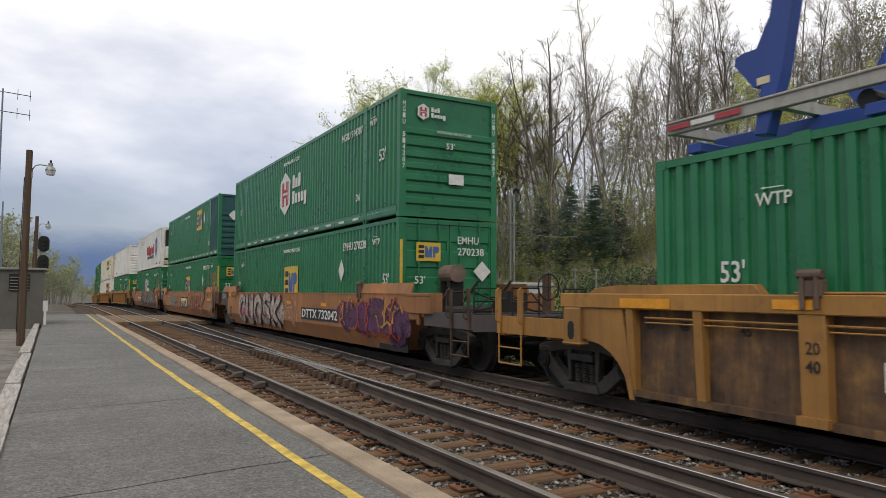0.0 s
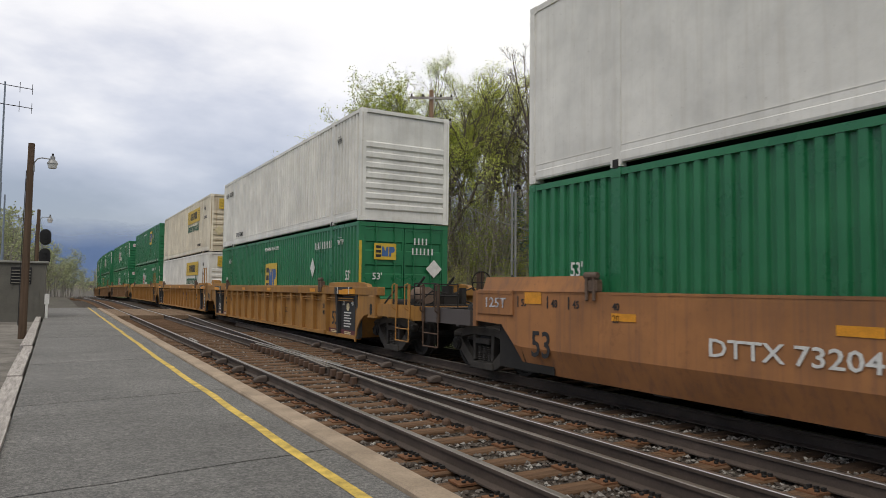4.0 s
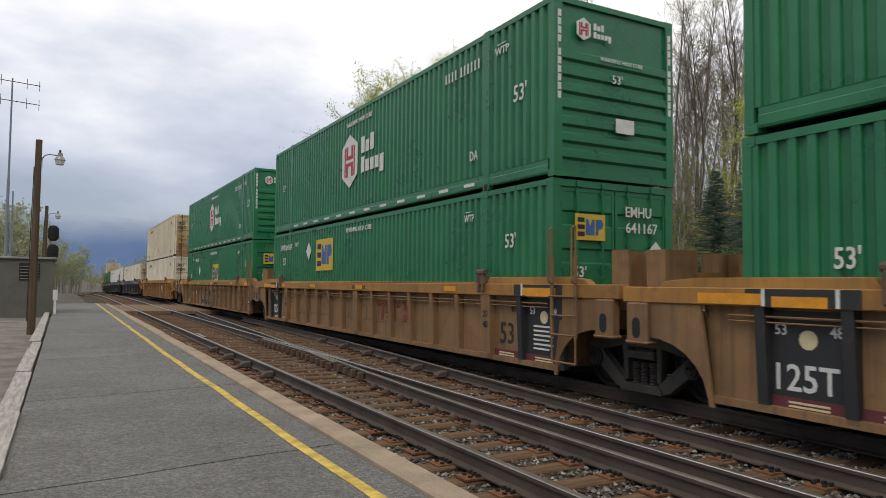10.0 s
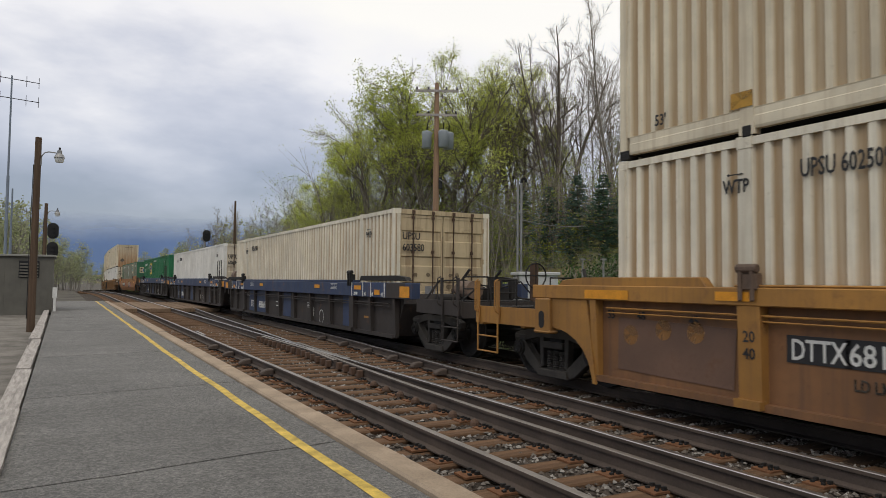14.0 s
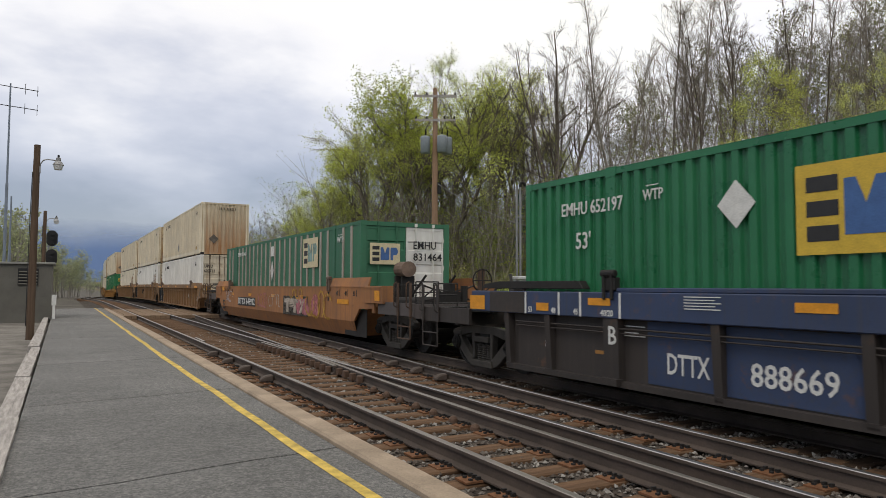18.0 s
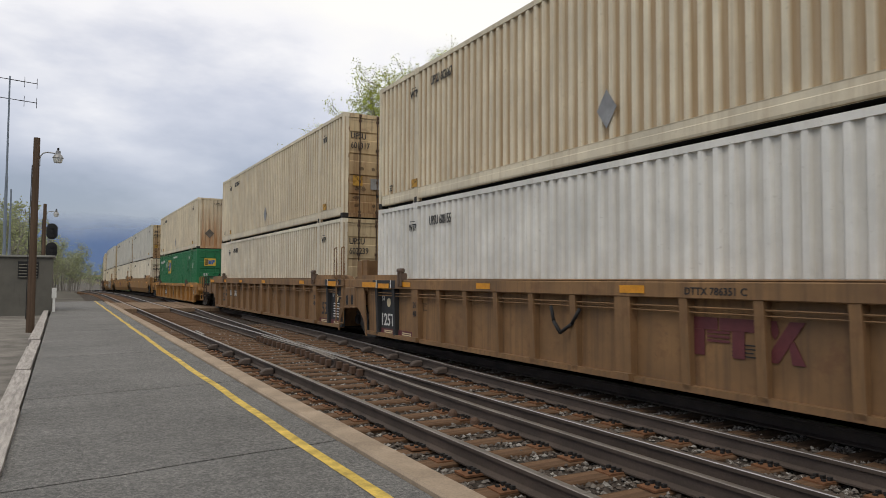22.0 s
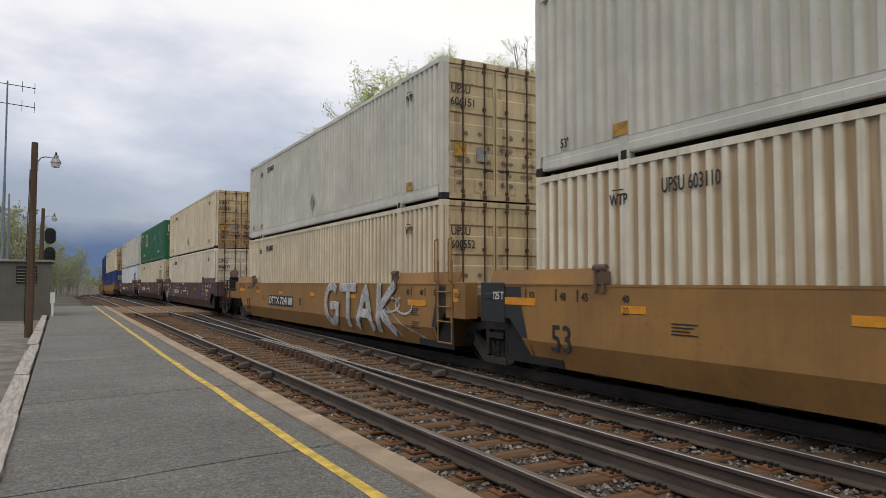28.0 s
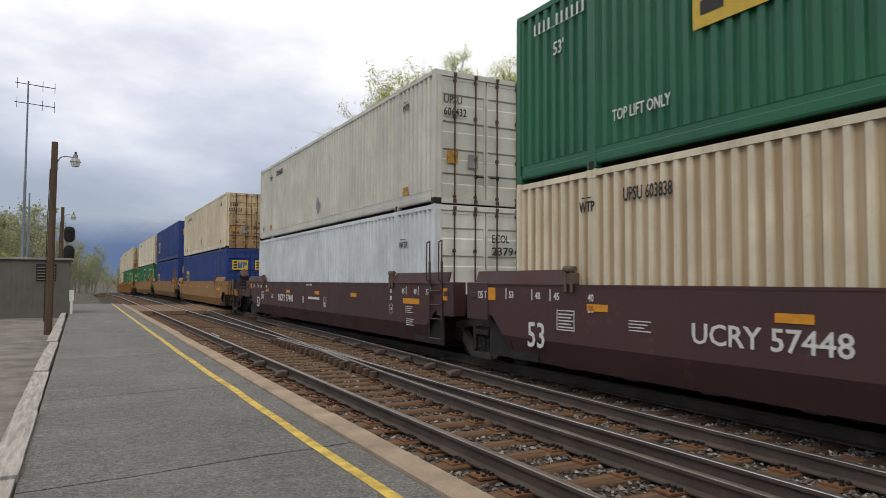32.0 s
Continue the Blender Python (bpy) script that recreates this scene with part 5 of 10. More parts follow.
# ---- well cars ----
CX = 1.50            # half width of a car
TOP, LOW = 1.47, 0.24
HALF = 8.45          # half length of the well
TRUCK_Y = 9.75
WHEEL_R = 0.457


def smooth_side(bm):
    """One plated side: upright above, folded inward below, cut away over the trucks."""
    prism(bm, [(-CX, TOP), (-CX, 0.60), (-CX + 0.17, LOW - 0.03), (-CX + 0.22, LOW - 0.03), (-CX + 0.05, 0.62), (-CX + 0.05, TOP)], -8.00, 8.00, "y")
    for s in (-1, 1):
        q = [(s * 8.00, TOP), (s * 9.35, TOP), (s * 9.35, 0.95), (s * 8.55, 0.92), (s * 8.20, 0.62), (s * 8.00, 0.60)]
        prism(bm, q if s > 0 else q[::-1], -CX, -CX + 0.05, "x")
        k = 8.00 * s
        a = [bm.verts.new(v) for v in ((-CX, k, 0.60), (-CX, s * 8.20, 0.62), (-CX + 0.17, k + s * 0.05, LOW - 0.03))]
        bm.faces.new(a if s > 0 else a[::-1])
    box(bm, -CX - 0.006, -CX + 0.13, -9.35, 9.35, TOP - 0.03, TOP + 0.004)


def end_box(bm):
    """The squared box at the end of a plated side."""
    box(bm, -CX - 0.03, -CX + 0.25, -9.38, -8.66, 0.83, TOP + 0.03)
    box(bm, -CX - 0.05, -CX - 0.03, -9.2, -9.0, 1.22, 1.32)


def long_end_box(bm):
    """The longer, lower end box of the rust-orange cars."""
    box(bm, -CX - 0.03, -CX + 0.25, -9.24, -8.20, 1.08, TOP + 0.02)
    box(bm, -CX - 0.04, -CX - 0.03, -9.22, -8.22, 1.42, TOP + 0.01)


def ribbed_panel(bm):
    prism(bm, [(-8.57, TOP - 0.1), (8.57, TOP - 0.1), (8.42, LOW), (-8.42, LOW)], -CX + 0.15, -CX + 0.172, "x")
    box(bm, -CX + 0.05, -CX + 0.18, -8.4, 8.4, LOW - 0.04, LOW + 0.04)


def chord(bm):
    box(bm, -CX, -CX + 0.20, -9.75, 9.75, TOP - 0.17, TOP + 0.03)
    box(bm, -CX + 0.02, -CX + 0.20, -6.1, 6.1, TOP + 0.03, TOP + 0.06)


def deep_chord(bm):
    """The deeper chord of the dark cars."""
    box(bm, -CX, -CX + 0.20, -9.45, 9.45, TOP - 0.37, TOP - 0.02)
    box(bm, -CX + 0.02, -CX + 0.20, -6.1, 6.1, TOP - 0.02, TOP + 0.04)


def end_fender(bm):
    """The cheek that arches over the truck."""
    out = [(-9.3, TOP - 0.17), (-8.52, TOP - 0.17), (-8.34, 0.15), (-8.40, 0.15)]
    out += [(-8.42 - 0.88 * (1 - math.cos(a)), 0.17 + 0.70 * math.sin(a)) for a in (0.15, 0.4, 0.65, 0.9, 1.15, 1.4)]
    out += [(-9.3, 0.87)]
    prism(bm, out, -CX + 0.03, -CX + 0.065, "x")


def end_block(bm):
    box(bm, -CX - 0.03, -CX + 0.12, -9.66, -9.30, 0.79, 1.30)
    box(bm, -CX - 0.04, -CX + 0.14, -9.68, -9.28, 0.77, 0.82)


def block_eye(bm):
    # the hole's shade, drawn as a black oval plate on the block
    prism(bm, [(-9.48 + 0.07 * math.cos(a), 0.98 + (0.06 if math.sin(a) > 0 else -0.06) + 0.07 * math.sin(a)) for a in (k * math.tau / 16 for k in range(16))], -CX - 0.033, -CX - 0.02, "x")


def rib(bm, y=0.0):
    prism(bm, [(-CX + 0.012, TOP - 0.17), (-CX + 0.155, TOP - 0.17), (-CX + 0.155, LOW), (-CX + 0.070, LOW)], y - 0.06, y + 0.06, "y")
    box(bm, -CX + 0.050, -CX + 0.09, y - 0.075, y + 0.045, LOW - 0.01, LOW + 0.05)


def wide_post(bm):
    prism(bm, [(-CX + 0.010, TOP - 0.17), (-CX + 0.155, TOP - 0.17), (-CX + 0.155, LOW), (-CX + 0.040, LOW)], -0.14, 0.14, "y")
    box(bm, -CX - 0.03, -CX + 0.09, -0.16, 0.16, LOW - 0.02, LOW + 0.07)


def hose_rail(bm):
    rod(bm, (-CX + 0.06, -HALF + 0.3, TOP - 0.27), (-CX + 0.06, HALF - 0.3, TOP - 0.27), 0.014, 6)
    rod(bm, (-CX + 0.06, -HALF + 0.3, TOP - 0.33), (-CX + 0.06, HALF - 0.3, TOP - 0.33), 0.010, 6)


def guide_flange(bm):
    """Raised guide on the chord from the lifting post to the end."""
    prism(bm, [(-9.15, TOP + 0.02), (-9.05, TOP + 0.10), (-8.6, TOP + 0.14), (-6.55, TOP + 0.14), (-6.45, TOP + 0.02)], -CX + 0.02, -CX + 0.16, "x")


def high_guide(bm):
    """The taller leaning guide of the plated cars."""
    prism(bm, [(-CX - 0.02, TOP), (-CX + 0.06, TOP + 0.23), (-CX + 0.09, TOP + 0.23), (-CX + 0.03, TOP)], -9.10, -6.45, "y")


def locator(bm):
    box(bm, -0.05, 0.07, -0.12, 0.12, -0.02, 0.16)
    box(bm, -0.075, -0.03, -0.10, -0.05, -0.14, 0.20)
    box(bm, -0.075, -0.03, 0.05, 0.10, -0.14, 0.20)
    rod(bm, (-0.03, -0.13, 0.21), (-0.03, 0.13, 0.21), 0.055, 8)


def well_floor(bm):
    for i in range(13):
        y = -7.9 + i * (15.8 / 12)
        box(bm, -CX + 0.18, CX - 0.18, y - 0.14, y + 0.14, LOW - 0.05, DECK - 0.02)
    for x in (-0.35, 0.35):
        box(bm, x - 0.04, x + 0.04, -HALF, HALF, LOW - 0.06, LOW + 0.0)


def bulkhead(bm):
    prism(bm, [(-HALF + 0.30, LOW), (-HALF + 0.16, LOW), (-HALF - 0.25, 0.98), (-HALF - 0.2, 1.2), (-HALF - 0.12, 1.2)], -CX + 0.18, CX - 0.18, "x")


def platform_deck(bm):
    prism(bm, [(-TRUCK_Y - 0.3, 0.80), (-TRUCK_Y - 0.3, 1.06), (-8.55, 1.22), (-8.40, 1.22), (-8.40, 0.85)], -0.30, 0.30, "x")
    box(bm, -CX + 0.10, CX - 0.10, -9.2, -9.05, 0.86, 1.26)
    box(bm, -CX + 0.12, CX - 0.12, -9.05, -8.5, 1.16, 1.22)


def long_deck(bm):
    """The longer deck of a coupler end: centre sill, side sills and end beam."""
    box(bm, -0.34, 0.34, -11.5, -8.6, 0.72, 1.04)
    box(bm, -1.42, 1.42, -11.42, -11.30, 0.80, 1.10)
    for x in (-1.46, 1.40):
        box(bm, x, x + 0.06, -11.42, -9.6, 0.84, 1.12)
    box(bm, -1.4, 1.4, -10.2, -10.1, 0.80, 1.06)


def walkway(bm):
    for i in range(7):
        box(bm, -1.38, 1.38, -11.28 + i * 0.075, -11.24 + i * 0.075, 1.09, 1.12)
    for x in (-1.2, 0.75):
        for i in range(6):
            box(bm, x + i * 0.075, x + i * 0.075 + 0.04, -10.7, -9.3, 1.06, 1.09)


def corner_stair(bm):
    """Flat posts on the deck's edge, a rod stirrup below and bent grab irons."""
    for y in (-11.36, -10.74):
        box(bm, -CX + 0.0, -CX + 0.025, y - 0.045, y + 0.045, 0.84, 1.56)
        bent(bm, [(-CX + 0.0, y + 0.02, 1.02), (-CX - 0.07, y + 0.03, 1.06), (-CX - 0.07, y + 0.03, 1.54), (-CX + 0.0, y + 0.02, 1.58)], 0.013)
    bent(bm, [(-CX + 0.012, -11.36, 0.90), (-CX + 0.012, -11.36, 0.36), (-CX + 0.012, -10.74, 0.36), (-CX + 0.012, -10.74, 0.90)], 0.016)
    rod(bm, (-CX + 0.012, -11.36, 0.62), (-CX + 0.012, -10.74, 0.62), 0.014, 6)


def valve_gear(bm):
    """Brake valve, pipes and levers on the end deck."""
    box(bm, -0.25, 0.15, -0.2, 0.2, 0.0, 0.28)
    rod(bm, (-0.05, 0, 0.28), (-0.05, 0, 0.46), 0.14, 10)
    rod(bm, (0.3, -0.1, 0.05), (0.3, -0.1, 0.42), 0.09, 8)
    bent(bm, [(-0.9, 0.25, 0.02), (-0.3, 0.2, 0.12), (0.2, 0.25, 0.2), (0.7, 0.1, 0.05), (1.0, -0.3, 0.02)], 0.022)
    bent(bm, [(-1.0, -0.2, 0.02), (-0.6, -0.25, 0.34), (-0.2, -0.2, 0.30)], 0.018)
    bent(bm, [(0.4, 0.2, 0.3), (0.8, 0.3, 0.42), (1.05, 0.2, 0.1)], 0.018)


def hand_rail(bm):
    """A low bent rail with a bar across."""
    bent(bm, [(-1.3, -11.25, 1.12), (-1.3, -11.25, 1.58), (-0.75, -11.25, 1.58), (-0.75, -11.25, 1.12)], 0.017)
    rod(bm, (-1.3, -11.25, 1.35), (-0.75, -11.25, 1.35), 0.014)


def air_pipe(bm):
    bent(bm, [(-1.2, -9.5, 1.10), (-0.9, -9.55, 1.5), (-0.3, -9.6, 1.52), (0.3, -9.7, 1.3), (0.9, -9.6, 1.42)], 0.022)


def lever(bm):
    rod(bm, (-0.6, -9.4, 1.1), (-0.35, -9.9, 1.75), 0.03)


def bridge_stand(bm):
    """The stepped bracket above the end block at the joint of two wells."""
    prism(bm, [(-9.70, 1.28), (-9.28, 1.28), (-9.28, 1.52), (-9.36, 1.74), (-9.66, 1.74), (-9.70, 1.66)], -1.36, -1.05, "x")
    box(bm, -1.42, -1.36, -9.66, -9.40, 1.30, 1.50)
    box(bm, -1.05, -0.60, -9.66, -9.58, 1.30, 1.58)


def tall_stand(bm):
    """An open upright stand of three plates by the joint of two wells."""
    box(bm, -1.20, -1.15, -9.62, -9.30, 1.15, 1.98)
    box(bm, -0.66, -0.61, -9.62, -9.30, 1.15, 1.98)
    box(bm, -1.15, -0.66, -9.35, -9.30, 1.15, 1.98)
    box(bm, -1.15, -0.66, -9.62, -9.35, 1.15, 1.40)


def coupler(bm):
    box(bm, -0.09, 0.09, -11.88, -11.4, 0.76, 0.94)
    box(bm, -0.16, 0.14, -11.96, -11.8, 0.70, 1.0)
    bent(bm, [(0.3, -11.4, 0.85), (0.35, -11.7, 0.42), (0.2, -11.95, 0.52)], 0.025)


def ladder(bm):
    for y in (-0.27, 0.27):
        box(bm, -0.012, 0.012, y - 0.03, y + 0.03, 0.72, 1.92)
        bent(bm, [(0, y, 1.50), (-0.07, y, 1.54), (-0.07, y, 2.30), (0, y, 2.34), (0, y, 1.92)], 0.015)
    bent(bm, [(0, -0.27, 0.74), (0, -0.27, 0.36), (0, 0.27, 0.36), (0, 0.27, 0.74)], 0.017)
    for z in (0.76, 1.04, 1.32):
        rod(bm, (-0.02, -0.27, z), (-0.02, 0.27, z), 0.015, 6)


def brake_gear(bm):
    lathe(bm, [(-0.4, 0.02), (-0.38, 0.19), (0.3, 0.19), (0.36, 0.12), (0.5, 0.04)], "x", 14)
    box(bm, -0.2, 0.2, -0.05, 0.05, -0.28, -0.1)


def brake_wheel(bm):
    n = 16
    pts = [(0.25 * math.cos(i * math.tau / n), 0, 0.25 * math.sin(i * math.tau / n)) for i in range(n + 1)]
    bent(bm, pts, 0.016, 5)
    for i in range(0, n, 4):
        rod(bm, (0, 0, 0), pts[i], 0.012, 5)


def side_frame(bm):
    """Cast truck frame: a bowed top member, two columns, slanting arms and the bearing seats."""
    x0, x1 = -1.09, -0.97
    prism(bm, [(-1.06, 0.56), (-1.06, 0.68), (-0.90, 0.73), (-0.40, 0.79), (0.40, 0.79), (0.90, 0.73), (1.06, 0.68), (1.06, 0.56), (0.74, 0.58), (0.38, 0.67), (-0.38, 0.67), (-0.74, 0.58)], x0, x1, "x")
    for s in (-1, 1):
        for q in ([(s * 0.37, 0.68), (s * 0.26, 0.68), (s * 0.26, 0.20), (s * 0.33, 0.20)],
                  [(s * 1.04, 0.60), (s * 0.98, 0.46), (s * 0.50, 0.10), (s * 0.36, 0.05), (s * 0.30, 0.20), (s * 0.42, 0.26), (s * 0.74, 0.52), (s * 0.80, 0.61)]):
            prism(bm, q if s > 0 else q[::-1], x0, x1, "x")
        box(bm, x0 - 0.02, x1 + 0.02, s * 0.889 - 0.15, s * 0.889 + 0.15, 0.60, 0.67)
    prism(bm, [(-0.38, 0.05), (0.38, 0.05), (0.34, 0.17), (-0.34, 0.17)], x0 - 0.05, x1 + 0.05, "x")
    box(bm, x0 - 0.03, x1 + 0.02, -0.25, 0.25, 0.50, 0.60)


def bearing(bm):
    rod(bm, (-1.13, 0, 0), (-0.95, 0, 0), 0.13, 14)
    rod(bm, (-1.16, 0, 0), (-1.13, 0, 0), 0.085, 12)


def bolster(bm):
    box(bm, -1.05, 1.05, -0.17, 0.17, 0.50, 0.66)
    box(bm, -0.4, 0.4, -0.25, 0.25, 0.70, 0.80)
    # beams added to darken the bright view through between the wheels
    for s in (-1, 1):
        box(bm, -0.78, 0.78, s * 0.34 - 0.06, s * 0.34 + 0.06, 0.22, 0.60)


def springs(bm):
    for dy in (-0.155, 0.0, 0.155):
        prof = []
        z = 0.16
        while z < 0.46:
            prof += [(z, 0.050), (z + 0.015, 0.066), (z + 0.03, 0.050)]
            z += 0.038
        start = len(bm.verts)
        lathe(bm, prof, "z", 10)
        bm.verts.ensure_lookup_table()
        for v in bm.verts[start:]:
            v.co += Vector((-1.02, dy, 0))


def wheelset(bm):
    for s in (-1, 1):
        prof = [(s * 0.69, 0.09), (s * 0.685, 0.30), (s * 0.69, 0.44), (s * 0.682, 0.485), (s * 0.71, 0.485), (s * 0.72, WHEEL_R), (s * 0.82, WHEEL_R - 0.005), (s * 0.825, 0.40), (s * 0.77, 0.38), (s * 0.755, 0.20), (s * 0.80, 0.13), (s * 0.80, 0.09)]
        lathe(bm, prof, "x", 28)
    rod(bm, (-1.12, 0, 0), (1.12, 0, 0), 0.075, 12)
    for s in (-1, 1):
        rod(bm, (s * 1.10, 0, 0), (s * 1.16, 0, 0), 0.10, 12)
        for k in range(3):
            a = k * math.tau / 3
            rod(bm, (s * 1.15, 0.06 * math.cos(a), 0.06 * math.sin(a)), (s * 1.18, 0.06 * math.cos(a), 0.06 * math.sin(a)), 0.018, 6)


WHEELS = []


def truck(car, y):
    t = part("truck", shared("bolster", bolster, STEEL_DARK, bevel=0.02), None, car, "dark steel freight truck", at=pose(0, y, 0))
    sf, sp = shared("side_frame", side_frame, TRUCK_STEEL, bevel=0.012), shared("spring_nest", springs, TRUCK_STEEL)
    for rz in (0, 180):
        part("side_frame", sf, None, t, at=pose(0, 0, 0, 0, 0, rz))
        part("spring_nest", sp, None, t, at=pose(0, 0, 0, 0, 0, rz))
        for dy in (-0.889, 0.889):
            part("bearing", shared("bearing", bearing, STEEL_DARK), None, t, at=pose(0, 0, 0, 0, 0, rz) @ pose(0, dy, WHEEL_R))
    ws = shared("wheelset", wheelset, STEEL_DARK, smooth=False)
    for dy in (-0.889, 0.889):
        w = part("wheelset", ws, None, t, at=pose(0, dy, WHEEL_R))
        WHEELS.append((w, y + dy, car))
    return t


TRUCK_STEEL = grainy("truck_casting", (0.040, 0.035, 0.030), 0.75, 0.35, 4.0, 60.0, 0.3)

MARK_REDSPRAY = sprayed("red_spray", (0.40, 0.06, 0.03), 0.85)
MARK_CREAMSPRAY = sprayed("cream_spray", (0.42, 0.36, 0.30), 0.85)
MARK_FADED = sprayed("faded_red_paint", (0.27, 0.065, 0.045), 0.5)
MARK_REDBROWN = sprayed("red_brown_spray", (0.36, 0.115, 0.06), 0.80)
MARK_TEAL = sprayed("teal_spray", (0.22, 0.36, 0.34), 0.75)


def ribbon(bm, pts, thick, lift, zc=None):
    """One continuous sprayed stroke; below the fold of a plated side it follows the sheet."""
    line = [Vector(pts[0])]
    for q in pts[1:]:
        q = Vector(q)
        n = max(1, int((q - line[-1]).length / 0.12))
        s = line[-1]
        for i in range(1, n + 1):
            line.append(s.lerp(q, i / n))
    m = len(line)
    d0, d1 = (line[1] - line[0]).normalized(), (line[-1] - line[-2]).normalized()
    line[0], line[-1] = line[0] - d0 * thick * 0.3, line[-1] + d1 * thick * 0.3
    left, right = [], []
    for i, q in enumerate(line):
        a = (q - line[i - 1]).normalized() if i else d0
        b = (line[i + 1] - q).normalized() if i < m - 1 else d1
        t = a + b
        t = t.normalized() if t.length > 0.3 else b
        nv = Vector((-t.y, t.x)) * min(thick, thick / max(0.55, t.dot(b))) / 2
        for side, e in ((left, q + nv), (right, q - nv)):
            z = lift + 0.0012 * i / m
            if zc is not None and zc + e.y < 0.60:
                z -= min(0.17, (0.60 - zc - e.y) * 0.43)
            side.append(bm.verts.new((e.x, e.y, z)))
    for i in range(m - 1):
        bm.faces.new((right[i], right[i + 1], left[i + 1], left[i]))


def arc(cx, cy, rx, ry, a0, a1, n=12):
    return [(cx + rx * math.cos(radians(a0 + (a1 - a0) * i / n)), cy + ry * math.sin(radians(a0 + (a1 - a0) * i / n))) for i in range(n + 1)]


# strokes of bold sprayed forms in a unit square
FORMS = {
    "a": [[(0.0, 0.0), (0.45, 1.0), (1.0, 0.0)], [(0.12, 0.34), (0.86, 0.34)]],
    "c": [arc(0.55, 0.5, 0.5, 0.5, 50, 310)],
    "g": [arc(0.5, 0.5, 0.5, 0.5, 55, 330), [(0.95, 0.25), (0.98, 0.48), (0.5, 0.46)]],
    "k": [[(0.1, 0.0), (0.1, 1.0)], [(0.95, 1.0), (0.15, 0.48), (1.0, 0.0)]],
    "l": [[(0.12, 1.0), (0.12, 0.06), (0.85, 0.06)]],
    "n": [[(0.05, 0.0), (0.1, 1.0), (0.88, 0.04), (0.9, 1.0)]],
    "o": [arc(0.5, 0.5, 0.46, 0.5, 90, 455, 18)],
    "p": [[(0.1, 0.0), (0.1, 0.95), (0.7, 0.95), (0.92, 0.72), (0.7, 0.45), (0.15, 0.42)]],
    "s": [[(0.95, 0.9), (0.4, 1.0), (0.08, 0.75), (0.35, 0.52), (0.8, 0.4), (0.92, 0.16), (0.5, 0.0), (0.02, 0.1)]],
    "t": [[(0.0, 0.94), (1.0, 0.94)], [(0.52, 0.9), (0.5, 0.0)]],
    "u": [[(0.08, 1.0), (0.08, 0.3), (0.3, 0.02), (0.7, 0.02), (0.92, 0.3), (0.92, 1.0)]],
    "w": [[(0.0, 1.0), (0.24, 0.0), (0.5, 0.7), (0.76, 0.0), (1.0, 1.0)]],
    "z": [[(0.05, 0.95), (0.95, 1.0), (0.05, 0.05), (1.0, 0.0)]],
    "e": [[(0.92, 0.96), (0.1, 0.92), (0.1, 0.04), (0.95, 0.0)], [(0.1, 0.5), (0.75, 0.5)]],
}


def bold_strokes(forms, seed, w, h, slant):
    r = random.Random(seed)
    out, n = [], len(forms)
    for k, ch in enumerate(forms):
        cw = w / n
        x0, y0 = -w / 2 + k * cw + 0.11 * cw, -h / 2 + r.uniform(0, 0.12) * h
        sx, sy = cw * r.uniform(0.72, 0.86), h * r.uniform(0.86, 1.0)
        tilt = slant + r.uniform(-0.12, 0.12)
        for st in FORMS[ch]:
            out.append([(x0 + px * sx + tilt * (py - 0.5) * sy, y0 + py * sy) for px, py in st])
    return out


def bold_piece(car, key, forms, seed, x, y, z, w, h, thick, fill, edge, edge_w=0.04, slant=0.08, fold=False, shadow=None):
    """Bold sprayed forms: an outline, the fill on it, and a cast edge below if it has one."""
    strokes = bold_strokes(forms, seed, w, h, slant)
    zc = z if fold else None
    def layer(extra, base, dx=0.0, dy=0.0):
        def fn(bm):
            for k, st in enumerate(strokes):
                ribbon(bm, [(a + dx, b + dy) for a, b in st], thick + extra, base + 0.0015 * k, zc)
        return fn
    rows = [("edge", layer(edge_w * 2, 0.016), edge), ("fill", layer(0.0, 0.034), fill)]
    if shadow:
        rows.insert(0, ("cast", layer(edge_w * 2, 0.0, 0.07, -0.05), shadow))
    for nm, fn, mat in rows:
        part("graffiti", shared("bold %s %s" % (key, nm), fn, MARK_WHITE), mat, car, "bold outlined spray graffiti", at=on_side(y, z, x))


def scrawl(key, seed, w, h, thick, n=6, zc=None, spiky=0.0):
    """Loose sprayed handstyle strokes."""
    def build(bm):
        r = random.Random(seed)
        for k in range(n):
            cx = -w / 2 + w * (k + 0.5) / n
            a0, tw = r.uniform(0, math.tau), r.uniform(2.4, 5.2) * r.choice((-1, 1))
            rx, ry = w / n * r.uniform(0.4, 0.8), h * r.uniform(0.34, 0.5)
            pts = []
            for i in range(11):
                q = i / 10
                a = a0 + tw * q
                pts.append((cx + rx * math.cos(a) + spiky * r.uniform(-1, 1), ry * math.sin(a) * (1 - 0.25 * q) + spiky * r.uniform(-1, 1)))
            ribbon(bm, pts, thick, 0.002 * k, zc)
    return shared("scrawl " + key, build, MARK_WHITE)


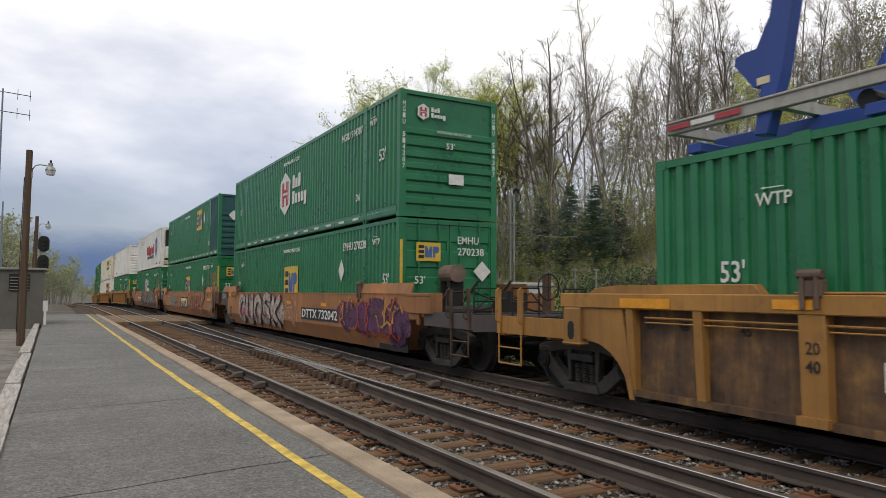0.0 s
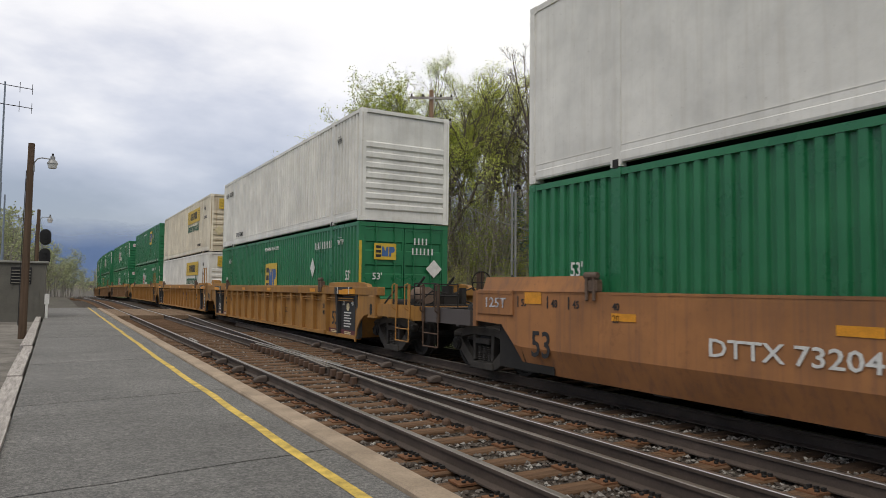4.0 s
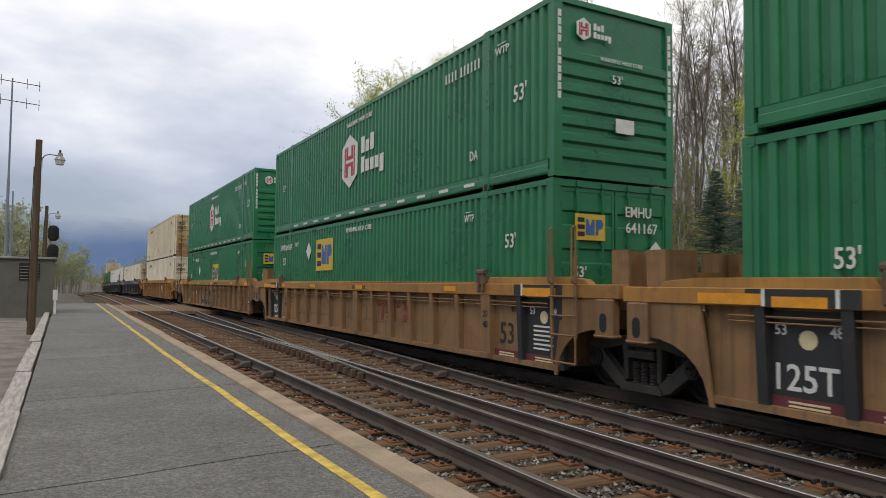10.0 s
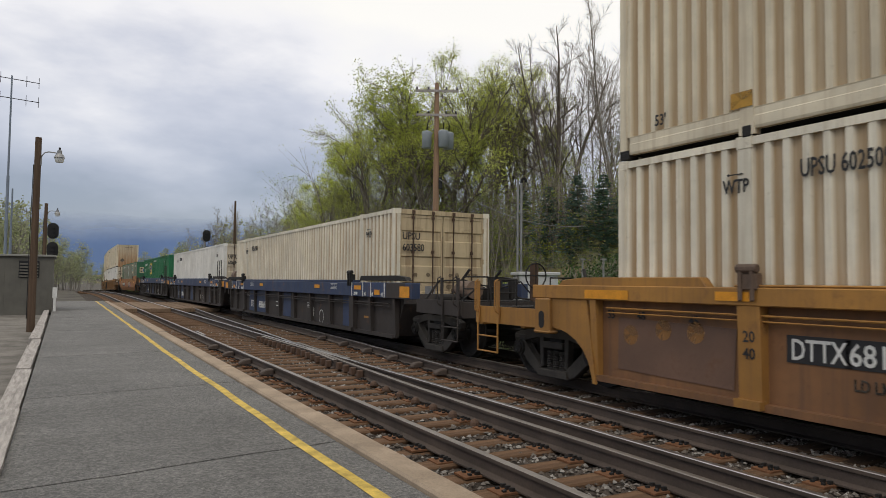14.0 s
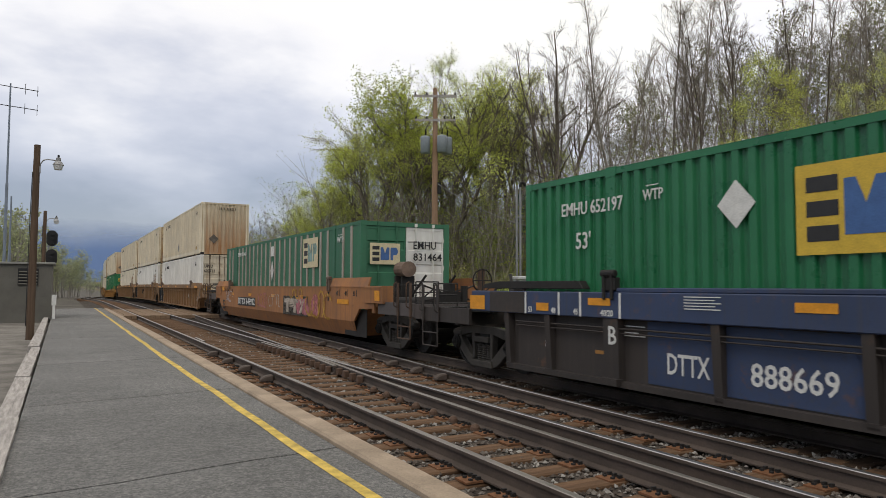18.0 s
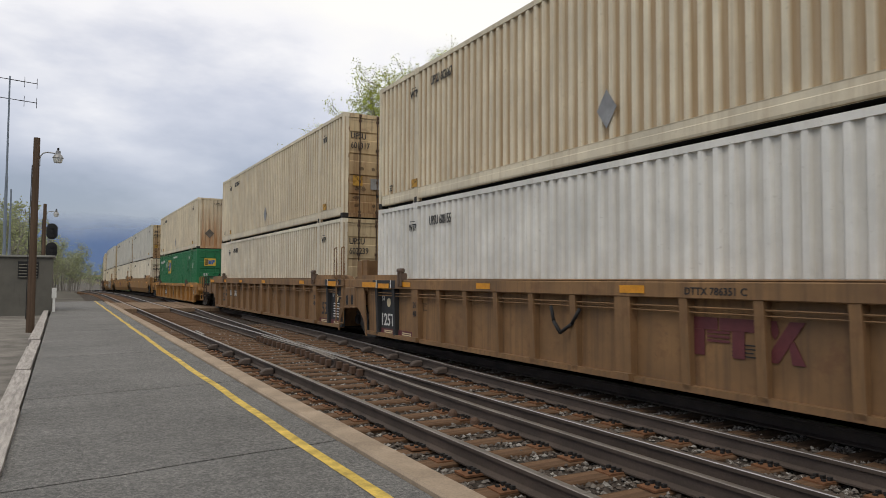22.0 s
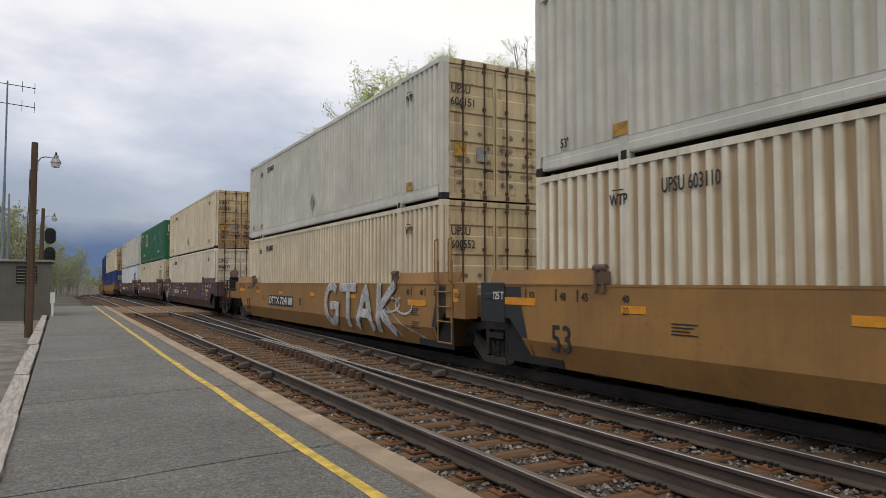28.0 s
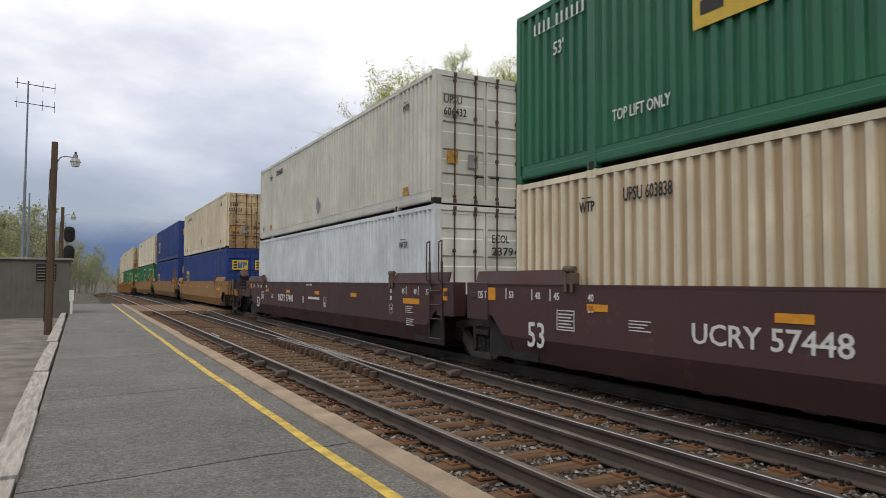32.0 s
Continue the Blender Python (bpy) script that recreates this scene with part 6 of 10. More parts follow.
def patches(key, seed, w, h, n, zc=None):
    """Soft-edged sprayed patches of an uneven outline."""
    def build(bm):
        r = random.Random(seed)
        for k in range(n):
            cx, cy = -w / 2 + w * (k + 0.5) / n + r.uniform(-0.1, 0.1), r.uniform(-0.1, 0.1) * h
            rx, ry, ph = w / n * r.uniform(0.5, 0.75), h * r.uniform(0.3, 0.46), r.uniform(0, 6)
            ring = []
            for j, f in enumerate((1.0, 0.66, 0.33)):
                row = []
                for i in range(18):
                    a = i * math.tau / 18
                    q = f * (1 + 0.16 * math.sin(3 * a + ph) + 0.09 * math.sin(7 * a + 2 * ph))
                    ex, ey = cx + rx * q * math.cos(a), max(-h / 2, min(h / 2, cy + ry * q * math.sin(a)))
                    z = 0.0015 * k
                    if zc is not None and zc + ey < 0.60:
                        z -= min(0.17, (0.60 - zc - ey) * 0.43)
                    row.append(bm.verts.new((ex, ey, z)))
                ring.append(row)
            for u, v in zip(ring, ring[1:]):
                for i in range(18):
                    bm.faces.new((u[i], u[(i + 1) % 18], v[(i + 1) % 18], v[i]))
            bm.faces.new(ring[-1])
    return shared("patches " + key, build, MARK_WHITE)


def graffiti(car, kind, x):
    def put(me, mat, y, z, lift=0.0, label="sprayed graffiti strokes"):
        part("graffiti", me, mat, car, label, at=on_side(y, z, x - lift))
    if kind == "purple":
        z = 0.86
        put(patches("py", 6, 3.9, 1.12, 4, z), MARK_PURPLE, -6.95, z, 0.0, "dark purple sprayed ground")
        put(scrawl("py2", 4, 3.7, 0.95, 0.055, 6, z, 0.06), MARK_REDSPRAY, -6.95, z, 0.016)
        put(scrawl("py3", 7, 1.0, 0.8, 0.05, 3, z, 0.08), MARK_OCHRE, -5.5, z + 0.15, 0.03)
        put(scrawl("py4", 12, 1.4, 0.6, 0.06, 3, z, 0.08), MARK_OCHRE, -8.1, z + 0.1, 0.03)
        put(patches("wp", 8, 6.0, 1.04, 6, z), MARK_CREAMSPRAY, 3.0, z, 0.0, "pale sprayed ground")
        put(patches("pk", 19, 4.4, 0.5, 3, z - 0.2), MARK_PINK, 3.6, z - 0.2, 0.012)
        bold_piece(car, "w", "cuosk", 9, x - 0.014, 3.0, z, 5.8, 0.92, 0.26, MARK_CREAMSPRAY, MARK_PURPLE, 0.045, 0.1, True)
        put(scrawl("w5", 10, 5.4, 0.9, 0.022, 7, z), MARK_BLACK, 3.0, z, 0.06)
        put(scrawl("w2", 11, 1.0, 0.34, 0.022, 6), MARK_CREAMSPRAY, -0.45, 1.10)
        put(scrawl("w3", 16, 0.9, 0.34, 0.022, 6), MARK_CREAMSPRAY, -0.6, 0.78)
        put(scrawl("w4", 18, 0.5, 1.0, 0.02, 4), MARK_CREAMSPRAY, -1.2, 0.86)
    elif kind == "bubble":
        bold_piece(car, "b", "wupe", 13, x, 3.5, 0.88, 3.2, 0.72, 0.10, MARK_TEAL, MARK_GREYTAN, 0.03, 0.1, True)
        bold_piece(car, "c", "zozpk", 17, x, -4.0, 0.84, 4.5, 0.86, 0.17, MARK_REDBROWN, MARK_CREAMSPRAY, 0.022, 0.12, True)
        put(scrawl("c2", 15, 0.6, 0.9, 0.035, 4), MARK_TEAL, -7.6, 0.87)
    elif kind == "grey":
        z = 0.84
        put(patches("gp", 22, 9.4, 1.02, 8, z), MARK_GREYTAN, -2.4, z, 0.0, "grey sprayed ground")
        bold_piece(car, "g", "zuneuown", 23, x - 0.012, -2.4, z, 8.9, 0.92, 0.20, MARK_SPRAYGREY, MARK_BLACK, 0.028, 0.12, True)
        put(scrawl("g2", 24, 8.2, 0.7, 0.016, 11, z), MARK_BLACK, -2.4, z, 0.06)
    elif kind == "silver":
        bold_piece(car, "s", "gtak", 33, x, -4.1, 0.86, 4.7, 1.0, 0.19, MARK_SILVER, MARK_WHITE, 0.014, 0.06, True)
        put(scrawl("s2", 35, 1.6, 0.5, 0.05, 2), MARK_SILVER, -6.4, 1.02, 0.01)
        part("graffiti", shared("long tail", lambda bm: (ribbon(bm, [(-0.9, 0.2), (0.1, -0.25), (1.1, -0.48)], 0.03, 0.0, 0.84), ribbon(bm, [(-0.9, 0.12), (-0.1, -0.5)], 0.05, 0.004, 0.84)), MARK_WHITE), MARK_SILVER, car, at=on_side(-6.6, 0.84, x))
    elif kind == "mixed":
        put(patches("m2", 44, 1.9, 0.8, 3, 0.9), MARK_PINK, -4.4, 0.9)
        put(scrawl("m1", 43, 2.1, 0.9, 0.075, 4, 0.95), MARK_OCHRE, -5.5, 0.95, 0.012)
        put(scrawl("m0", 49, 1.3, 0.35, 0.06, 4), MARK_OCHRE, -3.3, 1.24)
        put(scrawl("m3", 45, 1.4, 0.6, 0.045, 5), MARK_PINK, 0.9, 0.95)
        put(scrawl("m4", 46, 1.5, 0.6, 0.035, 6), MARK_CREAMSPRAY, -0.9, 0.98)
        put(scrawl("m5", 47, 1.2, 0.6, 0.035, 5), MARK_SILVER, 6.4, 1.05)
    elif kind == "tag":
        put(scrawl("t1", 53, 1.2, 0.8, 0.03, 5), MARK_SILVER, 4.0, 0.93)
        put(scrawl("t2", 54, 0.7, 0.3, 0.03, 3), MARK_SILVER, 1.8, 1.25)
    elif kind == "dark":
        put(scrawl("d1", 63, 3.0, 0.6, 0.016, 8), MARK_GRIME, -0.8, 0.78)
        put(scrawl("d2", 64, 2.8, 0.5, 0.016, 7), MARK_GRIME, 3.4, 0.75)
    elif kind == "outline":
        bold_piece(car, "lo", "lont", 73, x, 0.55, 0.74, 4.3, 0.72, 0.24, MARK_GRIME, MARK_CHALK, 0.026, 0.0)


MARK_TOUCHUP = sprayed("orange_touch_up", (0.30, 0.145, 0.045), 0.6)
MARK_SPRAYGREY = sprayed("grey_spray", (0.34, 0.31, 0.27), 0.80)
MARK_GREASE = sprayed("grease_stain", (0.06, 0.036, 0.022), 0.55)
MARK_GRIME = sprayed("dark_sprayed_fill", (0.055, 0.046, 0.036), 0.85)
MARK_CHALK = sprayed("chalk_white", (0.50, 0.50, 0.47), 0.90)


def sign_panel(car, y, z, w, n, x, mat=None, gap=4):
    if mat:
        part("number_panel", plate_mesh("np %.2f" % w, [rect(-w / 2, w / 2, -0.17, 0.17)]), mat, car, at=on_side(y, z, x))
    if isinstance(n, str):
        fitted(n, w * 0.94, 0.20 if w < 2.6 else 0.24, MARK_WHITE, car, on_side(y, z - 0.11, x - 0.006))
    else:
        bars(n, min(0.21, w / 8.2), MARK_WHITE, car, on_side(y, z - 0.105, x - 0.006), gap, "car_number_bars")


def bay_sign(car, n, y1, y2, z, mat=None, h=0.21):
    """The mark and the number of a car in two neighbouring bays."""
    x = car["front_x"]
    for body, y, w in ((n[:4], y1, 0.57), (n[5:], y2, 0.76)):
        if mat:
            part("number_panel", plate_mesh("bay panel %.2f" % w, [rect(-w / 2 - 0.05, w / 2 + 0.05, -0.14, 0.14)]), mat, car, at=on_side(y, z, x))
        fitted(body, w, h, MARK_WHITE, car, on_side(y, z - h / 2, x - 0.006))


def well_car(style, mat, label, first, last, chord_mat=None, gf="", marks=True, signs=False, stained=None, low=1.0, shift=0.0):
    """One well of an articulated car. It leads with -y. first, last: at a coupler."""
    c = thing("well_car", label, "railway car", "wells of the train")
    cm = chord_mat or mat
    ends = (Matrix(), MIRROR_Y)
    inset = 0.44 if mat in (CAR_YELLOW, CAR_SOOT) else 0.0
    py = 6.12 if style == "ribbed" else 6.35 - inset
    if style == "smooth":
        me, eb, hg = shared("smooth_side", smooth_side, CAR_RUST), shared("long_end_box", long_end_box, CAR_RUST, bevel=0.015) if mat is CAR_RUST else shared("end_box", end_box, CAR_RUST, bevel=0.015), shared("high_guide", high_guide, CAR_RUST)
        for rz in (0, 180):
            m = pose(0, 0, 0, 0, 0, rz)
            part("side_plate", me, mat, c, at=m)
            for my in ends:
                if (first if (rz == 0) == (my == Matrix()) else last):
                    # the longer coupler end: the squared box sits further out
                    part("side_extension", shared("side_extension", lambda bm: box(bm, -CX + 0.002, -CX + 0.05, -9.45, -9.35, 0.85, TOP - 0.002), CAR_RUST), mat, c, at=m @ my)
                    part("end_box", eb, mat, c, at=m @ my @ pose(0, -0.75 if first and (rz == 0) == (my == Matrix()) else 0, 0))
                    part("guide_flange", hg, mat, c, at=m @ my)
                    continue
                part("end_box", eb, CAR_GREY if mat is CAR_RUST else CAR_BLACK if mat is CAR_TAN and my == MIRROR_Y and not last else mat, c, at=m @ my)
                part("guide_flange", hg, mat, c, at=m @ my)
        if mat in (CAR_RUST, CAR_TAN):
            ep = shared("end patch", lambda bm: prism(bm, [(-9.33, 0.96), (-8.56, 0.93), (-8.20, 0.63), (-8.04, 0.62), (-8.20, 1.10), (-8.22, 1.43), (-9.33, 1.43)], -CX - 0.006, -CX - 0.002, "x"), CAR_GREY)
            for cut, m in ((first, Matrix()), (last, MIRROR_Y)):
                if not cut:
                    part("repaint_patch", ep, CAR_GREY if mat is CAR_RUST else CAR_BLACK, c, "dark repainted end of the side", at=m)
        ip = shared("inner_plate", lambda bm: box(bm, -CX + 0.11, -CX + 0.13, -8.75, -7.3, 0.22, 0.9), STEEL_DARK)
        for m in (Matrix(), MIRROR_X, MIRROR_Y, MIRROR_X @ MIRROR_Y):
            part("inner_plate", ip, None, c, at=m)
        fx = -CX - 0.006
    else:
        rp, ch, ri, hr, ef = shared("side_sheet", ribbed_panel, CAR_YELLOW), shared("top_chord", chord, CAR_YELLOW, bevel=0.012), shared("rib", rib, CAR_YELLOW), shared("hose_rail", hose_rail, CAR_YELLOW), shared("end_fender", end_fender, CAR_YELLOW)
        wp, gfm = shared("wide_post", wide_post, CAR_YELLOW), shared("guide_flange", guide_flange, CAR_YELLOW, bevel=0.01)
        n = 7 if style == "wide" else 12
        for rz in (0, 180):
            m = pose(0, 0, 0, 0, 0, rz) @ Matrix.Diagonal((1, 1, low, 1))
            sh = part("side_sheet", rp, stained or mat, c, at=m)
            soot = mat is CAR_SOOT
            part("top_chord", shared("deep_chord", deep_chord, CAR_BLUE, bevel=0.012) if soot else ch, cm, c, at=m)
            part("pipe", hr, mat, c, at=m @ pose(0, 0, -0.23) if soot else m)
            for my in ends:
                part("guide_flange", gfm, STEEL_DARK if soot else cm, c, at=m @ my)
                if not soot:
                    part("end_fender", ef, mat, c, at=m @ my)
                    blk = part("end_block", shared("end_block", end_block, CAR_YELLOW, bevel=0.02), mat, c, at=m @ my)
                    part("block_eye", shared("block_eye", block_eye, BLACK), None, blk)
            ys = [-py + 2 * py * i / n + (shift if not rz else -shift) for i in range(1, n)]
            if rz:
                # the ribs of the far side in one piece
                far = part("rib_row", shared("rib row %s %.2f %.2f" % (style, py, shift), lambda bm: [rib(bm, y) for y in ys], CAR_YELLOW), mat, sh)
                tagged(far, "ribs of the far side", kind="stuff")
            else:
                for i, y in enumerate(ys):
                    wide = style == "ribbed" and mat is CAR_BROWN and i == 5
                    part("post" if wide else "rib", wp if wide else ri, mat, sh, at=pose(0, y, 0))
            for y in (-py, py):
                part("post", wp, mat, sh, at=pose(0, y + (shift if not rz else -shift), 0))
            short = mat is CAR_BROWN and signs in (True, "rear")
            for y in (-8.47, -7.42 + 0.8 * inset, 6.80 if short else 7.30, 7.74 if short else 8.38):
                if stained is CAR_PANEL and y == 7.30:
                    continue
                part("rib", ri, CAR_BLACK if signs and rz == 0 and (signs is True or (y > 0) == (signs == "rear")) else mat, sh, at=pose(0, y, 0))
        fx = -CX + 0.144
    lc = shared("locator", locator, STEEL_RUST, bevel=0.015)
    for m in (Matrix(), MIRROR_Y, MIRROR_X, MIRROR_X @ MIRROR_Y):
        part("locator", lc, STEEL_DARK if mat is CAR_SOOT else LOCATOR_STEEL, c, at=m @ pose(-CX + 0.02, -6.34 + inset, TOP * low + 0.02))
    part("well_floor", shared("well_floor", well_floor, STEEL_DARK), None, c)
    for m in ends:
        part("bulkhead", shared("bulkhead", bulkhead, CAR_RUST), mat, c, at=m)
    truck(c, -TRUCK_Y)
    if last:
        truck(c, TRUCK_Y)
    for end, m in ((first, Matrix()), (last, MIRROR_Y)):
        if end:
            em = CAR_GREY if mat is CAR_RUST else mat
            part("coupler_deck", shared("long_deck", long_deck, CAR_RUST), em, c, at=m)
            part("walkway", shared("walkway", walkway, STEEL_DARK), None, c, at=m)
            part("coupler", shared("coupler", coupler, STEEL_RUST), None, c, at=m)
            part("corner_stair", shared("corner_stair", corner_stair, STEEL_RUST), STEEL_RUST if mat in (CAR_RUST, CAR_BROWN, CAR_TAN) else em, c, at=m)
            part("corner_stair", shared("corner_stair", corner_stair, STEEL_RUST), STEEL_RUST if mat in (CAR_RUST, CAR_BROWN, CAR_TAN) else em, c, at=m @ MIRROR_X)
            part("brake_valve", shared("valve_gear", valve_gear, STEEL_DARK), None, c, at=m @ pose(0.1, -10.3, 1.08))
            for hx, hy in ((-0.9, -10.0), (0.55, -9.7), (-0.2, -9.6)):
                part("air_reservoir", shared("reservoir", lambda bm: lathe(bm, [(-0.32, 0.04), (-0.30, 0.11), (0.30, 0.11), (0.32, 0.04)], "x", 12), STEEL_DARK), None, c, at=m @ pose(hx, hy, 1.12))
            part("hand_rail", shared("hand_rail", hand_rail, STEEL_DARK), None, c, at=m)
            part("hand_rail", shared("hand_rail", hand_rail, STEEL_DARK), None, c, at=m @ MIRROR_X)
            part("air_pipe", shared("air_pipe", air_pipe, STEEL_DARK), None, c, at=m)
            part("lever", shared("lever", lever, STEEL_DARK), None, c, at=m)
            part("lever", shared("lever", lever, STEEL_DARK), None, c, at=m @ pose(0.8, 0, 0))
            if m == Matrix():
                part("brake_cylinder", shared("brake_gear", brake_gear, BROWN_TANK), None, c, "weathered brown brake cylinder", at=pose(-0.55, *((-9.1, 1.90) if style == "smooth" else (-10.15, 1.32))) @ Matrix.Rotation(radians(82), 4, "Z"))
                dy = 0.0 if style == "smooth" else -1.05
                for y in (-9.30, -8.94):
                    part("cylinder_cradle", shared("cradle %.2f" % (0 if dy else y), lambda bm: box(bm, -0.72, -0.38, -0.04, 0.04, 1.06, 1.74 if not dy else 1.16), STEEL_DARK), None, c, at=pose(0, y + dy, 0))
                part("brake_wheel", shared("brake_wheel", brake_wheel, STEEL_DARK), None, c, at=pose(0.35, -11.3, 1.62))
                bm_post = shared("brake_stand", lambda bm: box(bm, 0.29, 0.41, -11.30, -11.18, 1.1, 1.85), STEEL_RUST)
                part("brake_stand", bm_post, None, c)
        else:
            part("end_deck", shared("end_deck", platform_deck, CAR_RUST), mat, c, at=m)
            if style == "ribbed":
                for mx in (Matrix(), MIRROR_X):
                    part("bridge_stand", shared("tall_stand", tall_stand, CAR_RUST) if mat is CAR_BROWN else shared("bridge_stand", bridge_stand, CAR_RUST), mat, c, at=m @ mx)
            if m == Matrix():
                part("ladder", shared("ladder", ladder, STEEL_RUST), mat, c, at=pose(-CX - 0.05, -8.66, 0))
                if mat is CAR_SOOT:
                    part("brake_cylinder", shared("brake_gear", brake_gear, BROWN_TANK), None, c, "weathered brown brake cylinder", at=pose(-0.9, -9.2, 1.65) @ Matrix.Rotation(radians(86), 4, "Z") @ Matrix.Scale(1.1, 4))
                    part("cylinder_cradle", shared("soot cradle", lambda bm: (box(bm, -1.08, -0.72, -9.50, -9.42, 1.2, 1.5), box(bm, -1.08, -0.72, -9.0, -8.92, 1.2, 1.5), box(bm, -1.3, 1.3, -9.6, -8.6, 1.14, 1.20)), STEEL_DARK), None, c)
            else:
                br = shared("bridge_plate", lambda bm: (box(bm, -0.9, 0.9, -9.75, -9.25, 1.30, 1.36), box(bm, -0.85, -0.7, -9.7, -9.55, 1.2, 1.68), box(bm, -0.85, 0.2, -9.7, -9.55, 1.60, 1.70)), CAR_RUST)
                part("bridge_plate", br, cm, c, at=m)
    wm = MARK_BLACK if mat in (CAR_YELLOW, CAR_TAN, CAR_BROWN, CAR_RUST) else MARK_WHITE
    if mat is CAR_RUST and style == "smooth" and not (first and last):
        fitted("125T", 0.60, 0.16, MARK_SILVER, c, on_side(8.70, 1.20, -CX - 0.036))
    if marks:
        smooth = style == "smooth"
        px = fx if smooth else -CX + 0.018
        if smooth:
            words("53", 0.56, wm, c, on_side(7.48 if mat is CAR_RUST else 7.2, 0.48, fx), 0.9)
            tick = plate_mesh("length tick", [rect(-0.012, 0.012, -0.02, 0.16)])
            for y, body in ((7.92, "53"), (7.16, "48"), (6.67, "45"), (-8.2, "53"), (-7.6, "48"), (-6.98, "45")):
                words(body, 0.16, wm, c, on_side(y, 1.24, fx), 0.9)
                part("length_tick", tick, wm, c, at=on_side(y + (0.16 if y > 0 else -0.16), 1.24, fx))
            if mat is not CAR_RUST and not last:
                fitted("125 T", 0.30, 0.13, MARK_WHITE, c, on_side(8.83, 1.22, -CX - 0.036))
            for y in (5.87, -6.28):
                words("40", 0.14, wm, c, on_side(y, 1.24, fx), 0.9)
                words("20", 0.14, wm, c, on_side(y, 1.08, fx), 0.9)
            if not first and mat is not CAR_RUST or last:
                part("end_reflector", plate_mesh("reflector d", [rect(-0.14, 0.14, -0.12, 0.12)]), MARK_ORANGE, c, at=on_side(-9.0 if not first else -9.7, 1.26, -CX - 0.035))
        else:
            for sg in () if mat is CAR_SOOT else (-1, 1):
                if style != "wide" and not (sg > 0 and (mat is CAR_YELLOW or signs in (True, "rear"))):
                    words("53", 0.50, wm, c, on_side(sg * (6.92 - 0.6 * inset), 0.50, fx), 0.9)
                words("20", 0.17, wm, c, on_side(sg * py + shift, 0.92, px), 0.9)
                words("40", 0.17, wm, c, on_side(sg * py + shift, 0.74, px), 0.9)
                words("45", 0.17, wm, c, on_side(sg * (7.1 - inset * 0.8), 1.04, fx), 0.9)
                if signs is not True and not (signs == "rear" and sg > 0) and not (signs == "front" and sg < 0):
                    words("48", 0.16, wm, c, on_side(sg * 7.6, 1.06, fx), 0.9)
                    words("53", 0.16, wm, c, on_side(sg * 8.15, 1.06, fx), 0.9)
        if style == "wide" and stained is not CAR_STAIN:
            words("53", 0.40, wm, c, on_side(-2.48 if mat is CAR_SOOT else -5.45 if stained else 0.2, 0.70 if stained else 0.42, fx), 0.9)
            part("test_ring", shared("test ring", lambda bm: ribbon(bm, arc(0, 0, 0.19, 0.19, 0, 360, 20), 0.02, 0.0), MARK_WHITE), wm, c, at=on_side(-3.3, 0.45, fx))
        small = plate_mesh("reflector", [rect(-0.22, 0.22, -0.05, 0.05)])
        for y in ((5.73, 2.7, -0.6, -3.8) if smooth else (-6.4, -3.3, 3.0, 6.1) if mat is CAR_SOOT else (-5.2, -0.6, 3.0, 6.1)):
            part("reflector", small, MARK_ORANGE, c, at=on_side(y, 1.15 if smooth else 1.32 if mat is CAR_SOOT else 1.40 * low, -CX - 0.006))
        for y in ((-7.4,) if mat in (CAR_RUST, CAR_MAROON) else (-7.4, 8.24) if smooth else () if mat is CAR_SOOT else (-8.0, 9.05 if mat is CAR_BROWN and last else 8.1)):
            part("reflector", plate_mesh("reflector b", [rect(-0.42, 0.42, -0.06, 0.06)]), MARK_ORANGE, c, at=on_side(y, 1.08 if smooth and y < 0 else 1.20 if smooth else 1.38 * low, -CX - 0.008))
        if mat is CAR_MAROON and smooth:
            part("reflector", plate_mesh("reflector m", [rect(-0.13, 0.13, -0.11, 0.11)]), MARK_ORANGE, c, at=on_side(8.55, 1.30, -CX - 0.008))
        if mat is CAR_RUST:
            part("reflector", plate_mesh("reflector r", [rect(-0.21, 0.21, -0.09, 0.09)]), MARK_ORANGE, c, at=on_side(7.68, 1.37, -CX - 0.008))
        if signs not in (True, "front") and not smooth and mat is not CAR_SOOT:
            part("notice", plate_mesh("notice e", [rect(-0.18, 0.18, -0.15, 0.15)]), MARK_BLACK, c, at=on_side(-7.75, 0.72, fx))
            part("notice_lines", plate_mesh("notice lines", [rect(-0.14, 0.14, z, z + 0.02) for z in (-0.1, -0.05, 0.0, 0.05)]), MARK_WHITE, c, at=on_side(-7.75, 0.72, fx - 0.006))
            part("notice", plate_mesh("notice g", [rect(-0.09, 0.09, -0.11, 0.11)]), MARK_WHITE, c, at=on_side(-8.05, 0.6, fx))
        lines = plate_mesh("data lines", [rect(-0.2, 0.2 - 0.06 * (k % 3), -0.042 * k, -0.042 * k + 0.014) for k in range(4)])
        for y, z in (() if mat is CAR_RUST else ((-7.3, 0.95), (-7.35, 0.68), (4.9, 1.0)) if smooth else ((-2.2, 0.8),) if stained else ((5.6, 1.0), (-2.2, 0.8))):
            part("data_lines", lines, wm, c, "small stencilled data as plain lines", at=on_side(y, z, fx))
    if gf:
        graffiti(c, gf, fx - 0.008)
    c["front_x"], c["inset"], c["last"] = fx, inset, last
    if signs:
        end_sign(c, signs == "rear", signs == "front")
    return c


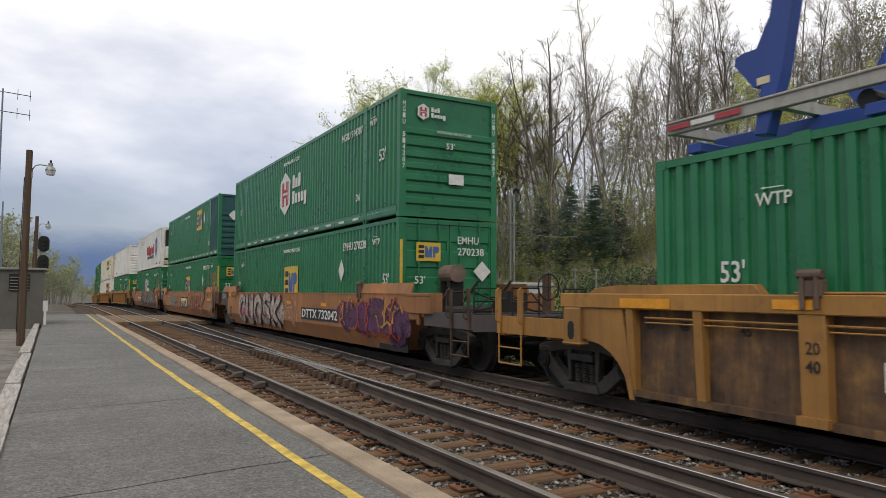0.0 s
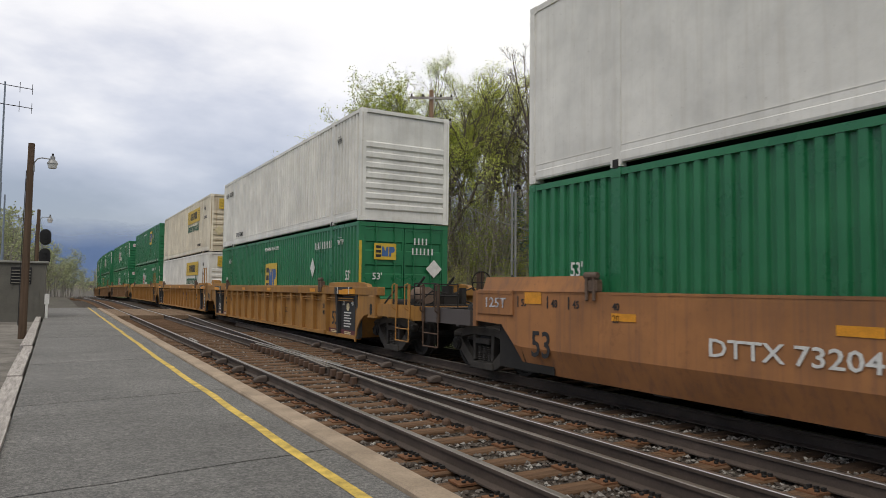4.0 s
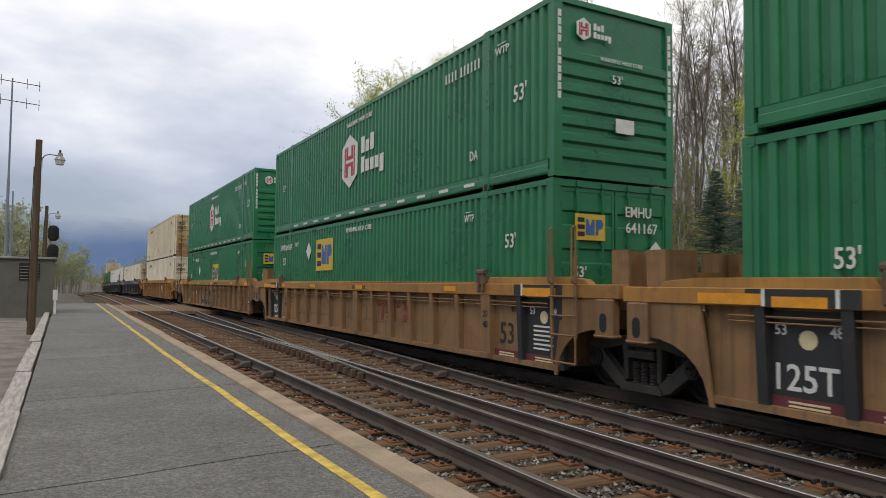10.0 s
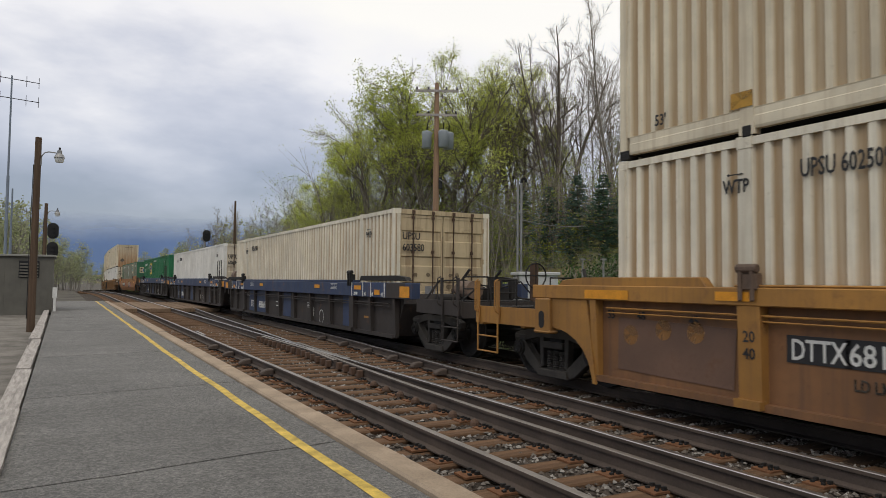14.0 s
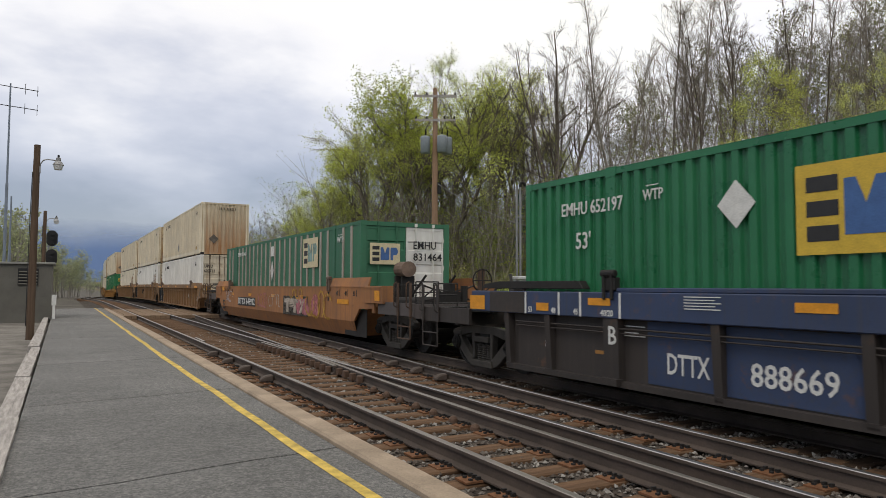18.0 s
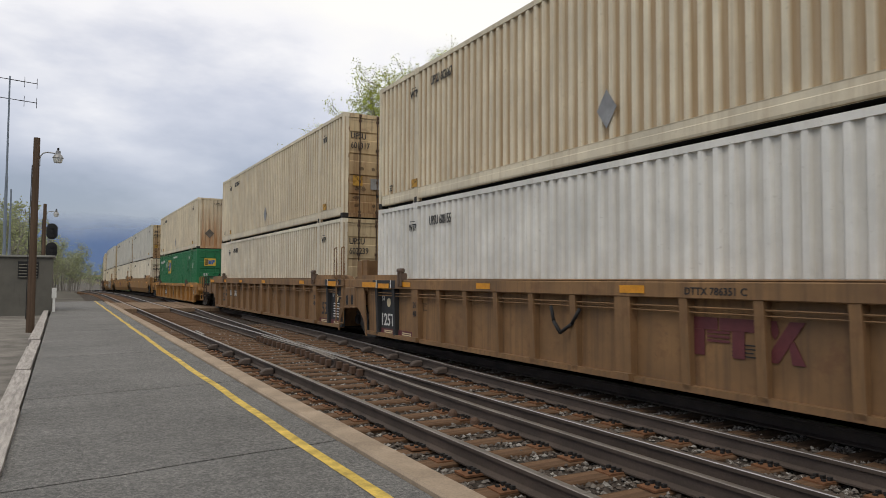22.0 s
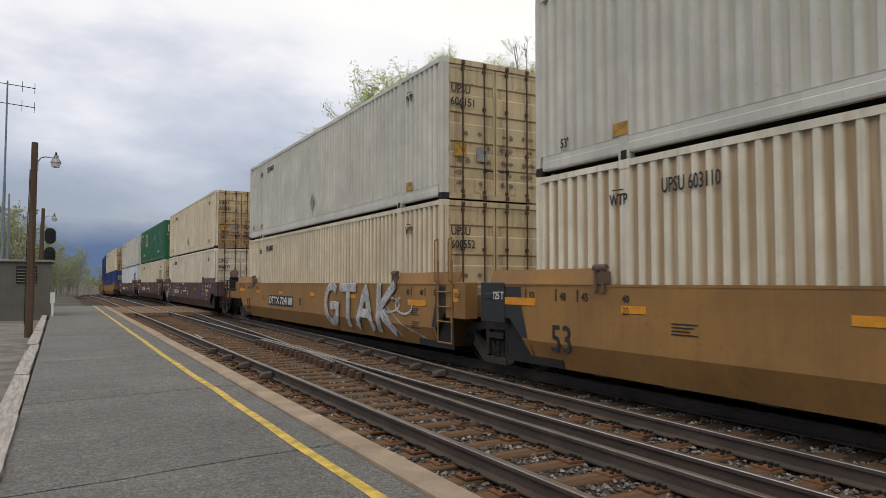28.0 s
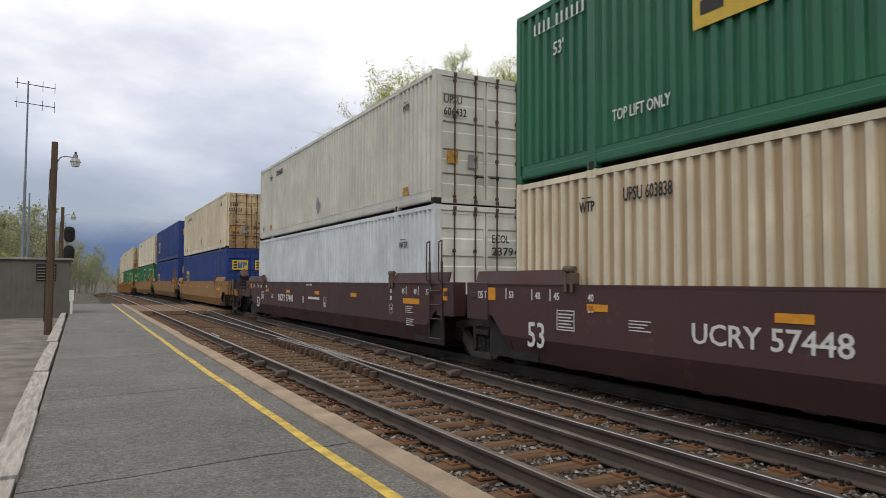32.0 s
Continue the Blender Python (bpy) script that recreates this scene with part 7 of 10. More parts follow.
def end_sign(c, rear=False, front=False):
    """Black end bays, the big 125T at the rear one, maroon stripes below."""
    fx = c["front_x"]
    bay, back = 7.95 - c["inset"] * 0.75, 7.80 if c["inset"] else 7.27
    for y in (back,) if rear else (-bay,) if front else (-bay, back):
        part("number_panel", plate_mesh("dark bay", [rect(-0.49, 0.49, 0, 1.0)]), CAR_BLACK, c, "black painted end bay", at=on_side(y, 0.27, fx - 0.001))
        part("warning_stripe", plate_mesh("stripe", [rect(-0.48, 0.48, 0, 0.17)]), MARK_MAROON, c, at=on_side(y, 0.22, fx - 0.006))
        part("warning_stripe", plate_mesh("stripe", [rect(-0.48, 0.48, 0, 0.17)]), MARK_MAROON, c, at=on_side(y * 0.87, 0.22, fx - 0.006))
        part("warning_lines", plate_mesh("warning lines", [rect(-0.22, 0.22, z, z + 0.022) for z in (0.03, 0.07, 0.11)]), MARK_CREAM, c, at=on_side(y, 0.22, fx - 0.01))
        part("warning_lines", plate_mesh("warning lines", [rect(-0.22, 0.22, z, z + 0.022) for z in (0.03, 0.07, 0.11)]), MARK_CREAM, c, at=on_side(y * 0.87, 0.22, fx - 0.01))
        part("chord_patch", plate_mesh("chord patch", [rect(-0.62, 0.62, -0.09, 0.09)]), CAR_BLACK, c, at=on_side(y, 1.40, -CX - 0.005))
        part("chord_reflector", plate_mesh("chord reflector", [rect(-0.30, 0.30, -0.055, 0.055)]), MARK_ORANGE, c, at=on_side(y, 1.36, -CX - 0.010))
        for d in (-0.4, 0.4):
            part("chord_tick", plate_mesh("tick", [rect(-0.02, 0.02, -0.09, 0.09)]), MARK_WHITE, c, at=on_side(y + d, 1.40, -CX - 0.010))
        part("badge", plate_mesh("badge", [[(0.1 * math.cos(i * math.tau / 14), 0.1 * math.sin(i * math.tau / 14)) for i in range(14)]]), MARK_CREAM, c, at=on_side(y, 0.98, fx - 0.006))
        words("53", 0.16, MARK_WHITE, c, on_side(y + 0.3, 1.02, fx - 0.006), 0.9)
        words("48", 0.16, MARK_WHITE, c, on_side(y - 0.3, 1.02, fx - 0.006), 0.9)
    if not front:
        fitted("125T", 0.68, 0.27, MARK_WHITE, c, on_side(back + 0.05, 0.46, fx - 0.01))
    for k in range(0 if rear else 6):
        part("notice_line", plate_mesh("nl%d" % k, [rect(-0.26, 0.24 - 0.1 * (k % 2), 0, 0.028)]), MARK_WHITE, c, at=on_side(-bay, 0.82 - 0.07 * k, fx - 0.01))


BROWN_TANK = grainy("weathered_brown_tank", (0.17, 0.115, 0.085), 0.75, 0.35, 3.0, 60.0, 0.2)
LOCATOR_STEEL = grainy("worn_locator_steel", (0.13, 0.085, 0.06), 0.7, 0.35, 5.0, 60.0, 0.2)
MARK_MAROON = grainy("maroon_stripe", (0.13, 0.03, 0.035), 0.6, 0.2, 6.0, 60.0, 0.0)


def big_mark(c, y, mat, ground=None, w=1.95):
    """The car owner's mark as plain slabs, stems and chevrons."""
    fx = c["front_x"]
    k = w / 2.6
    if ground:
        part("number_panel", plate_mesh("bigpanel %.2f" % w, [rect(-0.56 * w, 0.56 * w, -0.30, 0.30)]), ground, c, at=on_side(y, 0.87, fx))
    polys = [rect(-1.3 * k, -0.46 * k, 0.08, 0.22), rect(-0.42 * k, 0.42 * k, 0.08, 0.22), rect(-1.02 * k, -0.76 * k, -0.22, 0.078), rect(-0.14 * k, 0.12 * k, -0.22, 0.078)]
    polys += [rect(-0.70 * k, -0.20 * k, z, z + 0.03) for z in (-0.06, -0.01, 0.04)]
    polys += [[(0.50 * k, -0.22), (0.78 * k, -0.22), (1.28 * k, 0.22), (1.00 * k, 0.22)], [(0.50 * k, 0.22), (0.72 * k, 0.02), (0.80 * k, 0.10), (0.76 * k, 0.22)], [(0.98 * k, -0.02), (1.08 * k, 0.02), (1.28 * k, -0.22), (1.04 * k, -0.22)]]
    part("owner_mark", plate_mesh("owner %.2f" % w, polys), mat, c, "block-shaped owner's mark", at=on_side(y, 0.87, fx - 0.006))


def chassis_stack(c):
    """Folded blue trailer frames lashed on a lower box."""
    st = thing("trailer_chassis_stack", "stack of blue folded trailer chassis lashed on a container", "trailer chassis")
    for x in (-0.5, 0.5):
        bm = BM()
        box(bm, x - 0.07, x + 0.07, -7.6, 7.75, 0.14, 0.30)
        part("frame_rail", bm, CHASSIS_BLUE, st, bevel=0.01)
    for y in (-7.4, -5.2, -3.0, -0.8, 1.5, 3.6, 5.4, 7.55):
        bm = BM()
        box(bm, -1.2, 1.2, y - 0.10, y + 0.10, 0.02, 0.14)
        part("bolster", bm, CHASSIS_BLUE, st, bevel=0.01)
    for x in (-1.24, 1.16):
        bm = BM()
        box(bm, x, x + 0.08, -7.9, 7.93, 0.30, 0.45)
        box(bm, x - 0.02, x + 0.10, -7.9, 7.93, 0.43, 0.46)
        part("side_rail", bm, CHASSIS_GREY, st, "weathered grey steel side rail", bevel=0.008)
    for y in (-7.85, -6.2, -4.6, -3.0, -1.4, 0.2, 1.8, 3.4, 5.0, 6.4, 7.88):
        bm = BM()
        box(bm, -1.16, 1.16, y - 0.05, y + 0.05, 0.31, 0.43)
        part("crossmember", bm, CHASSIS_GREY, st)
    for y, mat in ((7.72, MARK_RED), (7.36, MARK_WHITE), (7.0, MARK_RED), (3.2, MARK_ORANGE)):
        bm = BM()
        box(bm, -1.268, -1.260, y - 0.17, y + 0.17, 0.345, 0.405)
        part("reflector", bm, mat, st)
    for x in (-1.2, 1.02):
        bm = BM()
        prism(bm, [(6.55, 0.05), (6.72, 0.07), (6.58, 0.8), (6.45, 1.55), (6.14, 2.9), (5.92, 2.9), (6.21, 1.47), (6.36, 0.72)], x, x + 0.18, "x")
        leg = part("folded_leg", bm, CHASSIS_BLUE, st, "blue folded landing leg", bevel=0.015)
        bm = BM()
        prism(bm, [(6.56, 0.62), (6.73, 0.62), (6.85, 0.78), (6.97, 0.93), (6.95, 1.02), (6.84, 1.05), (6.68, 1.05), (6.52, 1.35)], x + 0.03, x + 0.15, "x")
        part("leg_bracket", bm, CHASSIS_BLUE, leg)
        bm = BM()
        box(bm, x - 0.006, x, 6.50, 6.66, 0.62, 0.70)
        part("maker_plate", bm, MARK_CREAM, leg)
        bm = BM()
        prism(bm, [(6.20, 1.60), (6.42, 1.60), (6.32, 2.10), (6.10, 2.10)], x - 0.01, x + 0.19, "x")
        part("leg_sleeve", bm, STEEL_GREY, leg, bevel=0.01)
    bm = BM()
    lathe(bm, [(-0.12, 0.1), (-0.12, 0.42), (0.12, 0.42), (0.12, 0.1)], "x", 20)
    tyre = mesh_of("tyre", bm, BLACK)
    for x in (-0.95, 0.95):
        part("tyre", tyre, None, st, at=pose(x, 3.4, 0.88))
    for y in (5.5, 5.0):
        bm = BM()
        rod(bm, (-1.15, y, 0.20), (1.15, y, 0.20), 0.10, 12)
        part("axle_drum", bm, STEEL_DARK, st)
    return st


CHASSIS_GREY = painted("weathered_grey_steel", (0.34, 0.33, 0.30), 0.5, 0.2, 0.6, (0.15, 0.11, 0.08))
CHASSIS_BLUE = painted("chassis_blue_paint", (0.015, 0.055, 0.26), 0.2, 0.05, 0.5, (0.03, 0.03, 0.06))


def place(ob, s, z, x=TRAIN_X):
    MOVING.append((ob, s, z, x))


# the consist: where the leading end of each box passes, the car, then the lower and the upper box
GREEN_HUB = "green corrugated shipping container with white six-sided emblem"
GREEN_EMP = "green corrugated shipping container with a yellow brand panel"
TAN_BOX = "stained tan corrugated shipping container"
CREAM_BOX = "cream corrugated shipping container with dirt streaks"


def hub(code=""): return container(GREEN, GREEN_HUB, "ribs", marks=marks_hub, code=code)
def emp(code=""): return container(GREEN, GREEN_EMP, "door", marks=marks_emp, code=code)
def emp_rear(near=False, code=""): return container(GREEN, GREEN_EMP, "door", marks=lambda c: marks_emp_rear(c, near), code=code)
def emp_dark(): return container(GREEN, "green shipping container with a dark teal end bay", "ribs", GREEN_DARK, marks=marks_emp_high, bay=GREEN_DARK)
def ups(m=TAN, e=STAINED_TAN, code=""): return container(m, TAN_BOX if m is TAN else CREAM_BOX, "door", {CREAM: STREAK_CREAM, TAN: STREAK_TAN}.get(e, e), marks=marks_ups, dark=True, code=code)
def ups_nose(m=TAN, code=""): return container(m, "tan corrugated shipping container with a rust-stained end", "nose", RUSTY_CREAM, marks=marks_ups_nose, dark=True, code=code)
def hunt(m, code=""): return container(m, "white corrugated shipping container with yellow brand banner", "ribs", STREAK_CREAM if m is CREAM else WHITE, marks=marks_hunt, code=code)


def any_road(c):
    """Crossed red and blue strips among four stencilled words."""
    x = c["front_x"]
    y0 = -2.12
    part("route_mark", plate_mesh("route a", [[(-0.16, -0.13), (-0.11, -0.16), (0.16, 0.13), (0.11, 0.16)]]), MARK_BLUE, c, "blue crossed strip", at=on_side(y0, 0.82, x))
    part("route_mark", plate_mesh("route b", [[(-0.16, 0.13), (-0.11, 0.16), (0.16, -0.13), (0.11, -0.16)]]), MARK_RED, c, "red crossed strip", at=on_side(y0, 0.82, x - 0.004))
    for y, a, b in ((y0 - 0.29, "any", "road"), (y0 + 0.33, "next", "load")):
        words(a, 0.11, MARK_BLACK, c, on_side(y, 0.86, x))
        words(b, 0.11, MARK_BLACK, c, on_side(y, 0.74, x))


def soot_marks(c):
    """Blue repair panels, white chord ticks and numbers of the dark cars."""
    fx = c["front_x"]
    for y, w in ((0.15, 0.85), (3.98, 2.75), (-5.4, 0.7)):
        part("repaint_patch", plate_mesh("blue patch %.1f" % w, [rect(-w / 2, w / 2, -0.42, 0.36)]), CAR_BLUE, c, "dull blue repainted patch", at=on_side(y, 0.72, fx - 0.001))
    last = c["last"]
    d = 0.12 if not last else 0.0
    x = -CX - 0.006
    for y, body in ((7.68 + d, "53"), (7.1 + d, "48"), (6.59 + d, "45"), (5.95 + d, "40/20"), (-7.91, "53"), (-7.35, "48"), (-6.89, "45"), (-6.28, "20/40")):
        words(body, 0.12, MARK_WHITE, c, on_side(y, 1.13, x), 0.9)
    tick = plate_mesh("chord tick", [rect(-0.02, 0.02, -0.17, 0.17)])
    for y in (7.80 + d, 6.97 + d, 6.49 + d, 5.70 + d, -6.03, -6.76, -7.25, -8.04):
        part("length_tick", tick, MARK_WHITE, c, at=on_side(y, 1.275, x))
    for y in (7.37 + d, -7.62):
        part("reflector", plate_mesh("reflector s", [rect(-0.15, 0.15, -0.06, 0.06)]), MARK_ORANGE, c, at=on_side(y, 1.22, x))
    for y in (9.24 if last else 8.98, -9.10):
        part("end_reflector", plate_mesh("reflector e", [rect(-0.24, 0.24, -0.12, 0.12)]), MARK_ORANGE, c, at=on_side(y, 1.25, x))
    for y in (4.37, -4.72):
        part("notice_lines", plate_mesh("chord notice", [rect(-0.26, 0.26 - 0.08 * (k % 2), -0.035 * k, -0.035 * k + 0.012) for k in range(5)]), MARK_WHITE, c, at=on_side(y, 1.40, x))
    part("end_panel", plate_mesh("dark chord end", [rect(-0.50, 0.50, -0.165, 0.165)]), CAR_SOOT, c, "black chord end", at=on_side(-8.62, 1.275, -CX - 0.003))
    part("end_panel", plate_mesh("dark chord end", [rect(-0.50, 0.50, -0.165, 0.165)]), CAR_SOOT, c, "black chord end", at=on_side(8.34 + d, 1.275, -CX - 0.003))
    part("notice_line", plate_mesh("ochre line", [rect(-0.25, 0.25, -0.025, 0.025)]), CAR_YELLOW, c, at=on_side(-6.75, 0.60, fx))
    part("notice_line", plate_mesh("ochre line", [rect(-0.25, 0.25, -0.025, 0.025)]), CAR_YELLOW, c, at=on_side(6.1, 0.62, fx))
    part("notice", plate_mesh("notice g", [rect(-0.09, 0.09, -0.11, 0.11)]), MARK_WHITE, c, at=on_side(7.40, 0.72, fx))
    if last:
        fitted("B", 0.15, 0.24, MARK_WHITE, c, on_side(5.88, 0.76, -CX + 0.018))
    fitted("DTTX", 0.64, 0.25, MARK_WHITE, c, on_side(4.72, 0.46, fx - 0.008))
    fitted("888669", 0.98, 0.25, MARK_WHITE, c, on_side(3.36, 0.46, fx - 0.008))
    for k in range(2):
        part("notice_line", plate_mesh("stencil row", [rect(-0.22, 0.22, -0.014, 0.014)]), MARK_WHITE, c, at=on_side(1.25, 0.74 - 0.13 * k, fx))


def well_letter(c, y, ch, mat):
    fitted(ch, 0.13, 0.22, mat, c, on_side(y, 0.80, c["front_x"]))


def maroon_marks(c, ch, load, read=True):
    """White stencils of the maroon cars."""
    x = c["front_x"]
    fitted("UCRY 57448", 1.95, 0.24, MARK_WHITE, c, on_side(3.06, 0.80, x))
    well_letter(c, 0.85, ch, MARK_WHITE)
    if read:
        fitted(load, 1.15, 0.075, MARK_WHITE, c, on_side(-0.25, 0.94, x))
    else:
        part("notice_line", plate_mesh("load row", [rect(-0.57, 0.57, -0.035, 0.035)]), MARK_WHITE, c, at=on_side(-0.25, 0.98, x))
    fitted("UCRY 57448 " + ch, 0.62, 0.06, MARK_WHITE, c, on_side(0.25, 1.36, x))
    part("test_ring", shared("small ring", lambda bm: ribbon(bm, arc(0, 0, 0.11, 0.11, 0, 360, 18), 0.014, 0.0), MARK_WHITE), MARK_WHITE, c, at=on_side(-6.3, 0.88, x))
    fitted("110", 0.13, 0.07, MARK_WHITE, c, on_side(-6.3, 0.845, x))
    edge = [rect(-0.32, 0.32, 0.17, 0.19), rect(-0.32, 0.32, -0.19, -0.17), rect(-0.32, -0.30, -0.17, 0.17), rect(0.30, 0.32, -0.17, 0.17)]
    part("notice_frame", plate_mesh("notice frame", edge + [rect(-0.26, 0.26 - 0.06 * (k % 2), 0.10 - 0.06 * k, 0.125 - 0.06 * k) for k in range(5)]), MARK_WHITE, c, "white framed notice with small lines", at=on_side(6.45, 0.94, x) @ Matrix.Diagonal((0.66, 0.8, 1, 1)))
    edge = [rect(-0.11, 0.11, 0.13, 0.145), rect(-0.11, 0.11, -0.145, -0.13), rect(-0.11, -0.095, -0.13, 0.13), rect(0.095, 0.11, -0.13, 0.13)]
    part("plate_frame", plate_mesh("plate frame", edge), MARK_WHITE, c, at=on_side(-1.38, 0.90, x))
    fitted("H", 0.08, 0.10, MARK_WHITE, c, on_side(-1.38, 0.79, x))


def foot_stripe(c):
    """The faded maroon stripe along the foot of the leading end."""
    for y in (-6.75, -7.65):
        part("warning_stripe", plate_mesh("stripe", [rect(-0.48, 0.48, 0, 0.17)]), MARK_MAROON, c, at=on_side(y, 0.22, c["front_x"] - 0.006))
        part("warning_lines", plate_mesh("warning lines", [rect(-0.22, 0.22, z, z + 0.022) for z in (0.03, 0.07, 0.11)]), MARK_CREAM, c, at=on_side(y, 0.22, c["front_x"] - 0.01))


def chord_code(c, body, y):
    fitted(body, 0.85, 0.085, MARK_BLACK, c, on_side(y, TOP - 0.12, -CX - 0.004))


def hanging_hose(c, y):
    bm = BM()
    bent(bm, [(-CX + 0.05, y - 0.36, 1.10), (-CX + 0.02, y - 0.22, 0.88), (-CX + 0.0, y + 0.02, 0.74), (-CX + 0.02, y + 0.20, 0.90), (-CX + 0.05, y + 0.30, 1.12)], 0.028, 8)
    part("hanging_hose", bm, BLACK, c, "black hose hanging in a loop", smooth=True)


def stained_marks(c):
    """Number, reflectors and pale lettering of the stained car."""
    x = c["front_x"]
    fitted("DTTX", 0.95, 0.27, MARK_WHITE, c, on_side(4.85, 0.62, x))
    bars(6, 0.26, MARK_WHITE, c, on_side(3.4, 0.62, x), None, "car_number_bars")


def orange_car_marks(c):
    """Repainted patches, a data plate and stencilled weights."""
    x = c["front_x"]
    for y, z, w, h in ((-7.0, 0.86, 0.75, 0.5), (-8.0, 0.95, 0.42, 0.5), (-7.2, 0.40, 0.85, 0.16), (-5.39, 0.86, 0.62, 0.52)):
        part("repaint_patch", patches("orange patch %.1f %.1f" % (w, h), int(w * 100), w * 1.2, h, 2), MARK_TOUCHUP, c, "worn orange touched-up paint", at=on_side(y, z, x + 0.002))
    part("repaint_patch", plate_mesh("brown bay", [[(-0.92, -0.34), (0.90, -0.38), (0.95, 0.30), (-0.90, 0.34)]]), CAR_DULL, c, "dull purple-brown repainted bay", at=on_side(7.1, 0.74, x - 0.001))
    for y in (7.78, 7.22, 6.72):
        part("repaint_patch", plate_mesh("round patch", [[(0.13 * math.cos(i * math.tau / 12), 0.13 * math.sin(i * math.tau / 12)) for i in range(12)]]), MARK_TOUCHUP, c, "worn orange touched-up paint", at=on_side(y, 0.96 - 0.1 * (y > 7.5), x - 0.003))
    fitted("LD LMT", 0.42, 0.11, MARK_GRIME, c, on_side(4.66, 0.54, x))
    fitted("IL 53 1-3", 0.75, 0.13, MARK_GRIME, c, on_side(-9.0, 1.06, -CX + 0.028))
    fitted("IW 8 9-78", 0.75, 0.13, MARK_GRIME, c, on_side(-9.0, 0.86, -CX + 0.028))


def build_train():
    R, Y, B, T, M = CAR_RUST, CAR_YELLOW, CAR_BROWN, CAR_TAN, CAR_MAROON
    def go(front, style, mat, label, first, last, low, high, gf="", chord_mat=None, extra=None, signs=False, stained=None, low_side=1.0, shift=0.0):
        mid = front + L2
        c = well_car(style, mat, label, first, last, chord_mat, gf, signs=signs, stained=stained, low=low_side, shift=shift)
        if extra:
            extra(c)
        place(c, mid, 0.0)
        if low:
            place(low, mid, DECK)
        if high:
            place(high, mid, DECK + HC + 0.022)
    rusty = "rust-orange smooth-sided well car"
    ochre = "yellow ochre ribbed well car"
    brown = "weathered brown ribbed well car"
    side = -CX - 0.006
    go(-9.8, "wide", Y, "ochre and brown stained ribbed well car", True, True, emp(), chassis_stack(None), "", CAR_YELLOW, extra=stained_marks, stained=CAR_STAIN)
    go(13.9, "smooth", R, rusty + " covered in graffiti", True, False, emp("EMHU 270238"), hub("HGIU 514387"), "purple", extra=lambda c: sign_panel(c, -3.4, 0.87, 3.1, "DTTX 732042", side, MARK_BLACK))
    go(33.5, "smooth", R, rusty + " with bubble graffiti", False, False, emp("EMHU 271211"), emp_dark(), "bubble", extra=lambda c: big_mark(c, -0.33, MARK_CREAM, MARK_BLACK, 2.2))
    go(53.1, "smooth", R, rusty + " with grey graffiti", False, True, hub("HGIU 502877"), container(WHITE, "white refrigerated container with a cooling unit and red lettering", "frame", plain=True, marks=marks_reefer), "grey", extra=lambda c: sign_panel(c, 3.35, 0.89, 2.2, "DTTX 732042", side))
    go(76.4, "ribbed", Y, ochre, True, False, emp(), container(WHITE, "white corrugated shipping container", "ribs", marks=marks_white), signs=True)
    go(96.0, "ribbed", Y, ochre, False, False, hunt(WHITE), hunt(CREAM, "JBHU 271282"), extra=lambda c: big_mark(c, -2.1, MARK_MAROON), signs=True)
    go(115.5, "ribbed", Y, ochre, False, True, hub("HGIU 644697"), container(GREEN, GREEN_EMP, "ribs", marks=marks_emp_high), extra=lambda c: bay_sign(c, "DTTX 789237", 5.64, 4.64, 0.83, MARK_BLACK), signs="front", shift=0.06)
    go(139.1, "ribbed", B, brown, True, False, hub("HGIU 650222"), hub(), "dark", CAR_YELLOW, extra=lambda c: (bay_sign(c, "DTTX 789952", -3.78, -4.76, 0.86, CAR_GREY), foot_stripe(c)), signs="rear", shift=-0.22)
    go(158.7, "ribbed", B, brown + " with faded marks", False, False, emp_rear(False, "EMHU 641167"), hub(), "dark", CAR_YELLOW, extra=lambda c: (big_mark(c, -2.4, MARK_FADED), chord_code(c, "DTTX 789952 C", -0.6)), signs=True, shift=-0.3)
    go(178.2, "ribbed", B, brown + " with outlined graffiti", False, True, emp_rear(True, "EMHU 262775"), hub(), "outline", CAR_YELLOW, extra=lambda c: (bay_sign(c, "DTTX 789952", 5.02, 4.08, 0.86, MARK_BLACK), any_road(c), chord_code(c, "DTTX 789952 A", -1.72)), shift=-0.5)
    go(201.05, "wide", Y, "rusty ribbed well car with an orange chord", True, True, ups(CREAM, CREAM, "UPSU 602509"), ups(TAN, STAINED_TAN, "UPSU 605009"), "", CAR_YELLOW, extra=lambda c: (bay_sign(c, "DTTX 681063", 5.22, 4.52, 0.88, MARK_BLACK), big_mark(c, -3.05, MARK_CREAM, None, 1.5), orange_car_marks(c)), stained=CAR_PANEL)
    dark = "black well car with a dull blue chord"
    go(224.6, "wide", CAR_SOOT, dark, True, False, ups(CREAM, TAN, "UPSU 603580"), None, "", CAR_BLUE, extra=soot_marks)
    go(243.9, "wide", CAR_SOOT, dark, False, False, ups(WHITE, CREAM, "UPSU 606343"), None, "", CAR_BLUE, extra=soot_marks)
    go(263.2, "wide", CAR_SOOT, dark, False, True, emp_rear(False, "EMHU 652197"), None, "", CAR_BLUE, extra=soot_marks)
    go(286.6, "smooth", R, rusty + " with mixed graffiti", True, True, container(GREEN_FADE, "faded green container with pale outside posts", "door", plain=True, marks=marks_posted, right=WHITE, code="EMHU 831464"), None, "mixed", extra=lambda c: (sign_panel(c, 3.3, 0.87, 2.9, "DTTX 645932", side, MARK_BLACK), big_mark(c, -3.2, MARK_CREAMSPRAY, MARK_GRIME, 2.3)))
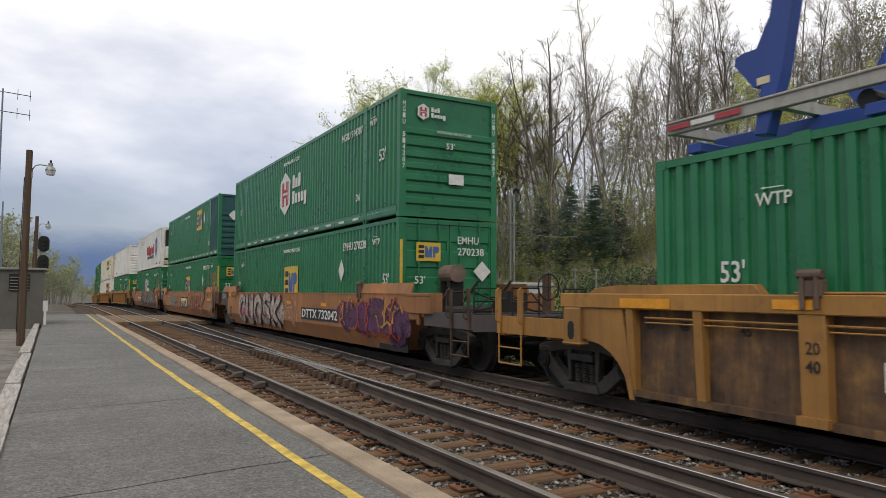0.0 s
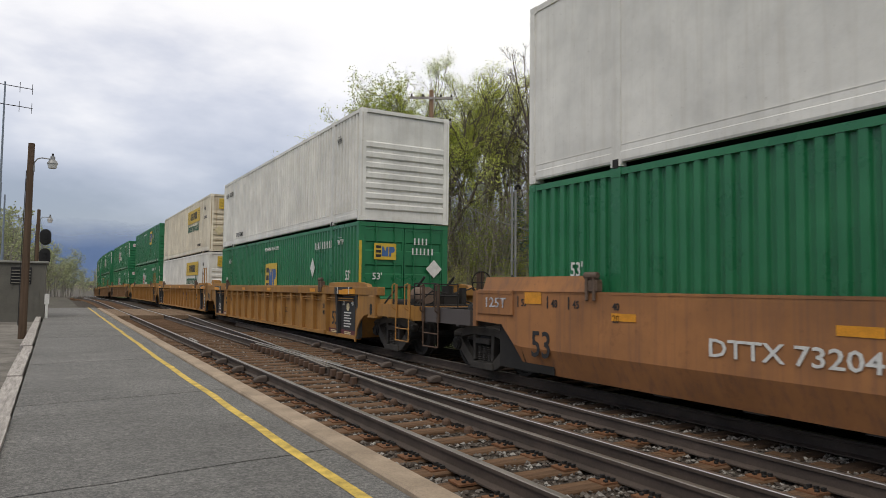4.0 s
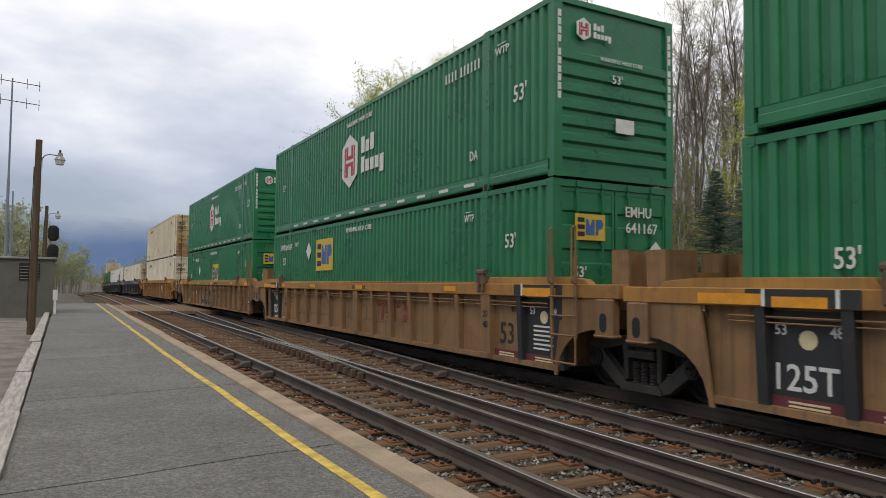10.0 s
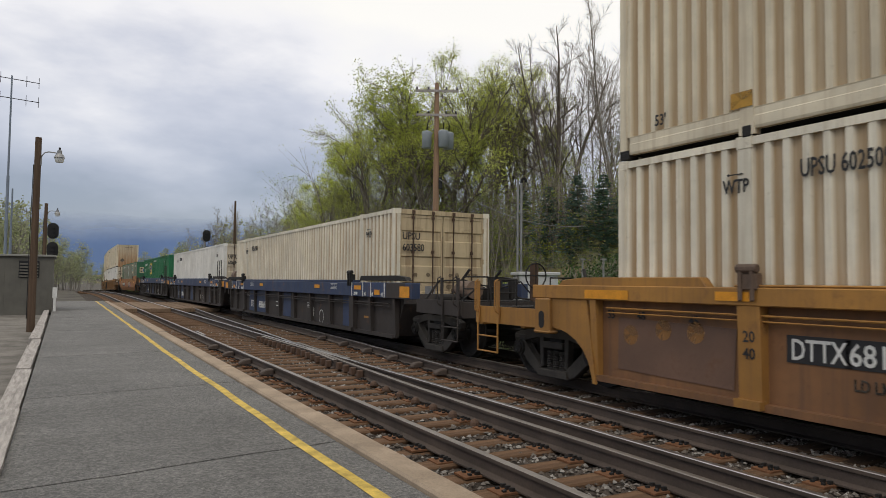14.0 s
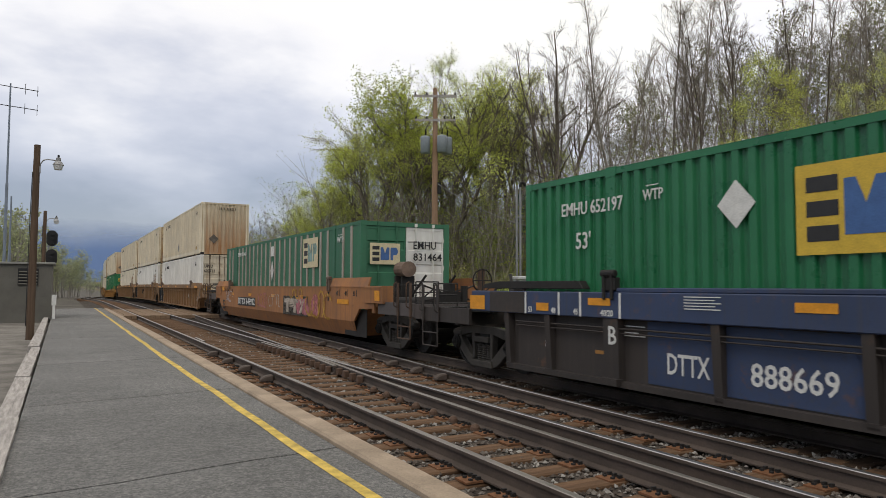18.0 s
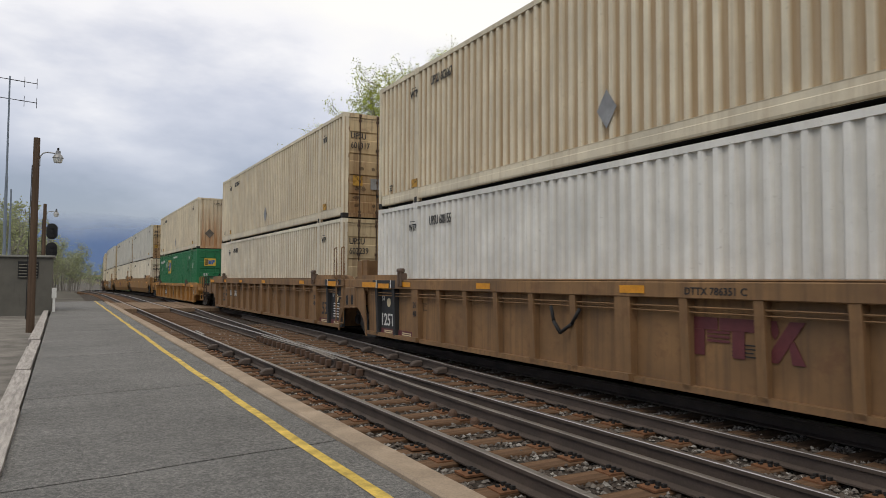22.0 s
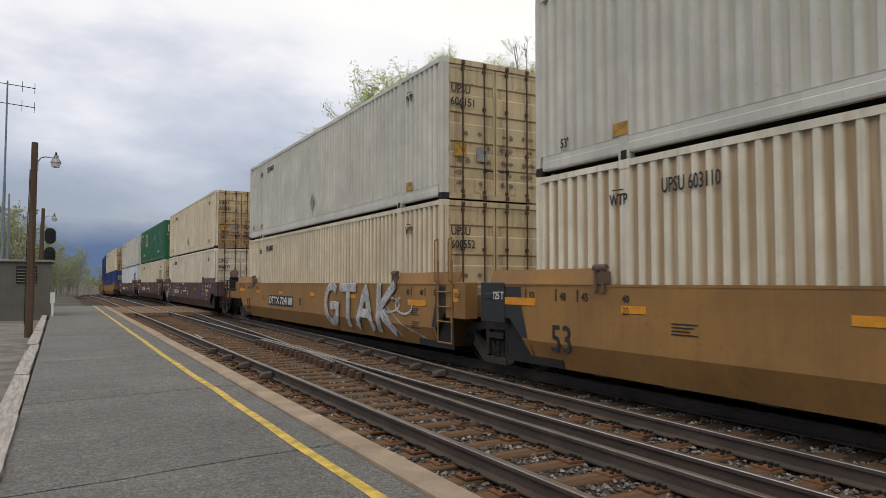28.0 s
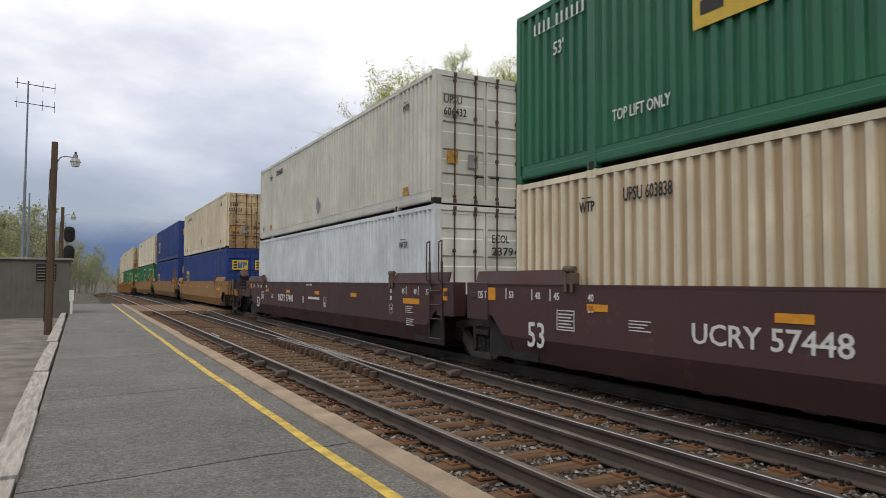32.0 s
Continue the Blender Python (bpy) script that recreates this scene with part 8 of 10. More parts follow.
    go(310.0, "ribbed", B, brown, True, False, ups(WHITE, CREAM, "UPSU 600761"), ups_nose(), extra=lambda c: bay_sign(c, "DTTX 786351", -4.22, -5.12, 0.88, CAR_GREY), signs="rear", shift=-0.56)
    go(329.3, "ribbed", B, brown, False, False, ups(WHITE, CREAM, "UPSU 608155"), ups(TAN, STAINED_TAN, "UPSU 602667"), extra=lambda c: (big_mark(c, -2.1, MARK_MAROON, None, 1.6), chord_code(c, "DTTX 786351 C", -1.89), hanging_hose(c, 0.85)), signs=True, shift=-0.4)
    go(347.95, "ribbed", B, brown, False, True, ups(CREAM, TAN, "UPSU 602239"), ups(TAN, STAINED_TAN, "UPSU 601317"), extra=lambda c: (bay_sign(c, "DTTX 786351", 5.34, 4.40, 0.88, CAR_GREY), big_mark(c, -1.5, CAR_BROWN)), signs="front", shift=-0.25)
    go(371.2, "wide", Y, "yellow single well car with black numbers", True, True, emp_rear(False, "EMHU 651299"), ups_nose(TAN, "UPSU 604458"), extra=lambda c: (sign_panel(c, 3.68, 0.56, 2.2, "DTTX 466918", c["front_x"], CAR_GREY)), low_side=0.775)
    go(394.6, "smooth", T, "ochre smooth-sided well car", True, False, ups(CREAM, CREAM, "UPSU 603956"), ups(GREYWHITE, STAINED_TAN, "UPSU 603832"))
    go(412.9, "smooth", T, "ochre smooth-sided well car with a faded mark", False, False, ups(CREAM, CREAM, "UPSU 603110"), ups(GREYWHITE), extra=lambda c: (big_mark(c, 0.05, MARK_MAROON), well_letter(c, 1.92, "C", MARK_BLACK)))
    go(432.2, "smooth", T, "ochre smooth-sided well car with silver graffiti", False, True, ups(TAN, STREAK_TAN, "UPSU 600552"), ups(GREYWHITE, TAN, "UPSU 606151"), "silver", extra=lambda c: (sign_panel(c, 2.75, 0.88, 2.9, "DTTX 724108", side, MARK_BLACK), well_letter(c, 0.55, "B", MARK_BLACK)))
    mar = "dark maroon smooth-sided well car"
    go(455.6, "smooth", M, mar + " with a white tag", True, False, ups(CREAM, CREAM, "UPSU 600699"), ups(TAN, STAINED_TAN, "UPSU 601850"), "tag", extra=lambda c: maroon_marks(c, "A", "WELL LD LMT 117,900"))
    go(475.0, "smooth", M, mar, False, False, ups(TAN, STREAK_TAN, "UPSU 603838"), container(GREEN_DEEP, GREEN_EMP, "door", marks=marks_emp_top), extra=lambda c: maroon_marks(c, "C", "WELL LD LMT 119,000"))
    go(494.3, "smooth", M, mar, False, True, container(PALEBLUE, "pale blue-white corrugated shipping container", "door", WHITE, marks=marks_ecol, dark=True, code="ECOL 2379"), ups(GREYWHITE, GREYWHITE, "UPSU 606432"), extra=lambda c: maroon_marks(c, "B", "WELL LD LMT 118,000", False))
    blue = "blue corrugated shipping container"
    go(518.1, "smooth", T, "ochre smooth-sided well car", True, False, container(BLUE, blue + " with yellow brand panels", "door", marks=marks_emp_blue), ups(TAN))
    go(537.7, "smooth", T, "ochre smooth-sided well car", False, False, container(BLUE, blue + " with yellow brand panels", "door", marks=marks_emp_blue), container(BLUE, blue + " with yellow brand panels", "door", marks=marks_emp_blue))
    go(557.3, "smooth", T, "ochre smooth-sided well car", False, True, emp(), ups(CREAM, TAN))
    go(581.1, "ribbed", Y, ochre, True, False, emp(), ups(TAN))
    go(600.7, "ribbed", Y, ochre, False, True, ups(TAN), ups(TAN))


def marks_emp_top(c):
    logo_panel(c, on_side(3.4, 1.95), 1.5, 1.05)
    words("53'", 0.30, MARK_WHITE, c, on_side(6.88, 1.95), 0.8)
    words("TOP LIFT ONLY", 0.23, MARK_WHITE, c, on_side(5.08, 0.60), 0.68)
    words("TOP LIFT ONLY", 0.23, MARK_WHITE, c, on_side(-5.0, 0.60), 0.68)
    part("hazard_diamond", plate_mesh("diamond", [[(-0.21, 0), (0, -0.3), (0.21, 0), (0, 0.3)]]), MARK_WHITE, c, at=on_side(-2.6, 1.9))
    serial(c, 1.3, 0.19, MARK_WHITE, on_side(6.9, 2.42))
    logo_panel(c, on_end(-0.72, 2.3, -L2 - 0.02), 0.62, 0.5, MARK_CREAM)
    words("WARNING", 0.13, MARK_WHITE, c, on_end(-0.80, 1.80, -L2 - 0.02))
    words("HIGH", 0.13, MARK_WHITE, c, on_end(-0.80, 1.64, -L2 - 0.02))
    words("CUBE", 0.13, MARK_WHITE, c, on_end(-0.80, 1.48, -L2 - 0.02))
    words("53'", 0.20, MARK_WHITE, c, on_end(-0.38, 1.58, -L2 - 0.03))
    serial_end(c, 0.55, 0.14, MARK_WHITE, 0.7, 2.3, -L2 - 0.02)


build_train()


def ran(t):
    """How far the train has run: an even speed, a little faster about the thirtieth second."""
    gain = ((0.0, 0.0), (29.4, 0.0), (30.0, 0.28), (30.4, 0.62), (30.7, 0.92), (31.0, 1.10), (32.0, 1.15))
    for (a, e), (b, f) in zip(gain, gain[1:]):
        if t <= b:
            return SPEED * t + e + (f - e) * (t - a) / (b - a)
    return SPEED * t + 1.15


def train_rows(s, z, x):
    """Rows along the line for a box or car whose middle stands s metres up the line at the start."""
    times, t = [], 0.0
    while t < 32.0:
        times.append(t)
        if s - SPEED * t < 75:
            break
        t = min(32.0, t + 0.6)
    times = sorted([k for k in times if k < 29.0] + [k for k in (29.0, 29.4, 30.0, 30.4, 30.7, 31.0, 31.5, 32.0) if k > times[-1] + 0.01 or k >= 29.0])
    return [(k, track_pose(x, s - ran(k)) @ pose(0, 0, z)) for k in times]


# ---- trees ----
class Wood:
    """Collects tubes and leaves of one tree."""

    def __init__(self, seed):
        self.r = random.Random(seed)
        self.v, self.f, self.lv, self.lf = [], [], [], []

    def tube(self, pts, radii, n):
        base = len(self.v)
        for i, p in enumerate(pts):
            d = (pts[min(i + 1, len(pts) - 1)] - pts[max(i - 1, 0)]).normalized()
            u = d.orthogonal().normalized()
            w = d.cross(u)
            for k in range(n):
                a = k * math.tau / n
                self.v.append(p + (u * math.cos(a) + w * math.sin(a)) * radii[i])
        for i in range(len(pts) - 1):
            for k in range(n):
                self.f.append((base + i * n + k, base + i * n + (k + 1) % n, base + (i + 1) * n + (k + 1) % n, base + (i + 1) * n + k))

    def way(self, start, d, length, segs, wob, lift):
        pts, p = [start], start
        for i in range(segs):
            d = (d + Vector((self.r.gauss(0, wob), self.r.gauss(0, wob), self.r.gauss(0, wob) + lift))).normalized()
            p = p + d * (length / segs)
            pts.append(p)
        return pts

    def leaf(self, p, size):
        r = self.r
        a = Vector((r.gauss(0, 1), r.gauss(0, 1), r.gauss(0, 0.7))).normalized()
        b = a.orthogonal().normalized() * size
        a = a * size
        k = len(self.lv)
        self.lv += [p - a * 0.5, p + b * 0.4, p + a * 0.6, p - b * 0.4]
        self.lf.append((k, k + 1, k + 2, k + 3))

    def off(self, d, angle):
        r = self.r
        u = d.orthogonal().normalized()
        u.rotate(Matrix.Rotation(r.uniform(0, math.tau), 3, d))
        return (d * math.cos(angle) + u * math.sin(angle)).normalized()


def grow(seed, height, spread=0.42, first=0.3, limbs=15, twigs=8, sprigs=5, leaves=0, leaf_size=0.14, trunk_r=0.2, fork=False, angle=(0.35, 0.75), twig_r=0.011, leaf_drift=0.16, tip_only=False, lift=0.05):
    w = Wood(seed)
    r = w.r
    stems = [(Vector((0, 0, -0.4)), Vector((r.gauss(0, 0.04), r.gauss(0, 0.04), 1)).normalized(), height, trunk_r)]
    if fork:
        stems.append((Vector((0.05, 0, 0.6)), Vector((r.uniform(0.15, 0.3), r.uniform(-0.2, 0.2), 1)).normalized(), height * 0.85, trunk_r * 0.8))
        stems.append((Vector((-0.05, 0, 0.8)), Vector((-r.uniform(0.15, 0.3), r.uniform(-0.2, 0.2), 1)).normalized(), height * 0.9, trunk_r * 0.75))
    for start, d, h, r0 in stems:
        pts = w.way(start, d, h, 14, 0.05, 0.015)
        rad = [r0 * (1 - 0.93 * (i / 14) ** 0.8) + 0.008 for i in range(15)]
        w.tube(pts, rad, 7)
        for k in range(limbs):
            t = first + (0.97 - first) * (k + r.random()) / limbs
            i = min(13, int(t * 14))
            p = pts[i].lerp(pts[i + 1], t * 14 - i)
            ld = w.off((pts[i + 1] - pts[i]).normalized(), r.uniform(*angle))
            ll = h * spread * (1.12 - t) * r.uniform(0.5, 1.25) + 0.5
            lp = w.way(p, ld, ll, 6, 0.13, lift)
            lr = max(0.011, rad[i] * 0.36)
            w.tube(lp, [lr * (1 - 0.85 * j / 6) + 0.004 for j in range(7)], 4)
            for q in range(twigs):
                tt = r.uniform(0.2, 1.0)
                j = min(5, int(tt * 6))
                tp = lp[j].lerp(lp[j + 1], tt * 6 - j)
                td = w.off((lp[j + 1] - lp[j]).normalized(), r.uniform(0.35, 0.8))
                tl = ll * r.uniform(0.2, 0.45) * (1.15 - 0.6 * tt) + 0.3
                tw = w.way(tp, td, tl, 4, 0.15, lift)
                w.tube(tw, [twig_r * f for f in (1.0, 0.85, 0.65, 0.5, 0.3)], 3)
                for s in range(sprigs):
                    k2 = r.randrange(1, 4)
                    sd = w.off((tw[k2 + 1] - tw[k2]).normalized(), r.uniform(0.35, 0.75))
                    sp = w.way(tw[k2], sd, tl * r.uniform(0.25, 0.5) + 0.1, 2, 0.15, 0.12)
                    w.tube(sp, [twig_r * 0.55, twig_r * 0.4, twig_r * 0.25], 3)
                    if tip_only and tt < 0.45:
                        continue
                    for _ in range(leaves):
                        w.leaf(sp[r.randrange(1, 3)] + Vector((r.gauss(0, leaf_drift), r.gauss(0, leaf_drift), r.gauss(0, leaf_drift * 0.8))), leaf_size * r.uniform(0.6, 1.3))
    return w


def crown_tree(seed, label, leaf, bark, height, limbs=4, leaves=11, leaf_size=0.13, lean=0.5):
    """An old tree: a short crooked trunk that parts into rising limbs, each ending in fans of leafing twigs."""
    w = Wood(seed)
    r = w.r

    def branch(p, d, length, rad, level):
        segs = 5 if level > 1 else 3
        pts = w.way(p, d, length, segs, 0.17 if level > 1 else 0.22, 0.03 if level > 2 else -0.03)
        w.tube(pts, [rad * (1 - 0.55 * i / segs) for i in range(segs + 1)], 7 if level > 3 else 5 if level > 2 else 3)
        if level == 0:
            for _ in range(leaves):
                w.leaf(pts[r.randrange(1, segs + 1)] + Vector((r.gauss(0, 0.17), r.gauss(0, 0.17), r.gauss(0, 0.13))), leaf_size * r.uniform(0.55, 1.3))
            return
        n = {4: 4, 3: 5, 2: 6, 1: 5}[level]
        for k in range(n):
            t = r.uniform(0.45, 0.98) if k else 1.0
            i = min(segs - 1, int(t * segs))
            q = pts[i].lerp(pts[i + 1], t * segs - i)
            dd = w.off((pts[i + 1] - pts[i]).normalized(), r.uniform(0.3, 0.85) if k else 0.2)
            if level > 1:
                dd = (dd + Vector((0, 0, 0.24))).normalized()
            branch(q, dd, length * r.uniform(0.42, 0.66), max(0.008, rad * r.uniform(0.38, 0.52)), level - 1)

    trunk = w.way(Vector((0, 0, -0.4)), Vector((r.gauss(0, 0.08), r.gauss(0, 0.08), 1)).normalized(), height * 0.30, 6, 0.07, 0.02)
    r0 = height * 0.015
    w.tube(trunk, [r0 * (1.15 - 0.4 * i / 6) for i in range(7)], 9)
    for k in range(limbs):
        a = (k + r.uniform(-0.25, 0.25)) * math.tau / limbs
        up = r.uniform(0.55, 1.0) if k else 1.6
        d = Vector((math.cos(a) * lean, math.sin(a) * lean, up)).normalized()
        branch(trunk[r.randrange(4, 7)], d, height * r.uniform(0.27, 0.36), r0 * 0.62, 4 if k < 2 else 3)
    t = thing("tree", label, "tree", "trees of the wood")
    k = height / max(v.z for v in w.v)
    for nm, vs, fs, mat in (("trunk", w.v, w.f, bark), ("crown", w.lv, w.lf, leaf)):
        if fs:
            ob = new(nm, soup(nm, [v * k for v in vs], fs, mat, nm == "trunk"))
            ob.parent = t
    return t


def tree_kind(seed, label, leaf=None, bark=BARK, **kw):
    w = grow(seed, **kw)
    t = thing("tree", label, "tree", "trees of the wood")
    ob = new("trunk", soup("trunk", w.v, w.f, bark, True))
    ob.parent = t
    if leaf and w.lf:
        ob = new("crown", soup("crown", w.lv, w.lf, leaf))
        ob.parent = t
    return t


def spruce_kind(seed, height, label, spread=0.24):
    w = Wood(seed)
    r = w.r
    pts = [Vector((0, 0, -0.3 + (height + 0.3) * i / 8)) for i in range(9)]
    w.tube(pts, [0.11 * height / 8 * (1 - i / 8.4) for i in range(9)], 6)
    n = int(height * 5.0)
    for k in range(n):
        t = 0.04 + 0.95 * k / n
        z = height * t
        reach = height * spread * (1 - t) ** 0.85 + 0.12
        for b in range(9):
            a = r.uniform(0, math.tau)
            ln = reach * r.uniform(0.7, 1.1)
            d = Vector((math.cos(a), math.sin(a), r.uniform(-0.25, 0.12)))
            bp = w.way(Vector((0, 0, z)), d, ln, 3, 0.06, 0.03)
            w.tube(bp, [0.012, 0.010, 0.007, 0.004], 3)
            m = max(3, int(ln * 9))
            for i in range(m):
                q = (i + 0.6) / m
                j = min(2, int(q * 3))
                p = bp[j].lerp(bp[j + 1], q * 3 - j)
                for sgn in (-1, 1):
                    side = Vector((-d.y, d.x, 0)) * sgn
                    tip = p + side * (0.24 * (1 - q) + 0.10) + d * 0.13 + Vector((0, 0, r.uniform(-0.10, 0.03)))
                    c = len(w.lv)
                    up = Vector((0, 0, 0.05))
                    w.lv += [p - d * 0.04, p + d * 0.08 + up * 0.6, tip, p - up]
                    w.lf.append((c, c + 1, c + 2, c + 3))
    t = thing("spruce", label, "conifer", "spruces below the wood")
    ob = new("trunk", soup("trunk", w.v, w.f, BARK_DARK, True))
    ob.parent = t
    ob = new("crown", soup("crown", w.lv, w.lf, NEEDLE))
    ob.parent = t
    return t


def bush_kind(seed, label, leaf, h=2.4):
    w = Wood(seed)
    r = w.r
    for k in range(34):
        d = Vector((r.gauss(0, 0.45), r.gauss(0, 0.45), 1)).normalized()
        pts = w.way(Vector((r.gauss(0, 0.5), r.gauss(0, 0.5), -0.1)), d, h * r.uniform(0.5, 1.1), 5, 0.14, 0.02)
        w.tube(pts, [0.018, 0.014, 0.011, 0.008, 0.006, 0.004], 3)
        for s in range(7):
            i = r.randrange(1, 5)
            sp = w.way(pts[i], w.off((pts[i + 1] - pts[i]).normalized(), 0.7), h * r.uniform(0.15, 0.35), 2, 0.2, 0.05)
            w.tube(sp, [0.008, 0.006, 0.003], 3)
            for _ in range(5):
                w.leaf(sp[2] + Vector((r.gauss(0, 0.12), r.gauss(0, 0.12), r.gauss(0, 0.12))), r.uniform(0.07, 0.14))
    t = thing("bush", label, "bush", "undergrowth of the wood")
    ob = new("brushwood", soup("brushwood", w.v, w.f, BARK, False))
    ob.parent = t
    ob = new("foliage", soup("foliage", w.lv, w.lf, leaf))
    ob.parent = t
    return t


def wood_edge(y):
    """Where the wood begins, seen along the line."""
    if y < 24:
        return 40 + (24 - y) * 0.9
    if y < 48:
        return 40 - (y - 24) * 25 / 24
    return 15 + line_dx(min(y, 260)) * (1 if y > 60 else 0)


class FarWood:
    """Gathers distant trees into one mesh."""

    def __init__(self, name):
        self.name, self.v, self.f, self.mi, self.n = name, [], [], [], 0

    def add(self, w, m):
        for verts, faces, k in ((w.v, w.f, 0), (w.lv, w.lf, 1)):
            if not verts:
                continue
            a = np.array([tuple(q) for q in verts]) @ np.array(m.to_3x3()).T + np.array(m.translation)
            self.v.append(a)
            self.f.extend(tuple(i + self.n for i in f) for f in faces)
            self.mi.extend([k] * len(faces))
            self.n += len(a)

    def finish(self, mats, label, category):
        me = bpy.data.meshes.new(self.name)
        me.from_pydata(np.concatenate(self.v).tolist(), [], self.f)
        for q in mats:
            me.materials.append(q)
        me.polygons.foreach_set("material_index", self.mi)
        return tagged(new(self.name, me), label, category, kind="stuff")


def build_wood():
    bare = [tree_kind(100 + i, "bare grey-brown woodland tree with fine twigs", None, BARK if i % 3 else BARK_DARK, height=17.0 + 0.9 * i, spread=0.27, first=0.38 + 0.05 * (i % 3), limbs=19, twigs=8, sprigs=5, trunk_r=0.095 + 0.012 * i, angle=(0.32, 0.72), lift=0.05, fork=i == 3) for i in range(5)]
    bud = [tree_kind(200 + i, "tall tree with pale opening buds", LEAF_PALE, BARK, height=15.0 + i, spread=0.30, first=0.34, limbs=16, twigs=7, sprigs=4, leaves=3, leaf_size=0.075, trunk_r=0.13, angle=(0.4, 0.85), lift=0.05) for i in range(2)]
    leafy = [tree_kind(300 + i, "spreading tree with fresh yellow-green leaves", LEAF, BARK_DARK, height=14.2 + 1.0 * i, spread=0.40, first=0.30, limbs=10, twigs=7, sprigs=4, leaves=11, leaf_size=0.115, trunk_r=0.19, fork=True, angle=(0.55, 1.1), leaf_drift=0.30, tip_only=True, lift=0.03) for i in range(3)]
    slim = tree_kind(340, "slender tree in bright yellow-green leaf", LEAF, BARK, height=16.0, spread=0.30, first=0.14, limbs=24, twigs=6, sprigs=4, leaves=11, leaf_size=0.10, trunk_r=0.11, angle=(0.5, 1.0), leaf_drift=0.26, lift=0.03)
    dark = tree_kind(360, "old dark bare tree with crooked limbs", None, BARK_DARK, height=16.5, spread=0.40, first=0.34, limbs=14, twigs=11, sprigs=5, trunk_r=0.32, fork=True, angle=(0.45, 0.95))
    spr = [spruce_kind(400 + i, (6.4, 9.6, 8.2)[i], "dark blue-green spruce below the wood", (0.33, 0.28, 0.36)[i]) for i in range(3)]
    bush = [bush_kind(500 + i, ("leafing green undergrowth bush", "brown twiggy undergrowth bush")[i], (LEAF_OLIVE, LEAF_PALE)[i]) for i in range(2)]
    far_bare = [grow(600 + i, 16.0 + 1.2 * i, spread=0.38, first=0.30, limbs=16, twigs=9, sprigs=2, trunk_r=0.14, angle=(0.4, 0.85), twig_r=0.016) for i in range(3)]
    far_bud = [grow(620 + i, 15.5 + i, spread=0.32, first=0.3, limbs=12, twigs=6, sprigs=2, leaves=5, leaf_size=0.18, trunk_r=0.14, twig_r=0.016, leaf_drift=0.35, angle=(0.5, 0.95)) for i in range(2)]
    far_low = [grow(640 + i, 14.0 + i, spread=0.42, first=0.15, limbs=11, twigs=6, sprigs=1, leaves=7, leaf_size=0.42, trunk_r=0.2, twig_r=0.06, leaf_drift=0.6, angle=(0.4, 0.9)) for i in range(3)]
    r = random.Random(11)
    used = set()

    def stand(x, y, k):
        return Matrix.Translation((x, y, ground_z(x, y) - 0.05)) @ Euler((r.gauss(0, 0.02), r.gauss(0, 0.02), r.uniform(0, 6.28))).to_matrix().to_4x4() @ Matrix.Scale(k, 4)

    def put(kind, x, y, k=1.0):
        m = stand(x, y, k)
        if kind not in used:
            used.add(kind)
            kind.matrix_basis = m
            return kind
        return copy_thing(kind, m)

    def polar(kind, deg, d, k=1.0):
        a = radians(deg)
        return put(kind, d * math.sin(a), d * math.cos(a), k)

    # the leafy group beyond the pole: old crooked trees, their tops rising to the right
    old = [crown_tree(900 + i, "old crooked tree in thin yellow-green leaf", LEAF, BARK_MID, 16.0, 5, 11, 0.09, (0.32, 0.40, 0.36)[i]) for i in range(3)]

    def topped(kind, deg, d, top):
        a = radians(deg)
        x, y = d * math.sin(a), d * math.cos(a)
        return put(kind, x, y, (top - ground_z(x, y)) / 16.0)

    for deg, d, q, top in ((27.8, 54, 0, 20.3), (25.2, 55, 1, 18.4), (23.0, 54, 2, 16.0), (21.4, 57, 0, 12.6), (19.8, 60, 1, 9.6), (30.4, 55, 1, 19.2), (32.4, 57, 2, 19.0), (34.4, 60, 0, 18.6), (26.4, 62, 2, 17.0), (29.2, 62, 1, 18.0)):
        topped(old[q], deg, d, top)
    for deg, d, q, k in ((17.4, 57, 0, 0.56), (19.6, 55, 1, 0.62), (22.4, 54, 1, 0.66), (25.6, 54, 0, 0.62), (29.4, 56, 1, 0.66)):
        polar(leafy[q], deg, d, k)
    polar(leafy[2], 18.4, 66, 0.62)
    polar(leafy[1], 20.6, 66, 0.82)
    polar(leafy[2], 24.2, 66, 0.8)
    polar(leafy[0], 12.9, 76, 0.6)
    polar(leafy[1], 11.8, 84, 0.5)
    polar(bud[0], 28.6, 64, 1.0)
    polar(bud[1], 26.2, 66, 0.95)
    polar(dark, 38.2, 52, 1.06)
    polar(dark, 34.0, 62, 0.95)
    # bright trees at the edge by the spruces
    for deg, d, k in ((53.2, 43, 0.74), (55.6, 45, 0.88), (58.8, 43, 0.74), (61.5, 46, 0.87), (50.6, 50, 0.6)):
        polar(slim, deg, d, k)
    for deg, d, q, k in ((35.2, 50, 0, 0.92), (37.2, 48, 0, 0.98), (39.6, 47, 0, 1.05), (41.6, 46, 0, 1.0), (43.2, 49, 0, 0.9), (52.8, 37, 1, 0.60), (50.0, 42, 0, 0.85), (59.4, 30, 2, 0.70), (61.8, 29, 2, 0.70), (64.0, 31, 2, 0.8)):
        polar(spr[q], deg, d, k)
    # the wood behind: its front ranks tree by tree, the depth of it as one mass
    deep = FarWood("far_wood")
    y = 8.0
